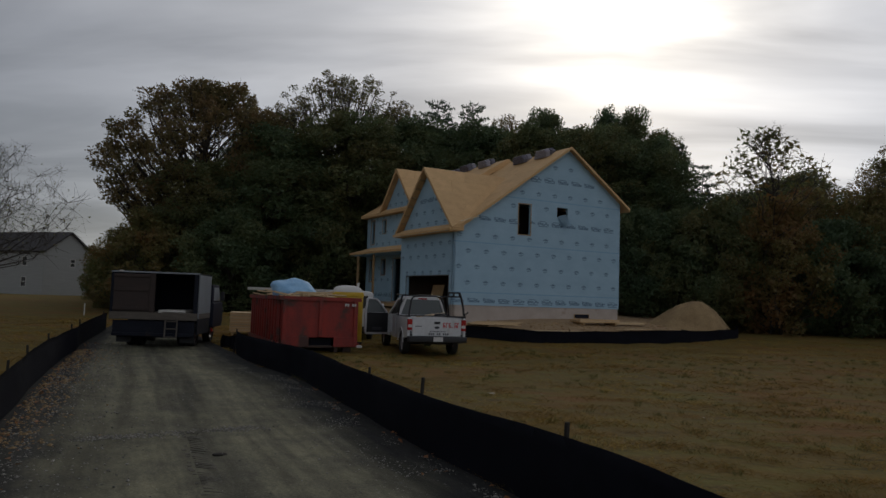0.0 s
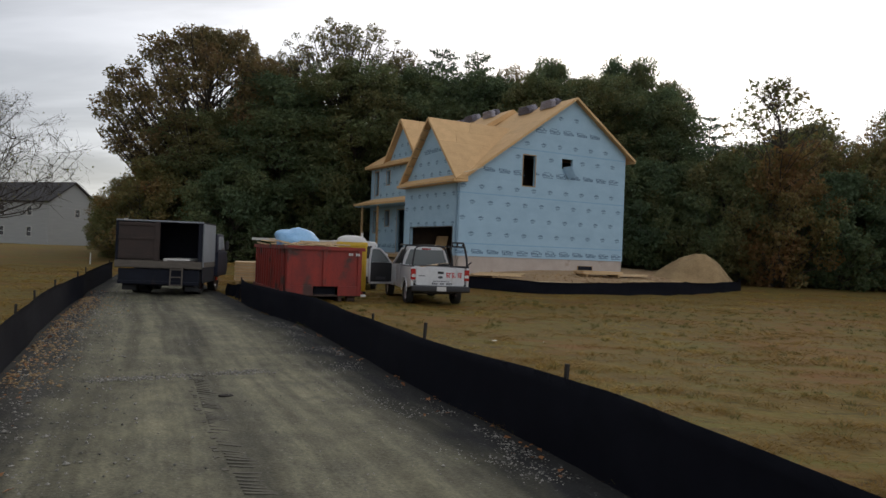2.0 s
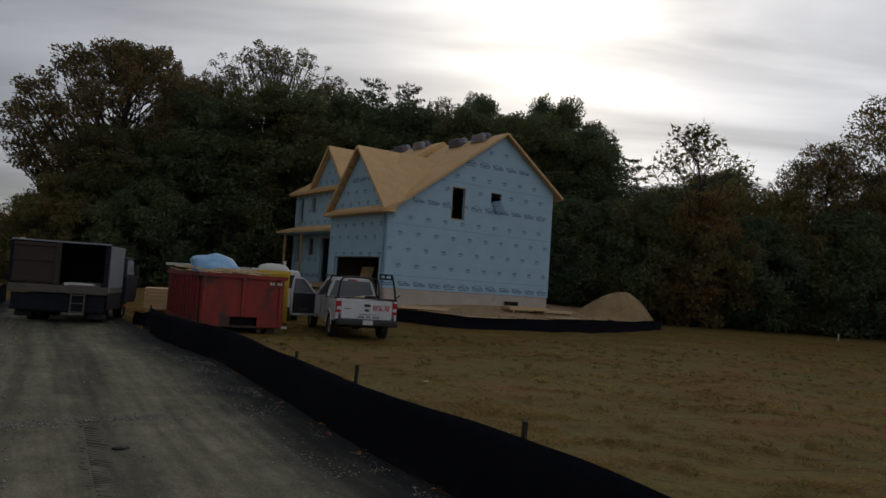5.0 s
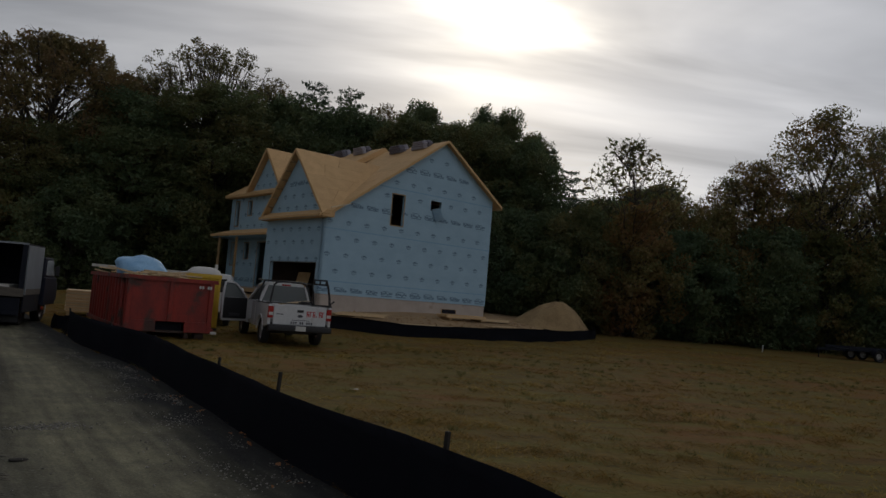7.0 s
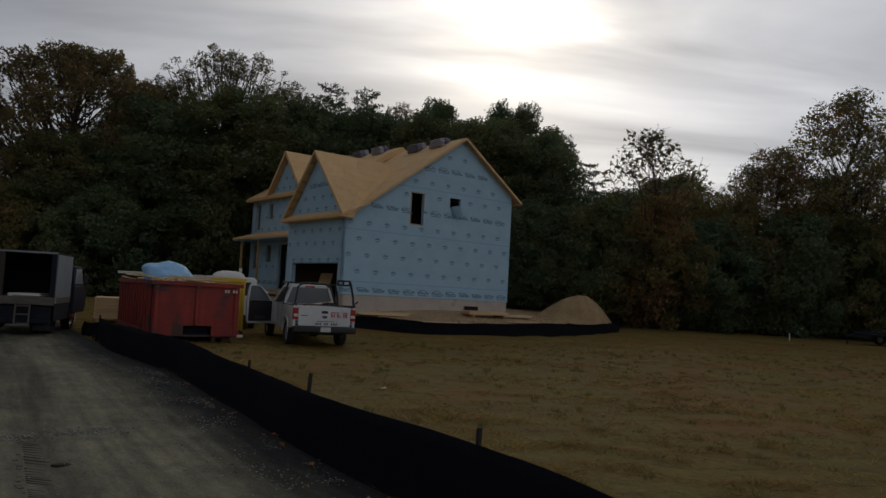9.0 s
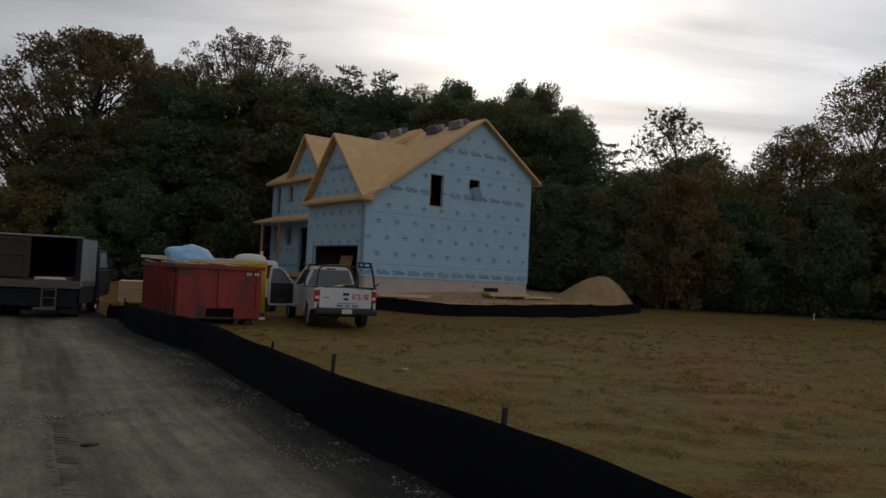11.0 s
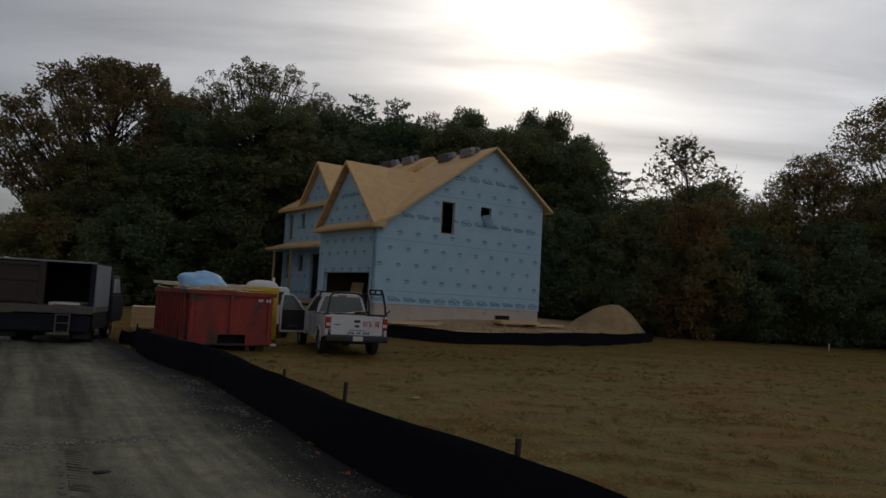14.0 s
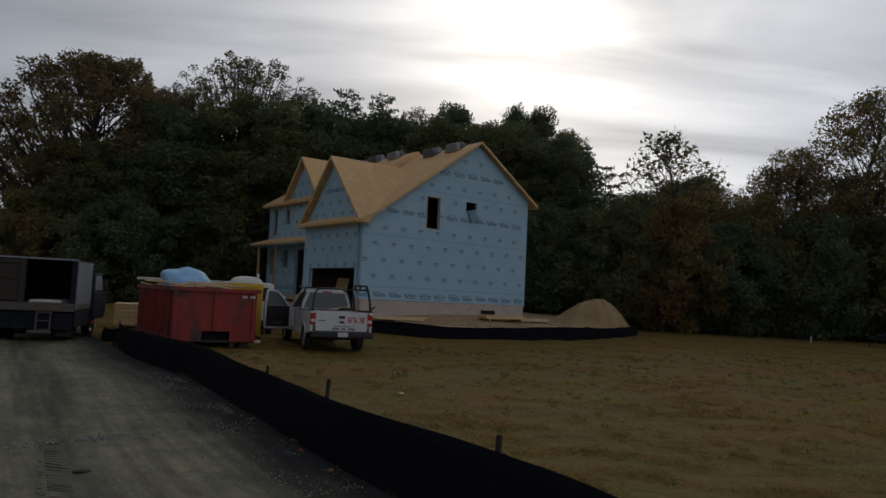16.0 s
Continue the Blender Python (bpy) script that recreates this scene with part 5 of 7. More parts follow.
    bump = smooth(part("rear_bumper", prism([(-1.36, 0.48), (-1.10, 0.44), (-1.06, 0.66), (-1.36, 0.65)], "x", -HW + 0.01, HW - 0.01, bevel=0.03), M_trim, t, "dark rear step bumper"))
    part("number_plate", box(-0.16, -1.372, 0.50, 0.16, -1.358, 0.645, 0.004), M_paleprint, bump, "plain pale plate")
    part("exhaust", tube([(0.55, -1.2, 0.36), (0.55, -0.2, 0.38)], 0.035), M_rusty, t)
    part("frame_rails", box(-0.45, -1.0, 0.40, 0.45, 4.2, 0.52), M_trim, t)
    part("rear_axle", tube([(-0.8, 0, 0.39), (0.8, 0, 0.39)], 0.07), M_trim, t)
    # cab and nose
    # lower cab is open on the driver's side where the door swings out
    cabin = bmesh.new()
    add_box(cabin, -HW + 0.1, 1.02, 0.48, HW - 0.1, 2.75, 0.60)
    add_box(cabin, HW - 0.12, 1.02, 0.60, HW, 2.75, 1.28)
    add_box(cabin, -HW, 1.02, 0.48, -HW + 0.12, 1.62, 1.28)
    add_box(cabin, -HW + 0.1, 1.02, 0.60, HW - 0.1, 1.10, 1.28)
    bmesh.ops.bevel(cabin, geom=cabin.edges[:], offset=0.02, segments=2, affect="EDGES")
    smooth(part("cab_body", cabin, M_white, t))
    nose = loft([body_ring(2.75, HW, 0.46, 1.27, 0.05, 0.02), body_ring(3.2, HW, 0.46, 1.22, 0.06, 0.04), body_ring(4.2, HW - 0.01, 0.46, 1.16, 0.08, 0.05), body_ring(4.62, HW - 0.06, 0.48, 1.08, 0.1, 0.04)])
    smooth(part("bonnet_and_wings", nose, M_white, t))
    part("front_bumper", box(-HW + 0.02, 4.55, 0.42, HW - 0.02, 4.78, 0.66, 0.05), M_chrome, t)
    # greenhouse pillars and roof
    roof = loft([[(x, 1.16, z) for x, z in ((-0.66, 1.80), (-0.60, 1.885), (0, 1.915), (0.60, 1.885), (0.66, 1.80))] + [(x, 1.16, z - 0.05) for x, z in ((0.62, 1.80), (0, 1.87), (-0.62, 1.80))],
                 [(x, 1.5, z) for x, z in ((-0.70, 1.82), (-0.63, 1.92), (0, 1.955), (0.63, 1.92), (0.70, 1.82))] + [(x, 1.5, z - 0.05) for x, z in ((0.66, 1.82), (0, 1.90), (-0.66, 1.82))],
                 [(x, 2.2, z) for x, z in ((-0.70, 1.81), (-0.63, 1.90), (0, 1.935), (0.63, 1.90), (0.70, 1.81))] + [(x, 2.2, z - 0.05) for x, z in ((0.66, 1.81), (0, 1.88), (-0.66, 1.81))]])
    smooth(part("cab_roof", roof, M_white, t), 60)
    part("third_brake_light", box(-0.16, 1.10, 1.825, 0.16, 1.17, 1.875, 0.01), M_redlens, t, "red brake light over the rear window")
    for s in (-1, 1):
        part("rear_pillar", prism([(s * 0.92, 1.26), (s * 0.80, 1.26), (s * 0.60, 1.83), (s * 0.67, 1.83)], "y", 1.04, 1.26, bevel=0.015), M_white, t)
        part("front_pillar", beam((s * 0.90, 2.80, 1.26), (s * 0.67, 2.15, 1.84), 0.07, 0.07, 0.01), M_white, t)
    part("door_pillar", beam((0.92, 1.95, 1.26), (0.69, 1.85, 1.84), 0.06, 0.06), M_white, t)
    part("rear_window", prism([(-0.80, 1.28), (0.80, 1.28), (0.61, 1.82), (-0.61, 1.82)], "y", 1.09, 1.10), M_glass, t, "rear window with its sky reflection in a grey tint")
    part("windscreen", roof_slab((-0.86, 2.80, 1.27), (0.86, 2.80, 1.27), (0.64, 2.16, 1.84), (-0.64, 2.16, 1.84), 0.01), M_glass, t)
    part("side_glass", prism([(1.10, 1.28), (2.70, 1.28), (2.14, 1.82), (1.22, 1.82)], "x", 0.80, 0.81), M_glass, t)
    for x in (-0.45, 0.45):
        part("seat", box(x - 0.27, 1.35, 0.62, x + 0.27, 1.95, 0.95, 0.06), M_vinyl, t)
        part("seat_back", box(x - 0.27, 1.22, 0.9, x + 0.27, 1.42, 1.50, 0.07), M_vinyl, t)
    # open driver door, hinged at its front edge and swung out
    door = part("driver_door", prism([(-1.08, 0.56), (-1.02, 0.50), (-0.06, 0.50), (0, 0.56), (0, 1.24), (-0.04, 1.32), (-0.46, 1.74), (-0.60, 1.82), (-0.94, 1.84), (-1.01, 1.80), (-1.10, 1.27)], "x", -0.05, 0.03,
                                     [[(-1.03, 1.295), (-0.13, 1.295), (-0.13, 1.33), (-0.50, 1.70), (-0.62, 1.77), (-0.92, 1.78), (-0.97, 1.75)]], bevel=0.012), M_white, t, "open white driver door with black inner panel",
                pose(-HW + 0.03, 2.72, 0, 0, 0, -62))
    part("door_panel", box(0.031, -1.03, 0.58, 0.055, -0.05, 1.292, 0.012), M_trim, door, "black inner door trim")
    part("door_pocket", box(0.056, -0.80, 0.66, 0.075, -0.35, 0.76, 0.01), M_greyprint, door)
    part("door_glass", prism([(-1.03, 1.295), (-0.13, 1.295), (-0.13, 1.33), (-0.50, 1.70), (-0.62, 1.77), (-0.92, 1.78), (-0.97, 1.75)], "x", -0.015, -0.010), M_glass, door)
    mir = part("door_mirror", box(-0.32, -0.32, 1.28, -0.06, -0.16, 1.62, 0.03), M_white, door, "white towing mirror")
    part("mirror_glass", box(-0.29, -0.327, 1.32, -0.09, -0.322, 1.58), M_trim, mir)
    part("mirror", box(HW - 0.02, 2.45, 1.26, HW + 0.24, 2.58, 1.48, 0.03), M_trim, t)
    # ladder rack: a low bent hoop at the tail, one tall curved upright with a slotted arm, a bar behind the cab
    part("rack_hoop", tube([(-0.93, -1.0, 1.28), (-0.88, -0.96, 1.62), (-0.84, -0.93, 1.84), (-0.74, -0.92, 1.93), (-0.55, -0.91, 1.95), (0.02, -0.90, 1.95), (0.16, -0.90, 1.90), (0.24, -0.91, 1.72), (0.34, -0.92, 1.42), (0.42, -0.92, 1.30)], 0.032, 8), M_rack, t)
    part("rack_upright", tube([(0.95, -1.0, 1.28), (0.93, -0.98, 1.55), (0.86, -0.95, 1.90), (0.80, -0.93, 2.08)], 0.036, 8), M_rack, t)
    part("rack_spur", beam((0.90, -1.02, 1.30), (1.08, -1.04, 1.46), 0.05, 0.04), M_rack, t)
    for z in (1.95, 2.08):
        part("rack_arm", beam((0.40, -0.90, z), (0.82, -0.93, z), 0.05, 0.05), M_rack, t)
    for x in (0.42, 0.60, 0.80):
        part("rack_web", beam((x, -0.91, 1.94), (x, -0.91, 2.09), 0.05, 0.05), M_rack, t)
    for q in (-1, 1):
        part("rack_foot", beam((q * (HW - 0.05), -1.10, 1.30), (q * (HW - 0.05), -0.6, 1.30), 0.05, 0.03), M_rack, t)
        part("rack_upright", tube([(q * 0.93, 0.86, 1.28), (q * 0.88, 0.84, 1.70), (q * 0.80, 0.82, 1.95)], 0.03, 8), M_rack, t)
    part("rack_foot_bar", beam((-HW + 0.05, -1.02, 1.305), (HW + 0.02, -1.02, 1.305), 0.035, 0.035), M_rack, t)
    part("rack_crossbar", beam((-HW + 0.17, 0.82, 1.96), (HW - 0.17, 0.82, 1.96), 0.05, 0.05), M_rack, t)
    part("rack_side_rail", beam((-0.80, 0.82, 1.96), (-0.78, 2.0, 1.99), 0.05, 0.05), M_rack, t)
    # load
    part("bed_load_board", beam((-0.6, -0.9, 1.27), (0.75, 0.7, 1.38), 0.14, 0.03), M_lumber, t)
    part("bed_load_hose", tube([(0.25 * math.cos(a) + 0.35, 0.1 + 0.25 * math.sin(a), 1.33 + 0.02 * math.sin(3 * a)) for a in [2 * math.pi * k / 16 for k in range(15)]], 0.035), M_trim, t)
    for x in (-0.84, 0.84):
        for y in (0, 3.68):
            rim_and_tyre(t, x, y, 0.40, 0.26, 1 if x > 0 else -1)
    return t


def build_dumpster():
    """Origin at the near right foot; long axis towards +y, end wall at y=0, x from -2.4 to 0."""
    Lg, Wd, Z0, Z1 = 5.6, 2.34, 0.22, 1.66
    t = thing("roll_off_dumpster", pose(-4.12, 21.57, land(-4.06, 21.6) - 0.03, 0, 0, 28), "worn red steel roll-off dumpster heaped with building waste", "dumpster")
    th = 0.06
    end = part("end_wall", box(-Wd + 0.05, 0, Z0 + 0.28, -0.05, th, Z1, 0.008, 1), M_skin, t, "plain red end panel")
    for x, z0 in ((-Wd + 0.02, Z0), (-Wd * 0.5 - 0.06, Z0 + 0.30), (-0.14, Z0)):
        part("end_post", box(x, -0.06, z0, x + 0.12, 0.0, Z1, 0.01, 1), M_skin, end)
    part("end_sill", box(-Wd, -0.05, Z0, -1.52, 0.02, Z0 + 0.30, 0.01, 1), M_skin, end)
    part("end_sill", box(-0.75, -0.05, Z0, 0, 0.02, Z0 + 0.30, 0.01, 1), M_skin, end)
    # near-black back panel puts the shade of the recess into colour
    part("hook_recess", box(-1.52, 0.25, Z0, -0.75, 0.30, Z0 + 0.30), M_truckdark, end, "pull hook recess, its shade put into a dark back panel")
    part("far_wall", box(-Wd + 0.05, Lg - th, Z0, -0.05, Lg, Z1), M_skin, t)
    for x0 in (-Wd, -th):
        side = part("side_wall", box(x0, 0.02, Z0, x0 + th, Lg, Z1, 0.006, 1), M_skin, t, "red ribbed side")
        out = x0 - 0.085 if x0 < -1 else x0 + th
        y = 0.25
        while y < Lg - 0.1:
            part("rib", box(out, y, Z0 + 0.05, out + 0.085, y + 0.13, Z1 - 0.06, 0.015, 1), M_skin, side)
            y += 0.44
        part("lower_rail", box(out, 0.05, Z0, out + 0.085, Lg, Z0 + 0.12, 0.01, 1), M_skin, side)
    rim = bmesh.new()
    for x0, y0, x1, y1 in ((-Wd - 0.09, -0.07, 0.09, 0.07), (-Wd - 0.09, Lg - 0.07, 0.09, Lg + 0.07), (-Wd - 0.09, 0.07, -Wd + 0.07, Lg - 0.07), (-0.07, 0.07, 0.09, Lg - 0.07)):
        add_box(rim, x0, y0, Z1 - 0.05, x1, y1, Z1 + 0.06)
    part("top_rail", rim, M_skin, t, "red top rail with chipped paint")
    part("floor_pan", box(-Wd, 0, Z0 - 0.02, 0, Lg, Z0 + 0.03), M_rusty, t)
    for x in (-1.75, -0.65):
        part("skid_rail", box(x - 0.06, 0.05, 0.05, x + 0.06, Lg - 0.1, Z0, 0.01, 1), M_rusty, t)
    for x in (-2.2, -0.28):
        for y in (0.22, Lg - 0.4):
            part("roller", tube([(x - 0.12, y, 0.13), (x + 0.12, y, 0.13)], 0.13, 16), M_rusty, t)
    part("ledge", box(-0.02, -0.10, Z0 - 0.02, 0.14, 0.0, Z0 + 0.05, 0.01), M_paleprint, t)
    bm = bmesh.new()
    for k in range(5):
        if k != 2:
            add_box(bm, -0.44 + k * 0.075, -0.066, Z1 - 0.20, -0.385 + k * 0.075, -0.0605, Z1 - 0.12)
    tagged(part("number_marks", bm, M_paleprint, t, "small pale marks"), kind="stuff")
    # waste inside up to the rim
    bm = bmesh.new()
    g = [[bm.verts.new((-Wd + 0.07 + (Wd - 0.14) * i / 10, 0.08 + (Lg - 0.16) * j / 20, 1.40 + 0.16 * noise.noise(Vector((i * 0.5, j * 0.5, 1))))) for i in range(11)] for j in range(21)]
    for a, b in zip(g, g[1:]):
        for i in range(10):
            bm.faces.new((a[i], a[i + 1], b[i + 1], b[i]))
    d = tagged(part("building_waste", bm, M_bedwood, t, "mixed timber and board waste"), kind="stuff")
    return t


D_M = pose(-4.12, 21.57, 0, 0, 0, 28)


def build_dumpster_load():
    rnd = random.Random(4)
    base = land(-4.06, 21.6) - 0.03
    # offcuts sticking out
    for k in range(30):
        x, y = rnd.uniform(-2.15, -0.25), rnd.uniform(0.3, 5.0)
        L = rnd.uniform(0.7, 1.6)
        a = rnd.uniform(0, 180)
        m = D_M @ pose(x, y, base + 1.70 + rnd.uniform(0, 0.16), rnd.uniform(-9, 9), rnd.uniform(-9, 9), a)
        L = min(L, 1.3)
        ob = part("timber_offcut", box(-L / 2, -0.045, -0.02, L / 2, 0.045, 0.02, 0.003, 1), M_lumber, None, "", m)
        tagged(ob, "raw timber offcut lying on dumpster waste", "timber", "offcuts in the dumpster")
    ob = part("timber_offcut", beam((0, 0, 0), (0.9, -0.1, 0.16), 0.12, 0.04), M_lumber, None, "", D_M @ pose(-1.75, 1.2, base + 1.74, 0, 0, 170))
    tagged(ob, "long raw plank sticking out over the dumpster rim", "timber", "offcuts in the dumpster")
    for k in range(16):
        x, y = rnd.uniform(-2.3, -1.0), rnd.uniform(0.05, 0.9)
        L = rnd.uniform(0.3, 0.75)
        m = D_M @ pose(x, y, base + 1.745 + rnd.uniform(0, 0.06), rnd.uniform(-4, 4), rnd.uniform(-10, 10), rnd.uniform(-40, 50))
        ob = part("timber_offcut", box(-L / 2, -0.04, -0.02, L / 2, 0.04, 0.02, 0.003, 1), M_lumber, None, "", m)
        tagged(ob, "short raw timber scrap on the dumpster rim", "timber", "offcuts in the dumpster")
    for x, y, w in ((-0.75, 1.6, 1.1), (-1.3, 3.6, 1.2)):
        ob = part("board_offcut", box(-w / 2, -0.4, -0.01, w / 2, 0.4, 0.01), M_osb, None, "", D_M @ pose(x, y, base + 1.62, 6, -5, 20))
        tagged(ob, "broken board sheet lying in the dumpster", "board", "offcuts in the dumpster")
    ob = part("white_sheet", box(-0.55, -0.3, -0.012, 0.55, 0.3, 0.012, 0.01), M_paleroof, None, "", D_M @ pose(-0.75, 2.4, base + 1.70, 12, 3, 0))
    tagged(ob, "pale sheet of scrap lying on dumpster waste", "scrap")
    # blue bundle
    bm = bmesh.new()
    bmesh.ops.create_icosphere(bm, subdivisions=4, radius=1)
    for v in bm.verts:
        p = v.co.copy()
        n1 = noise.noise(p * 1.6 + Vector((3, 1, 0))) * 0.20
        n2 = abs(noise.noise(Vector((p.x * 3.5, p.y * 5, p.z * 2.2)))) * 0.10
        f = 1 + n1 - n2
        v.co = Vector((p.x * 0.80 * f, p.y * 0.7 * f, max(-0.32, p.z * 0.44 * f - 0.10 * (p.x > 0.3) * (p.x - 0.3))))
    ob = smooth(part("blue_tarp", bm, M_tarp, None, "", D_M @ pose(-1.62, 1.9, base + 1.85, 0, 7, -22)), 80)
    tagged(ob, "bulging pale blue tarp on top of dumpster waste", "tarp")


def build_toilet():
    t = thing("portable_toilet", pose(-5.35, 25.75, land(-5.35, 25.75) - 0.02, 0, 0, 14) @ Matrix.Diagonal((1, 1, 0.95, 1)), "yellow portable toilet with a milky white domed roof", "portable toilet")
    part("skid", box(-0.56, -0.56, 0, 0.56, 0.56, 0.12, 0.02), M_trim, t)
    body = part("body", box(-0.54, -0.54, 0.12, 0.54, 0.54, 1.86, 0.05), M_yellow, t)
    part("door", box(-0.36, -0.565, 0.2, 0.36, -0.541, 1.78, 0.02), M_yellow, body)
    for x in (-0.5, 0.5):
        part("corner_rib", box(x - 0.05, -0.575, 0.12, x + 0.05, -0.54, 1.9, 0.015), M_yellow, body)
    part("roof_rim", box(-0.58, -0.58, 1.82, 0.58, 0.58, 2.0, 0.05), M_yellow, t, "yellow roof rim")
    bm = bmesh.new()
    rings = []
    for f, z in ((1.0, 2.0), (0.97, 2.06), (0.88, 2.14), (0.70, 2.21), (0.40, 2.25), (0.05, 2.26)):
        rings.append([bm.verts.new((0.56 * f * math.copysign(abs(math.cos(a)) ** 0.45, math.cos(a)), 0.56 * f * math.copysign(abs(math.sin(a)) ** 0.45, math.sin(a)), z)) for a in [2 * math.pi * (k + 0.5) / 24 for k in range(24)]])
    for a, b in zip(rings, rings[1:]):
        for k in range(24):
            bm.faces.new((a[k], a[(k + 1) % 24], b[(k + 1) % 24], b[k]))
    bm.faces.new(rings[-1])
    smooth(part("roof_dome", bm, M_paleroof, t, "milky white roof dome"), 60)
    part("vent_pipe", tube([(0.4, 0.4, 1.9), (0.4, 0.4, 2.38)], 0.05, 10), M_paleroof, t)


def build_van():
    """Origin on the ground under the tail, nose towards +y."""
    t = thing("van", pose(-5.72, 27.75, land(-5.72, 27.75), 0, 0, 9), "white van parked tail-on behind a yellow portable toilet", "van")
    HW, top = 0.98, 1.95
    body = loft([body_ring(0.0, HW - 0.03, 0.42, top - 0.03, 0.10, 0.02), body_ring(0.12, HW, 0.40, top, 0.10, 0.03), body_ring(3.2, HW, 0.40, top, 0.10, 0.03),
                 body_ring(3.75, HW, 0.40, 1.25, 0.08, 0.03), body_ring(4.5, HW - 0.05, 0.42, 1.05, 0.10, 0.03)])
    smooth(part("body", body, M_white, t), 50)
    for q in (-1, 1):
        d = part("rear_door", box(min(q * 0.02, q * 0.86), -0.035, 0.55, max(q * 0.02, q * 0.86), -0.005, 1.86, 0.015), M_white, t)
        part("rear_window", box(min(q * 0.36, q * 0.78), -0.045, 1.26, max(q * 0.36, q * 0.78), -0.036, 1.76, 0.003, 1), M_trim, d, "dark rear door window")
        part("door_handle", box(q * 0.06 - 0.02, -0.055, 0.98, q * 0.06 + 0.02, -0.036, 1.12, 0.006, 1), M_trim, d)
        part("tail_light", box(min(q * 0.87, q * 0.975), -0.03, 0.85, max(q * 0.87, q * 0.975), 0.03, 1.30, 0.012), M_redlens, t, "red tail light")
        part("side_window", box(min(q * (HW - 0.02), q * (HW + 0.004)), 2.35, 1.22, max(q * (HW - 0.02), q * (HW + 0.004)), 3.15, 1.72, 0.004, 1), M_trim, t)
        for y in (0.85, 3.65):
            rim_and_tyre(t, q * 0.86, y, 0.33, 0.22, q)
    part("rear_bumper", box(-HW + 0.03, -0.12, 0.36, HW - 0.03, 0.02, 0.54, 0.03), M_trim, t, "dark rear bumper")
    part("underbody", box(-HW + 0.12, 0.1, 0.26, HW - 0.12, 4.3, 0.44), M_trim, t)


def build_dump_truck():
    """Rear right corner of the bed over the origin; nose to +y."""
    gx, gy = -9.3, 21.5
    t = thing("dump_truck", pose(-8.78, 20.42, land(gx, gy), 0, 0, 11), "dark flatbed dump truck with tall rusty box and ladder", "truck")
    W, L, Z, T = 2.46, 2.0, 0.89, 2.21
    bed = part("bed", box(-W, 0, Z - 0.02, 0, L, Z + 0.14, 0.01, 1), M_bedwood, t, "weathered bed edge")
    part("bed_sill", box(-W - 0.03, -0.05, Z - 0.06, 0.03, 0.03, Z + 0.16, 0.015, 1), M_bedwood, t, "scuffed wooden tail sill")
    for x in (-W, -0.05):
        s = part("box_side", box(x, 0.0, Z + 0.14, x + 0.05, L, T, 0.006, 1), M_truckgrey if x > -1 else M_truckdark, t, "grey box side" if x > -1 else "")
        out = x + 0.05 if x > -1 else x - 0.05
        for y in ((0.05,) if x > -1 else (0.05, 0.95, 1.88)):
            part("stake_post", box(out, y, Z, out + 0.05, y + 0.08, T, 0.006, 1), M_truckgrey if x > -1 else M_truckdark, s)
    part("bulkhead", box(-W + 0.05, L - 0.05, Z + 0.14, -0.05, L, T + 0.02), M_truckdark, t)
    gate = part("tail_door", box(-W + 0.06, -0.02, Z + 0.18, -W + 1.20, 0.04, T - 0.03, 0.008, 1), M_truckbrown, t, "closed rusty brown tail door")
    for z in (Z + 0.22, Z + 0.78, T - 0.13):
        part("door_rail", box(-W + 0.06, -0.05, z, -W + 1.20, -0.02, z + 0.09, 0.006, 1), M_truckbrown, gate)
    part("door_stile", box(-W + 1.10, -0.07, Z + 0.16, -W + 1.24, 0.05, T, 0.008, 1), M_truckbrown, gate)
    part("top_rail", box(-W - 0.03, -0.02, T, 0.03, 0.05, T + 0.05, 0.008, 1), M_truckgrey, t, "thin worn top rail")
    # added lid that keeps sky light out of the open-topped box
    part("box_light_lid", box(-W, 0.05, T, 0, L, T + 0.04), M_truckdark, t)
    part("corner_post", box(-0.10, -0.03, Z + 0.1, 0.02, 0.06, T, 0.008, 1), M_truckdark, t)
    part("load_sheet", box(-1.15, 0.15, Z + 0.15, -0.35, 1.2, Z + 0.24, 0.03), M_paleroof, t, "pale rolled sheeting on the bed")
    part("load_boards", box(-1.0, 0.05, Z + 0.145, -0.2, 1.6, Z + 0.18, 0.005, 1), M_bedwood, t)
    for x in (-0.86, -0.52):
        part("ladder_rail", beam((x, -0.09, Z + 0.02), (x, -0.13, 0.30), 0.035, 0.035), M_bedwood, t)
    for z in (0.34, 0.58, 0.80):
        part("ladder_rung", beam((-0.86, -0.11, z), (-0.52, -0.11, z), 0.03, 0.03), M_bedwood, t)
    for x in (-1.75, -0.75):
        part("chassis_rail", box(x, 0.2, 0.52, x + 0.1, 4.4, 0.76), M_truckdark, t)
    part("underrun_bar", box(-W + 0.2, 0.1, 0.30, -0.2, 0.22, 0.42, 0.01), M_truckdark, t)
    part("rear_apron", box(-W + 0.06, 0.04, 0.40, -0.04, 0.07, 0.80, 0.006, 1), M_truckdark, t)
    part("side_skirt", box(-0.05, 0.25, 0.40, -0.015, 2.0, Z - 0.02, 0.006, 1), M_truckdark, t)
    part("step_bar", box(-W + 0.06, -0.03, 0.34, -0.04, 0.07, 0.44, 0.012, 1), M_truckdark, t)
    part("tool_box", box(-W + 0.25, 0.4, 0.34, -1.75, 1.0, 0.74, 0.01), M_truckdark, t)
    for x in (-W + 0.10, -0.10 - 0.42):
        part("mud_flap", box(x, 0.32, 0.14, x + 0.42, 0.335, 0.72), M_trim, t)
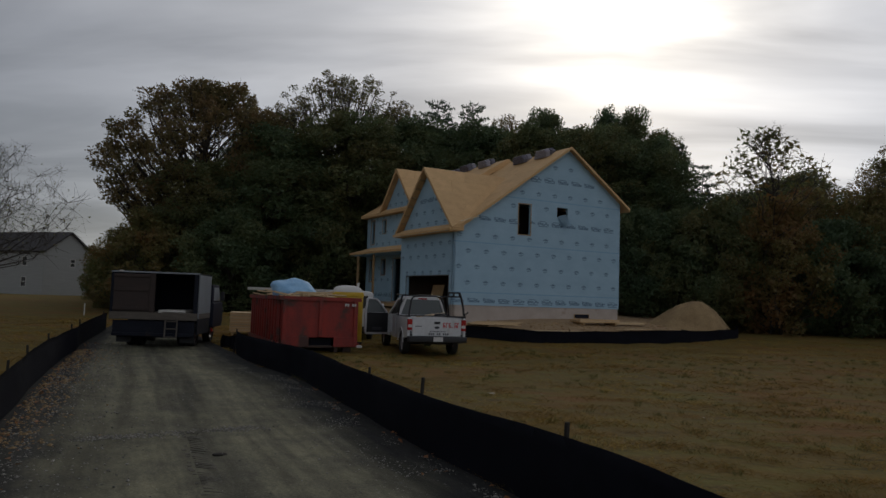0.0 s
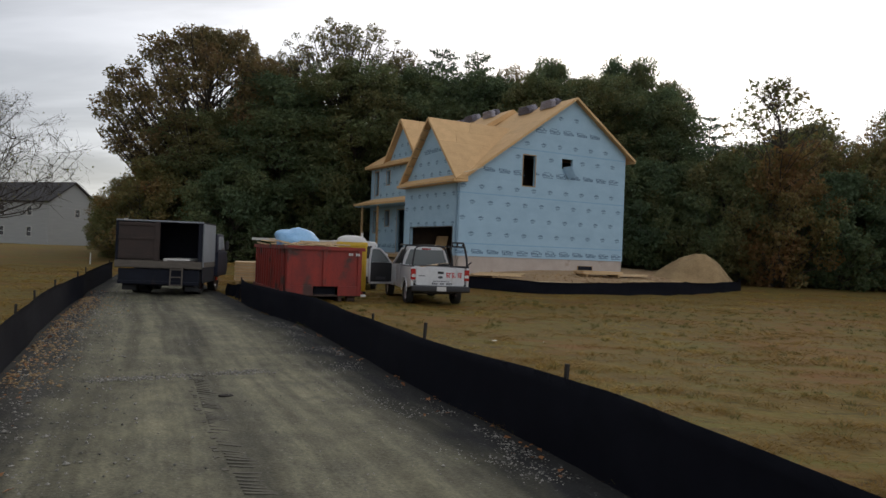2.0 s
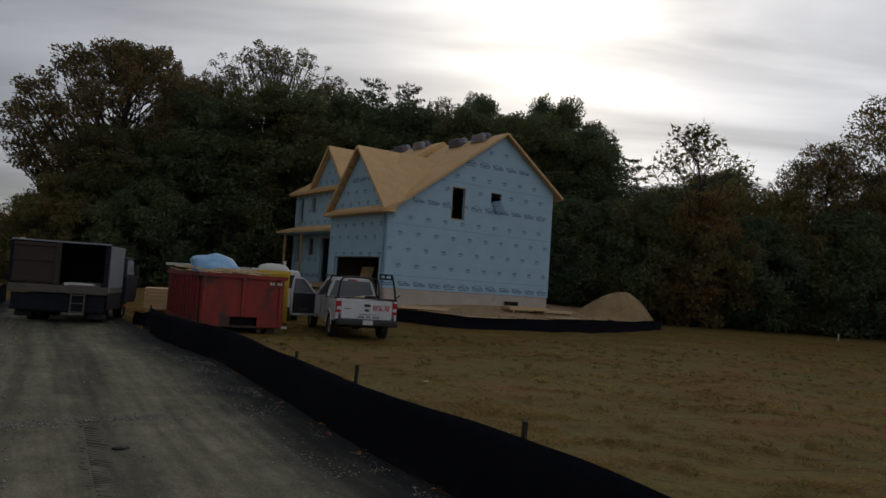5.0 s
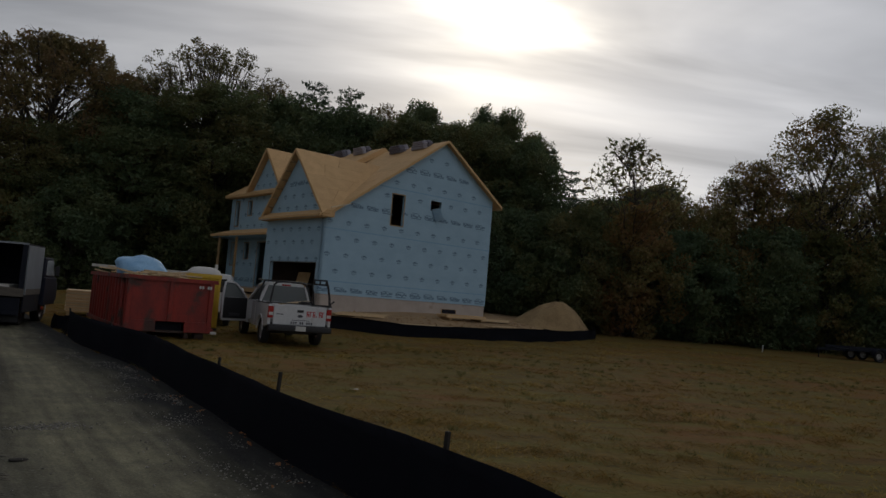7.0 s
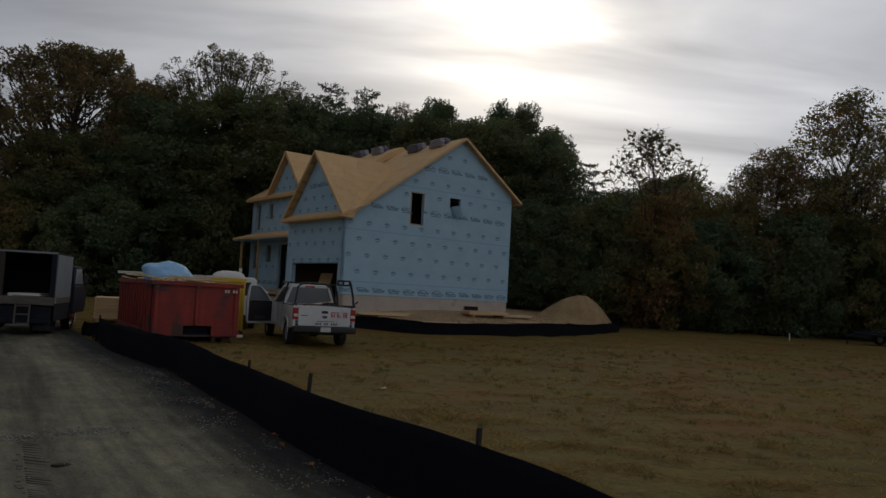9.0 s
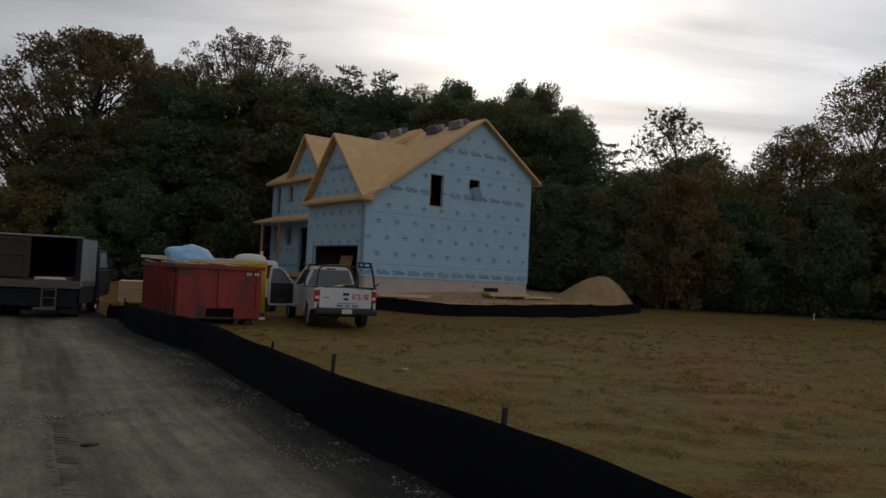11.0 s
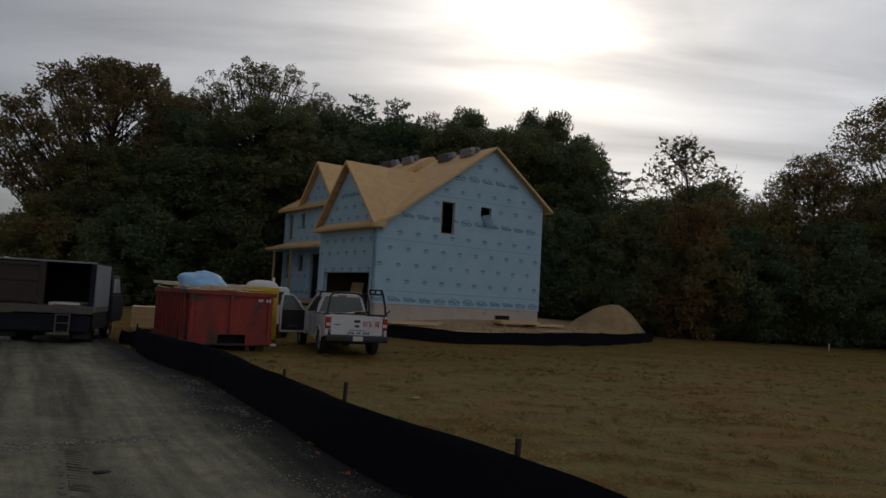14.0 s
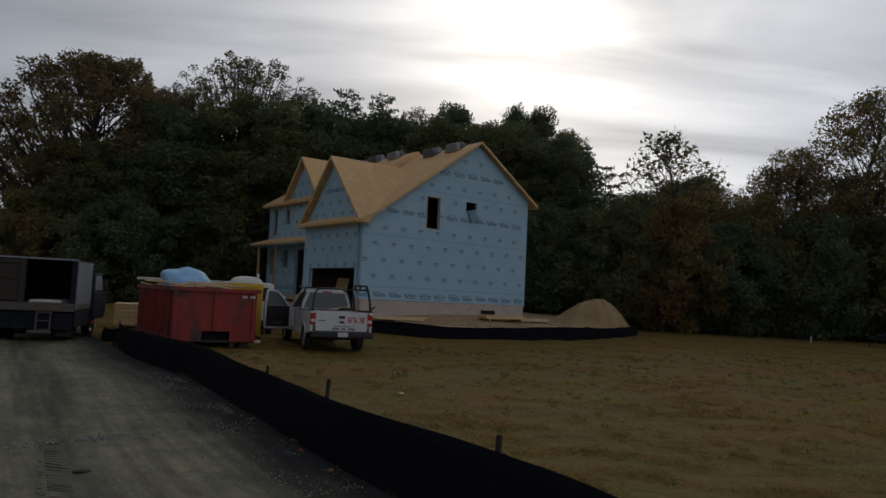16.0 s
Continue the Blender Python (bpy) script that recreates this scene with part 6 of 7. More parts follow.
    for x, s in ((-W + 0.32, -1), (-W + 0.58, -1), (-0.34, 1), (-0.60, 1)):
        rim_and_tyre(t, x, 1.15, 0.42, 0.24, s)
    for x, s in ((-W + 0.30, -1), (-0.30, 1)):
        rim_and_tyre(t, x, 3.3, 0.42, 0.25, s)
    # cab
    c = part("cab", box(-0.98, 4.05, 0.55, 0.98, 5.6, 1.36, 0.03, 2), M_cabblue, t, "dark blue cab", pose(-W / 2 + 0.32, -1.9, 0))
    smooth(part("cab_top", prism([(4.08, 1.33), (5.62, 1.33), (5.15, 1.95), (4.08, 1.95)], "x", -0.93, 0.93, bevel=0.05), M_cabblue, c))
    smooth(part("bonnet", box(-0.85, 5.55, 0.6, 0.85, 6.5, 1.22, 0.08, 3), M_cabblue, c))
    part("cab_side_glass", prism([(4.3, 1.42), (5.35, 1.42), (5.05, 1.86), (4.3, 1.86)], "x", 0.928, 0.938), M_truckglass, c)
    part("cab_mirror", box(0.98, 5.2, 1.42, 1.10, 5.26, 1.72, 0.02), M_trim, c)
    part("marker_lamp", box(-W + 0.2, -0.055, T + 0.02, -W + 0.32, -0.02, T + 0.07, 0.01), M_paleprint, t)
    part("side_reflector", box(0.02, L + 0.15, 0.42, 0.06, L + 0.4, 0.52), M_redlens, t)


def build_neighbour():
    t = thing("neighbour_house", pose(-59.6, 90.0, land(-59.6, 90.0), 0, 0, 75), "pale two-storey house with dark roof beyond the lawn", "house")
    # gable end along +x (8 m), long side along +y (14 m)
    G, L, E, A = 8.0, 15.0, 6.0, 8.7
    wins = [(4.3, 3.9, 5.0, 4.9)]
    part("wall", prism([(0, 0), (G, 0), (G, E), (G / 2, A - 0.1), (0, E)], "y", 0, 0.2, [rect(*w) for w in wins]), M_siding, t)
    sw = [(3.0, 1.1, 3.8, 2.3), (8.0, 1.1, 8.8, 2.3), (3.0, 3.9, 3.8, 5.0), (8.0, 3.9, 8.8, 5.0)]
    part("wall", prism(rect(0.2, 0, L, E), "x", 0, 0.2, [rect(*w) for w in sw]), M_siding, t)
    part("wall", box(G - 0.2, 0.2, 0, G, L, E), M_siding, t)
    part("wall", prism([(0.2, 0), (G - 0.2, 0), (G - 0.2, E), (G / 2, A - 0.2), (0.2, E)], "y", L - 0.2, L), M_siding, t)
    for a, b, c, d in wins:
        w = part("window", box(a, 0.08, b, c, 0.1, d), M_pane, t)
        bm = bmesh.new()
        for q in ((a - 0.08, b - 0.08, a, d + 0.08), (c, b - 0.08, c + 0.08, d + 0.08), (a, b - 0.08, c, b), (a, d, c, d + 0.08), (a, (b + d) / 2 - 0.03, c, (b + d) / 2 + 0.03)):
            add_box(bm, q[0], -0.03, q[1], q[2], 0.06, q[3])
        part("window_frame", bm, M_whitewood, w)
    for a, b, c, d in sw:
        w = part("window", box(0.08, a, b, 0.1, c, d), M_pane, t)
        bm = bmesh.new()
        for q in ((a - 0.08, b - 0.08, a, d + 0.08), (c, b - 0.08, c + 0.08, d + 0.08), (a, b - 0.08, c, b), (a, d, c, d + 0.08), (a, (b + d) / 2 - 0.03, c, (b + d) / 2 + 0.03)):
            add_box(bm, -0.03, q[0], q[1], 0.06, q[2], q[3])
        part("window_frame", bm, M_whitewood, w)
    part("roof_slope", roof_slab((-0.4, -0.35, E - 0.2), (-0.4, L + 0.35, E - 0.2), (G / 2, L + 0.35, A), (G / 2, -0.35, A), 0.2), M_darkroof, t)
    part("roof_slope", roof_slab((G + 0.4, -0.35, E - 0.2), (G + 0.4, L + 0.35, E - 0.2), (G / 2, L + 0.35, A), (G / 2, -0.35, A), 0.2), M_darkroof, t)


def build_mound():
    bm = bmesh.new()
    n, m = 56, 26
    rings = []
    for j in range(m + 1):
        f = j / m
        ring = []
        for k in range(n):
            a = 2 * math.pi * k / n
            r = f * (3.1 + 0.35 * math.sin(2 * a + 1) + 0.22 * math.sin(5 * a))
            x, y = 11.55 + r * math.cos(a) * (0.64 if math.cos(a) > 0 else 0.86), 41.3 + r * math.sin(a) * 0.55
            h = 1.74 * (0.45 * (1 - f) ** 1.05 + 0.55 * (1 - f ** 2.0) ** 1.3) * (1 + 0.12 * f * math.cos(a - 0.4))
            h += 0.16 * max(0.0, noise.noise(Vector((math.cos(a) * 2.2, math.sin(a) * 2.2, 6)))) * math.sin(math.pi * f)
            h += 0.10 * noise.noise(Vector((x * 0.9, y * 0.9, 4))) * (1 - f) + 0.05 * noise.noise(Vector((x * 3, y * 3, 1))) * (1 - f * 0.6)
            ring.append(bm.verts.new((x, y, land(x, y) - 0.08 * f + h)))
        rings.append(ring)
    for a, b in zip(rings, rings[1:]):
        for k in range(n):
            q = (a[k], a[(k + 1) % n], b[(k + 1) % n], b[k])
            bm.faces.new(q).smooth = True
    bmesh.ops.remove_doubles(bm, verts=bm.verts[:], dist=0.003)
    bmesh.ops.recalc_face_normals(bm, faces=bm.faces[:])
    tagged(part("dirt_mound", bm, M_sand), "rounded heap of sandy tan soil beside the house", "mound")


def build_soil():
    """Bare graded soil of the plot, a thin sheet on the ground."""
    bm = bmesh.new()
    step, vs = 0.5, {}
    keep = {}
    for i in range(-26, 34):
        for j in range(60, 104):
            x, y = i * step, j * step
            d = fence_side(x, y)
            e = d - 0.10 - 0.25 * abs(noise.noise(Vector((x, y, 0))))
            if e > -0.4 and y < 50.5 and x < 15 - 0.1 * (y - 40):
                vs[i, j] = bm.verts.new((x, y, land(x, y) + (0.025 if e > 0 else -0.06)))
    for (i, j), v in vs.items():
        q = [vs.get(k) for k in ((i, j), (i + 1, j), (i + 1, j + 1), (i, j + 1))]
        if all(q):
            bm.faces.new(q).smooth = True
    tagged(part("bare_soil", bm, M_soil), "bare tan graded soil round the house", "soil", kind="structure")


def plank_pile(x, y, turn, n, L, label, seed, w=0.14, layers=2, dz=0.03):
    rnd = random.Random(seed)
    t = thing("plank_pile", pose(x, y, land(x, y) + dz, 0, 0, turn), label, "lumber", "lumber on the plot")
    for l in range(layers):
        for k in range(n - l):
            b = part("plank", box(-L / 2, -w / 2, 0, L / 2, w / 2, 0.038, 0.004, 1), M_lumber, t)
            b.matrix_basis = pose(rnd.uniform(-0.2, 0.2), (k - (n - l) / 2) * (w + 0.03) + rnd.uniform(-0.02, 0.02), 0.04 * l + 0.002, 0, 0, rnd.uniform(-3, 3))


def sheet_stack(x, y, turn, w, d, n, label, dz=0.02):
    t = thing("board_stack", pose(x, y, land(x, y) + dz, 0, 0, turn), label, "lumber", "lumber on the plot")
    for k in (-0.4, 0.4):
        part("bearer", box(k * w - 0.05, -d / 2, 0, k * w + 0.05, d / 2, 0.14), M_stud, t)
    for k in range(n):
        b = part("board", box(-w / 2, -d / 2, 0, w / 2, d / 2, 0.035, 0.003, 1), M_lumber if k % 3 else M_osb, t)
        b.matrix_basis = pose(random.Random(k).uniform(-0.03, 0.03), random.Random(k + 9).uniform(-0.03, 0.03), 0.14 + 0.038 * k)


def build_trailer(x, y, turn):
    t = thing("utility_trailer", pose(x, y, land(x, y), 0, 0, turn), "low black flatbed trailer parked at the wood's edge", "trailer")
    part("deck", box(0, -1.0, 0.55, 4.6, 1.0, 0.66, 0.01), M_truckdark, t)
    part("side_rail", box(0, -1.04, 0.62, 4.6, -0.99, 0.80), M_truckdark, t)
    part("side_rail", box(0, 0.99, 0.62, 4.6, 1.04, 0.80), M_truckdark, t)
    for s in (-1, 1):
        part("drawbar", beam((0.05, s * 0.7, 0.58), (-1.35, 0, 0.52), 0.08, 0.10), M_truckdark, t)
        for xx in (1.9, 2.75):
            part("mudguard", prism([(xx + 0.42 * math.cos(a), 0.36 + 0.42 * math.sin(a)) for a in [math.pi * k / 8 for k in range(9)]] + [(xx + 0.38 * math.cos(a), 0.36 + 0.38 * math.sin(a)) for a in [math.pi * k / 8 for k in range(8, -1, -1)]], "y", s * 1.0, s * 1.28), M_truckdark, t)
            w = rim_and_tyre(t, 0, 0, 0.34, 0.2, -s)
            w.matrix_basis = pose(xx, s * 1.15, 0.34, 0, 0, 90)
    part("jack", tube([(-1.2, 0, 0.02), (-1.2, 0, 0.7)], 0.035), M_truckdark, t)


def build_rail():
    """Pale rail behind the dumpster, at the edge of the wood."""
    t = thing("white_rail_fence", pose(-15.6, 44.0, land(-13, 44), 0, 0, 3), "pale horizontal rail on posts at the wood's edge", "fence")
    part("rail", box(0, -0.03, 1.10, 7.4, 0.03, 1.26, 0.01, 1), M_whitewood, t)
    for k in range(1, 5):
        part("post", box(k * 1.62, -0.08, -0.1, k * 1.62 + 0.1, -0.03, 1.26, 0.01, 1), M_whitewood, t)


build_soil()
build_mound()
build_pickup()
build_dumpster()
build_dumpster_load()
build_toilet()
build_van()
build_dump_truck()
build_neighbour()
build_rail()
plank_pile(-0.2, 33.2, 8, 5, 3.6, "loose raw planks lying on bare soil", 1)
plank_pile(1.5, 32.7, -6, 3, 2.6, "loose raw planks lying on bare soil", 2, layers=1)
plank_pile(6.9, 38.6, 34, 6, 2.2, "low pile of boards against the foundation", 3, layers=3)
sheet_stack(-10.0, 28.0, 20, 1.1, 1.6, 20, "stack of tan boards on bearers beside the track")
sheet_stack(5.2, 37.0, 30, 2.5, 0.9, 4, "low stack of weathered boards on bearers by the foundation")
build_trailer(28.6, 41.0, 4)


# ---------------------------------------------------------------- small things on the ground
def blade_mesh(name, base, height, lean, width, rng, material):
    """Grass blades: slim quads that lean each its own way."""
    n = len(base)
    a = rng.uniform(0, 2 * np.pi, n)
    side = np.stack([np.cos(a), np.sin(a), np.zeros(n)], 1) * width[:, None] * 0.5
    b = rng.uniform(0, 2 * np.pi, n)
    tip = np.stack([np.cos(b) * lean, np.sin(b) * lean, np.ones(n)], 1) * height[:, None]
    v = np.stack([base - side, base + side, base + tip + side * 0.25, base + tip - side * 0.25], 1).reshape(-1, 3)
    return mesh_from_arrays(name, v, np.arange(n * 4).reshape(n, 4), material)


def build_field_grass():
    rng = np.random.default_rng(31)
    pts = []
    tries = 600000
    d = 2.5 + 42 * rng.uniform(0, 1, tries) ** 1.9
    az = rng.uniform(radians(-50), radians(52), tries)
    X, Y = d * np.sin(az), d * np.cos(az)
    ys = np.arange(-6, 36, 0.25)
    rx = np.interp(Y, ys, [road_edge(RIGHT_FENCE, y) if y < 16.0 else -5.30 - (y - 16.0) * 0.58 for y in ys])
    lx = np.interp(Y, ys, [road_edge(LEFT_FENCE, y) for y in ys])
    ok = ((X > rx + 0.06) | (X < lx - 0.08)) & (Y > 0.5)
    X, Y, d = X[ok], Y[ok], d[ok]
    clump = np.array([1.3 * noise.noise(Vector((x * 1.9, y * 1.9, 0))) + 0.9 * noise.noise(Vector((x * 0.45, y * 0.45, 4))) for x, y in zip(X, Y)])
    ok = rng.uniform(0, 1, len(X)) < np.clip(0.42 + 0.9 * clump, 0.05, 1)
    X, Y, d, clump = X[ok][:270000], Y[ok][:270000], d[ok][:270000], clump[ok][:270000]
    Z = np.array([land(x, y) for x, y in zip(X, Y)])
    h = rng.uniform(0.012, 0.038, len(X)) * (1 + 0.9 * np.clip(clump, 0, 1))
    me = blade_mesh("field_grass", np.stack([X, Y, Z], 1), h, rng.uniform(1.2, 4.5, len(X)), 0.004 + 0.0006 * d, rng, M_blade)
    tagged(new("field_grass", me), "short dry straw-coloured grass of the field", "grass", kind="stuff")
    # greener, taller growth that the mower leaves along the far side of the fence, and loose tufts
    Y = rng.uniform(1.0, 16.0, 9000)
    X = np.interp(Y, ys, [road_edge(RIGHT_FENCE, y) for y in ys]) + 0.05 + np.abs(rng.normal(size=9000)) * 0.28
    tx, ty = rng.uniform(-6, 18, 700), rng.uniform(3, 26, 700)
    keep = tx > np.interp(ty, ys, [road_edge(RIGHT_FENCE, y) for y in ys]) + 0.15
    tx, ty = np.repeat(tx[keep], 26), np.repeat(ty[keep], 26)
    X = np.concatenate([X, tx + rng.normal(size=len(tx)) * 0.05])
    Y = np.concatenate([Y, ty + rng.normal(size=len(ty)) * 0.05])
    Z = np.array([land(x, y) for x, y in zip(X, Y)])
    h = rng.uniform(0.03, 0.085, len(X))
    me = blade_mesh("grass_tufts", np.stack([X, Y, Z], 1), h, rng.uniform(0.2, 1.1, len(X)), 0.003 + 0.0004 * Y, rng, M_tuft)
    tagged(new("grass_tufts", me), "taller greenish grass tufts along the fence and in the field", "grass", kind="stuff")


def scatter_litter(name, label, category, spots, count, size, seed, material, flat=0.25):
    """Fallen leaves: small curled blades lying on the ground."""
    rng = np.random.default_rng(seed)
    c = []
    for _ in range(count):
        x, y = spots(rng)
        c.append((x, y, land(x, y) + 0.026 + rng.uniform(0, 0.02)))
    c = np.array(c)
    n = len(c)
    a = rng.uniform(0, 2 * np.pi, n)
    u = np.stack([np.cos(a), np.sin(a), rng.normal(size=n) * flat], 1)
    w = np.stack([-np.sin(a), np.cos(a), rng.normal(size=n) * flat], 1)
    s = (size * rng.uniform(0.5, 1.3, n))[:, None]
    v = np.stack([c - u * s, c - w * s * 0.6 + [0, 0, 0.008], c + u * s, c + w * s * 0.6 + [0, 0, 0.008]], 1).reshape(-1, 3)
    me = mesh_from_arrays(name, v, np.arange(n * 4).reshape(n, 4), material)
    return tagged(new(name, me), label, category, kind="stuff")


def stone_field(name, label, spots, count, r0, r1, seed, material, zlift=0.0):
    """Loose stones: squashed uneven octahedra half sunk in the ground."""
    rng = np.random.default_rng(seed)
    base = np.array([(1, 0, 0), (0, 1, 0), (-1, 0, 0), (0, -1, 0), (0, 0, 1), (0, 0, -1)], float)
    faces = [(0, 1, 4), (1, 2, 4), (2, 3, 4), (3, 0, 4), (1, 0, 5), (2, 1, 5), (3, 2, 5), (0, 3, 5)]
    V, F = [], []
    for k in range(count):
        x, y = spots(rng)
        r = rng.uniform(r0, r1) * (1.6 if rng.uniform() < 0.06 else 1)
        a = rng.uniform(0, 6.28)
        q = base * (r * rng.uniform(0.7, 1.3, (6, 1))) * np.array([1, 0.8, 0.55])
        q = np.stack([q[:, 0] * math.cos(a) - q[:, 1] * math.sin(a), q[:, 0] * math.sin(a) + q[:, 1] * math.cos(a), q[:, 2]], 1)
        q += np.array([x, y, land(x, y) + zlift + r * 0.12])
        F += [(i + 6 * k, j + 6 * k, l + 6 * k) for i, j, l in faces]
        V.append(q)
    me = bpy.data.meshes.new(name)
    me.from_pydata(np.concatenate(V).tolist(), [], F)
    me.materials.append(material)
    return tagged(new(name, me), label, "gravel", kind="stuff")


M_blade = leaf_material("dry_grass_blades", [(0.160, 0.168, 0.026), (0.275, 0.215, 0.042), (0.370, 0.262, 0.062), (0.285, 0.165, 0.036), (0.195, 0.118, 0.028)], 0.3, 0.45, 0.22, 0.42, 1.0, 0.1)
M_tuft = leaf_material("green_grass_tufts", [(0.075, 0.098, 0.028), (0.120, 0.120, 0.040), (0.190, 0.160, 0.062)], 0.3, 0.8, 0.35, 0.42, 1.0, 0.1)
M_litter = leaf_material("fallen_leaves", [(0.20, 0.11, 0.04), (0.30, 0.13, 0.04), (0.24, 0.09, 0.03), (0.36, 0.20, 0.07)], 0.15)
M_stone = surface("loose_gravel", 0.9, base=(0.30, 0.285, 0.25), dark=(0.10, 0.095, 0.085), scale=3, fine=50, random_value=0.5, islands=True)
build_field_grass()


def right_verge(w0, w1, y0=1.0, y1=16.0):
    def f(rng):
        while True:
            y = rng.uniform(y0, y1)
            x = road_edge(RIGHT_FENCE, y) - w0 - abs(rng.normal()) * (w1 - w0)
            if noise.noise(Vector((x * 1.7, y * 1.3, 11))) > rng.uniform(-0.15, 0.35):
                return x, y
    return f


def left_verge(w0, w1, y0=3.0, y1=21.0):
    def f(rng):
        y = rng.uniform(y0, y1)
        return road_edge(LEFT_FENCE, y) + w0 + abs(rng.normal()) * (w1 - w0), y
    return f


def across_band(spread):
    """Two washed-out patches of stones lying across the track."""
    def f(rng):
        k = rng.uniform(0.0, 0.58) if rng.uniform() < 0.6 else rng.uniform(0.72, 1.0)
        return -4.66 + 1.69 * k + rng.normal() * spread, 7.57 + 1.43 * k + rng.normal() * spread
    return f


def anywhere(rng):
    y = rng.uniform(3, 20)
    l, r = road_edge(LEFT_FENCE, y), road_edge(RIGHT_FENCE, y)
    return l + (r - l) * rng.uniform(0.05, 0.95), y


scatter_litter("leaf_litter", "fallen brown leaves along the foot of the fence", "leaves", right_verge(0.03, 0.22), 60, 0.036, 1, M_litter)
scatter_litter("leaf_litter", "fallen orange-brown leaves along the foot of the fence", "leaves", left_verge(0.05, 0.34), 230, 0.036, 2, M_litter)
stone_field("verge_gravel", "loose grey gravel along the track's edge", right_verge(0.12, 0.55), 2600, 0.005, 0.015, 3, M_stone, 0.016)
stone_field("verge_gravel", "loose grey gravel along the track's edge", left_verge(0.2, 0.9), 2400, 0.006, 0.022, 4, M_stone, 0.016)
stone_field("verge_rubble", "pale clods and straw-coloured rubble along the fence foot", left_verge(0.1, 0.5, 7.0, 19.0), 900, 0.012, 0.040, 9, M_sand, 0.012)
stone_field("stone_band", "strip of pale stones lying across the track", across_band(0.12), 900, 0.006, 0.017, 5, M_stone, 0.018)
stone_field("track_stones", "scattered small stones on the dusty track", anywhere, 600, 0.005, 0.014, 6, M_stone, 0.018)


def tread_marks():
    """Lug prints of a machine's tyre pressed into the dust: short slanting ridges in a curving row."""
    bm = bmesh.new()
    line = [(-1.42, 4.0), (-1.79, 4.65), (-2.25, 5.47), (-2.84, 6.61), (-3.78, 8.5)]
    pts = polyline_even(line, 0.058)
    for i, p in enumerate(pts[1:-1], 1):
        d = (pts[i + 1] - pts[i - 1]).normalized()
        n = Vector((d.y, -d.x))
        l, r = road_edge(LEFT_FENCE, p.y) - 0.05, road_edge(RIGHT_FENCE, p.y) + 0.05
        a = p + n * 0.03 + d * 0.03
        b = p + n * 0.24 - d * 0.05
        za, zb = road_height(a.x, a.y, l, r), road_height(b.x, b.y, l, r)
        w = noise.noise(Vector((p.x * 3, p.y * 3, 7)))
        v = noise.noise(Vector((p.x * 17, p.y * 23, 2)))
        if v > -0.34:
            b = a.lerp(b, 0.75 + 0.5 * abs(v) + 0.3 * w) + d * 0.05 * v
            add_beam(bm, (a.x, a.y, za - 0.003), (b.x, b.y, zb - 0.010), 0.022 + 0.02 * abs(v), 0.017 + 0.014 * w)
        # the crumbled lip along the outer edge of the print
        if v < -0.02:
            c = p - n * (0.01 + 0.05 * w)
            e = c + d * (0.05 + 0.05 * abs(v)) + n * 0.03 * v
            add_beam(bm, (c.x, c.y, road_height(c.x, c.y, l, r) - 0.004), (e.x, e.y, road_height(e.x, e.y, l, r) - 0.006), 0.03 + 0.03 * abs(v), 0.018)
        if w > 0.0 and v > -0.1:
            f = p + n * (0.44 + 0.12 * w)
            g = f + n * (0.10 + 0.15 * abs(v)) - d * 0.04
            add_beam(bm, (f.x, f.y, road_height(f.x, f.y, l, r) - 0.004), (g.x, g.y, road_height(g.x, g.y, l, r) - 0.008), 0.024, 0.014)
    tagged(part("tyre_tread_print", bm, M_road_dark), "row of tyre lug prints pressed into the dusty track", "track", kind="stuff")


# darker than the track: shadows between the lugs are put into this colour
M_road_dark = surface("tread_shadow_soil", 0.95, base=(0.105, 0.096, 0.070), dark=(0.050, 0.047, 0.037), scale=3, fine=40, bump=0.4)
tread_marks()
sx, sy = -2.78, 7.19
bm = bmesh.new()
bmesh.ops.create_icosphere(bm, subdivisions=2, radius=1)
for v in bm.verts:
    v.co = Vector((v.co.x * 0.085, v.co.y * 0.05, v.co.z * 0.018)) * (1 + 0.3 * noise.noise(v.co * 2))
tagged(part("dark_debris", bm, M_stake, None, "", pose(sx, sy, road_height(sx, sy, road_edge(LEFT_FENCE, sy), road_edge(RIGHT_FENCE, sy)) + 0.008, 0, 0, 8)), "flat dark scrap lying on the track", "debris")
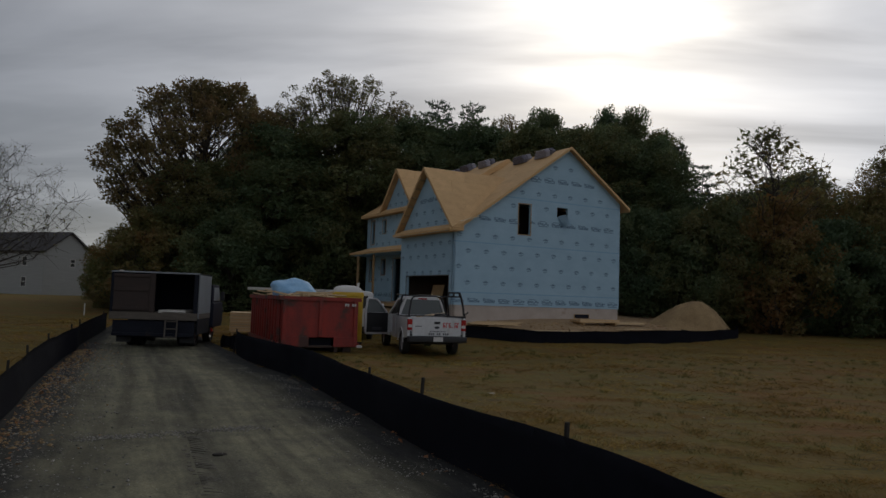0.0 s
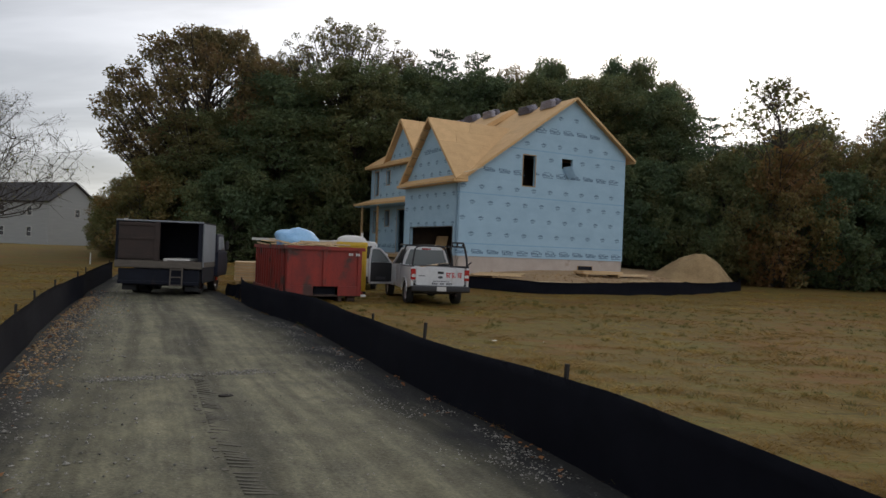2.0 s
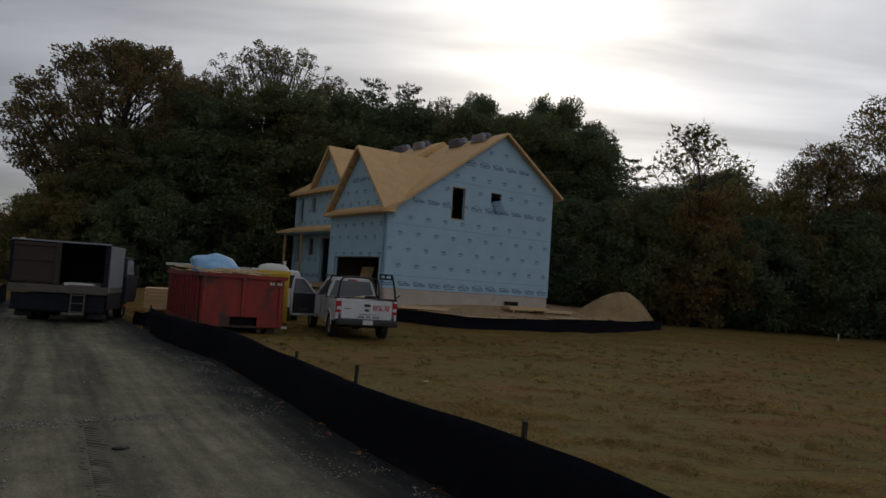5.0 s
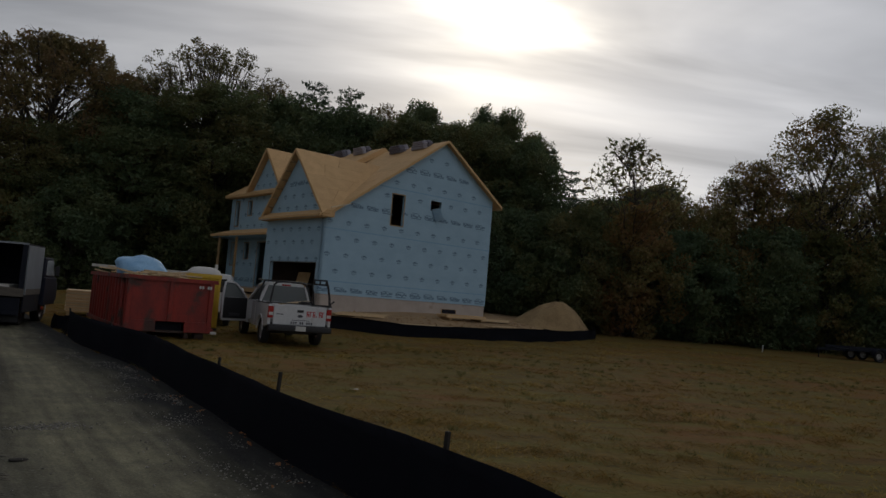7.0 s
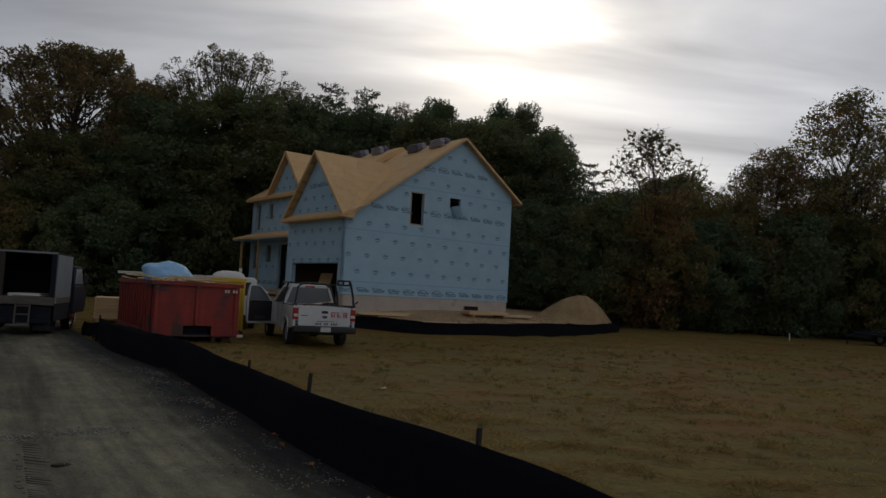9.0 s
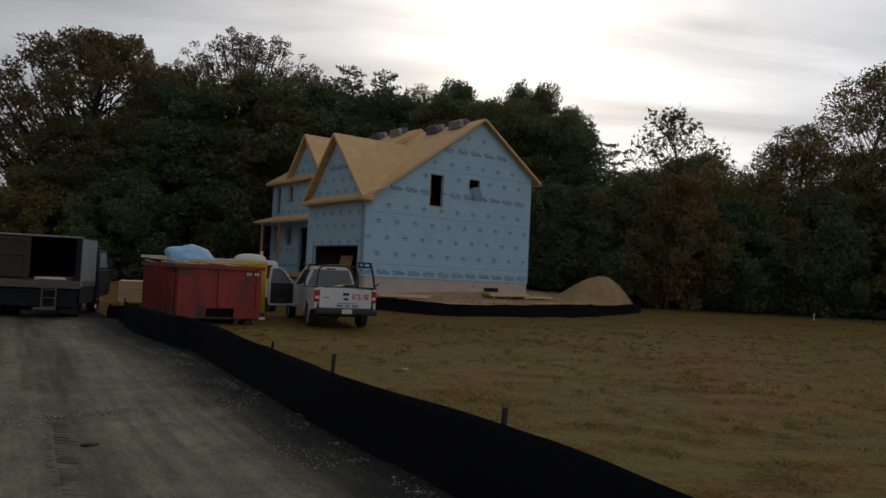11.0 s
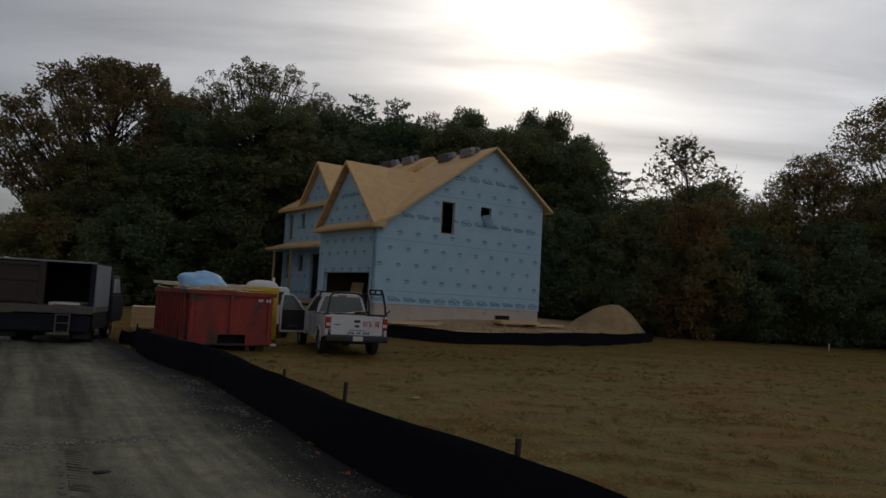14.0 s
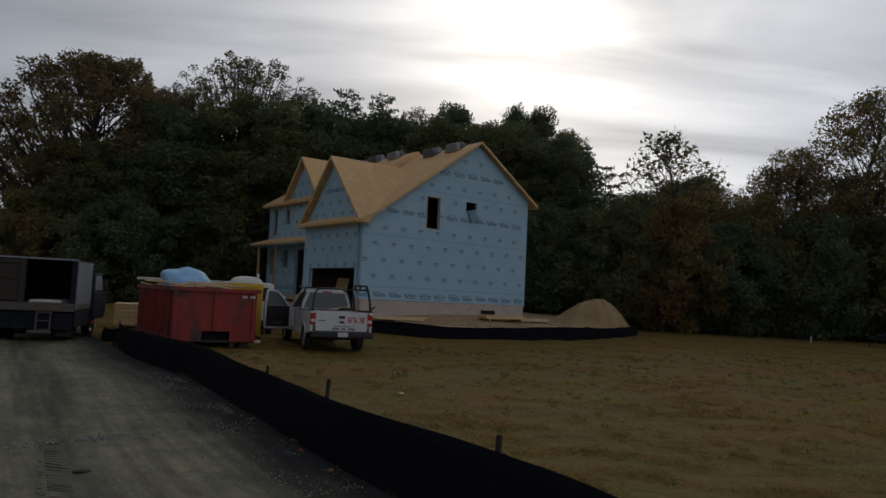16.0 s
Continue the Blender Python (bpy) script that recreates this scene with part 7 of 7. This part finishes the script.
for x, y, w, a in ((0.10, 12.95, 0.16, 20), (1.05, 13.1, 0.06, 70), (-1.2, 12.2, 0.05, 130), (3.4, 11.0, 0.05, 40)):
    bm = bmesh.new()
    vs = [bm.verts.new((u * w * 0.5, v * w * 0.22, 0.05 * w * (1 + u * v) + 0.012)) for u, v in ((-1, -0.6), (0.1, -1), (1, -0.3), (0.8, 0.9), (-0.2, 0.6), (-0.9, 0.8))]
    bm.faces.new(vs)
    bmesh.ops.solidify(bm, geom=bm.faces[:], thickness=0.006)
    tagged(part("scrap_piece", bm, M_paleroof, None, "", pose(x, y, land(x, y) + 0.02, 0, 0, a)), "small pale scrap of sheet lying in dry grass", "scrap", "scraps in the field")
# pale marker stakes at the edges of the plot
for x, y, h in ((24.6, 42.2, 0.42), (-24.5, 41.0, 0.7), (-10.9, 27.0, 0.75)):
    tagged(part("marker_stake", box(-0.03, -0.03, -0.1, 0.03, 0.03, h, 0.006, 1), M_whitewood, None, "", pose(x, y, land(x, y), 2, 1, 20)), "short pale wooden marker stake in the grass", "stake", "marker stakes")
# spare cloth lying by the mound and at the fence end
tagged(part("silt_cloth", cloth_strip([(9.6, 37.2), (10.8, 37.5), (12.0, 38.6), (12.6, 39.6)], 0.34, 0.05, 31), M_silt), "loose black cloth draped at the mound's foot", "cloth")
tagged(part("silt_cloth", cloth_strip([(-8.7, 22.4), (-8.35, 21.7), (-8.05, 21.6), (-7.80, 20.8), (-7.50, 20.5), (-7.14, 19.36)], 0.46, 0.16, 33, 0.15), M_silt), "crumpled end of black silt cloth beside the track", "cloth")


def plot_spot(rng):
    while True:
        x, y = rng.uniform(-6, 13), rng.uniform(31.5, 42)
        if 0.3 < fence_side(x, y) < 4.5:
            return x, y


stone_field("soil_clods", "loose clods of tan soil on the plot", plot_spot, 900, 0.03, 0.13, 14, M_soil, 0.02)
plank_pile(3.0, 33.6, 20, 4, 3.0, "loose raw planks lying on bare soil", 5, layers=1)
plank_pile(-2.6, 33.4, -14, 4, 2.8, "loose raw planks lying on bare soil", 6, layers=2)
plank_pile(0.1, 35.0, 8, 5, 2.3, "low pile of raw planks beside the house wall", 8, layers=4)
plank_pile(7.2, 36.8, 48, 3, 2.4, "loose raw planks lying on bare soil", 7, layers=1)
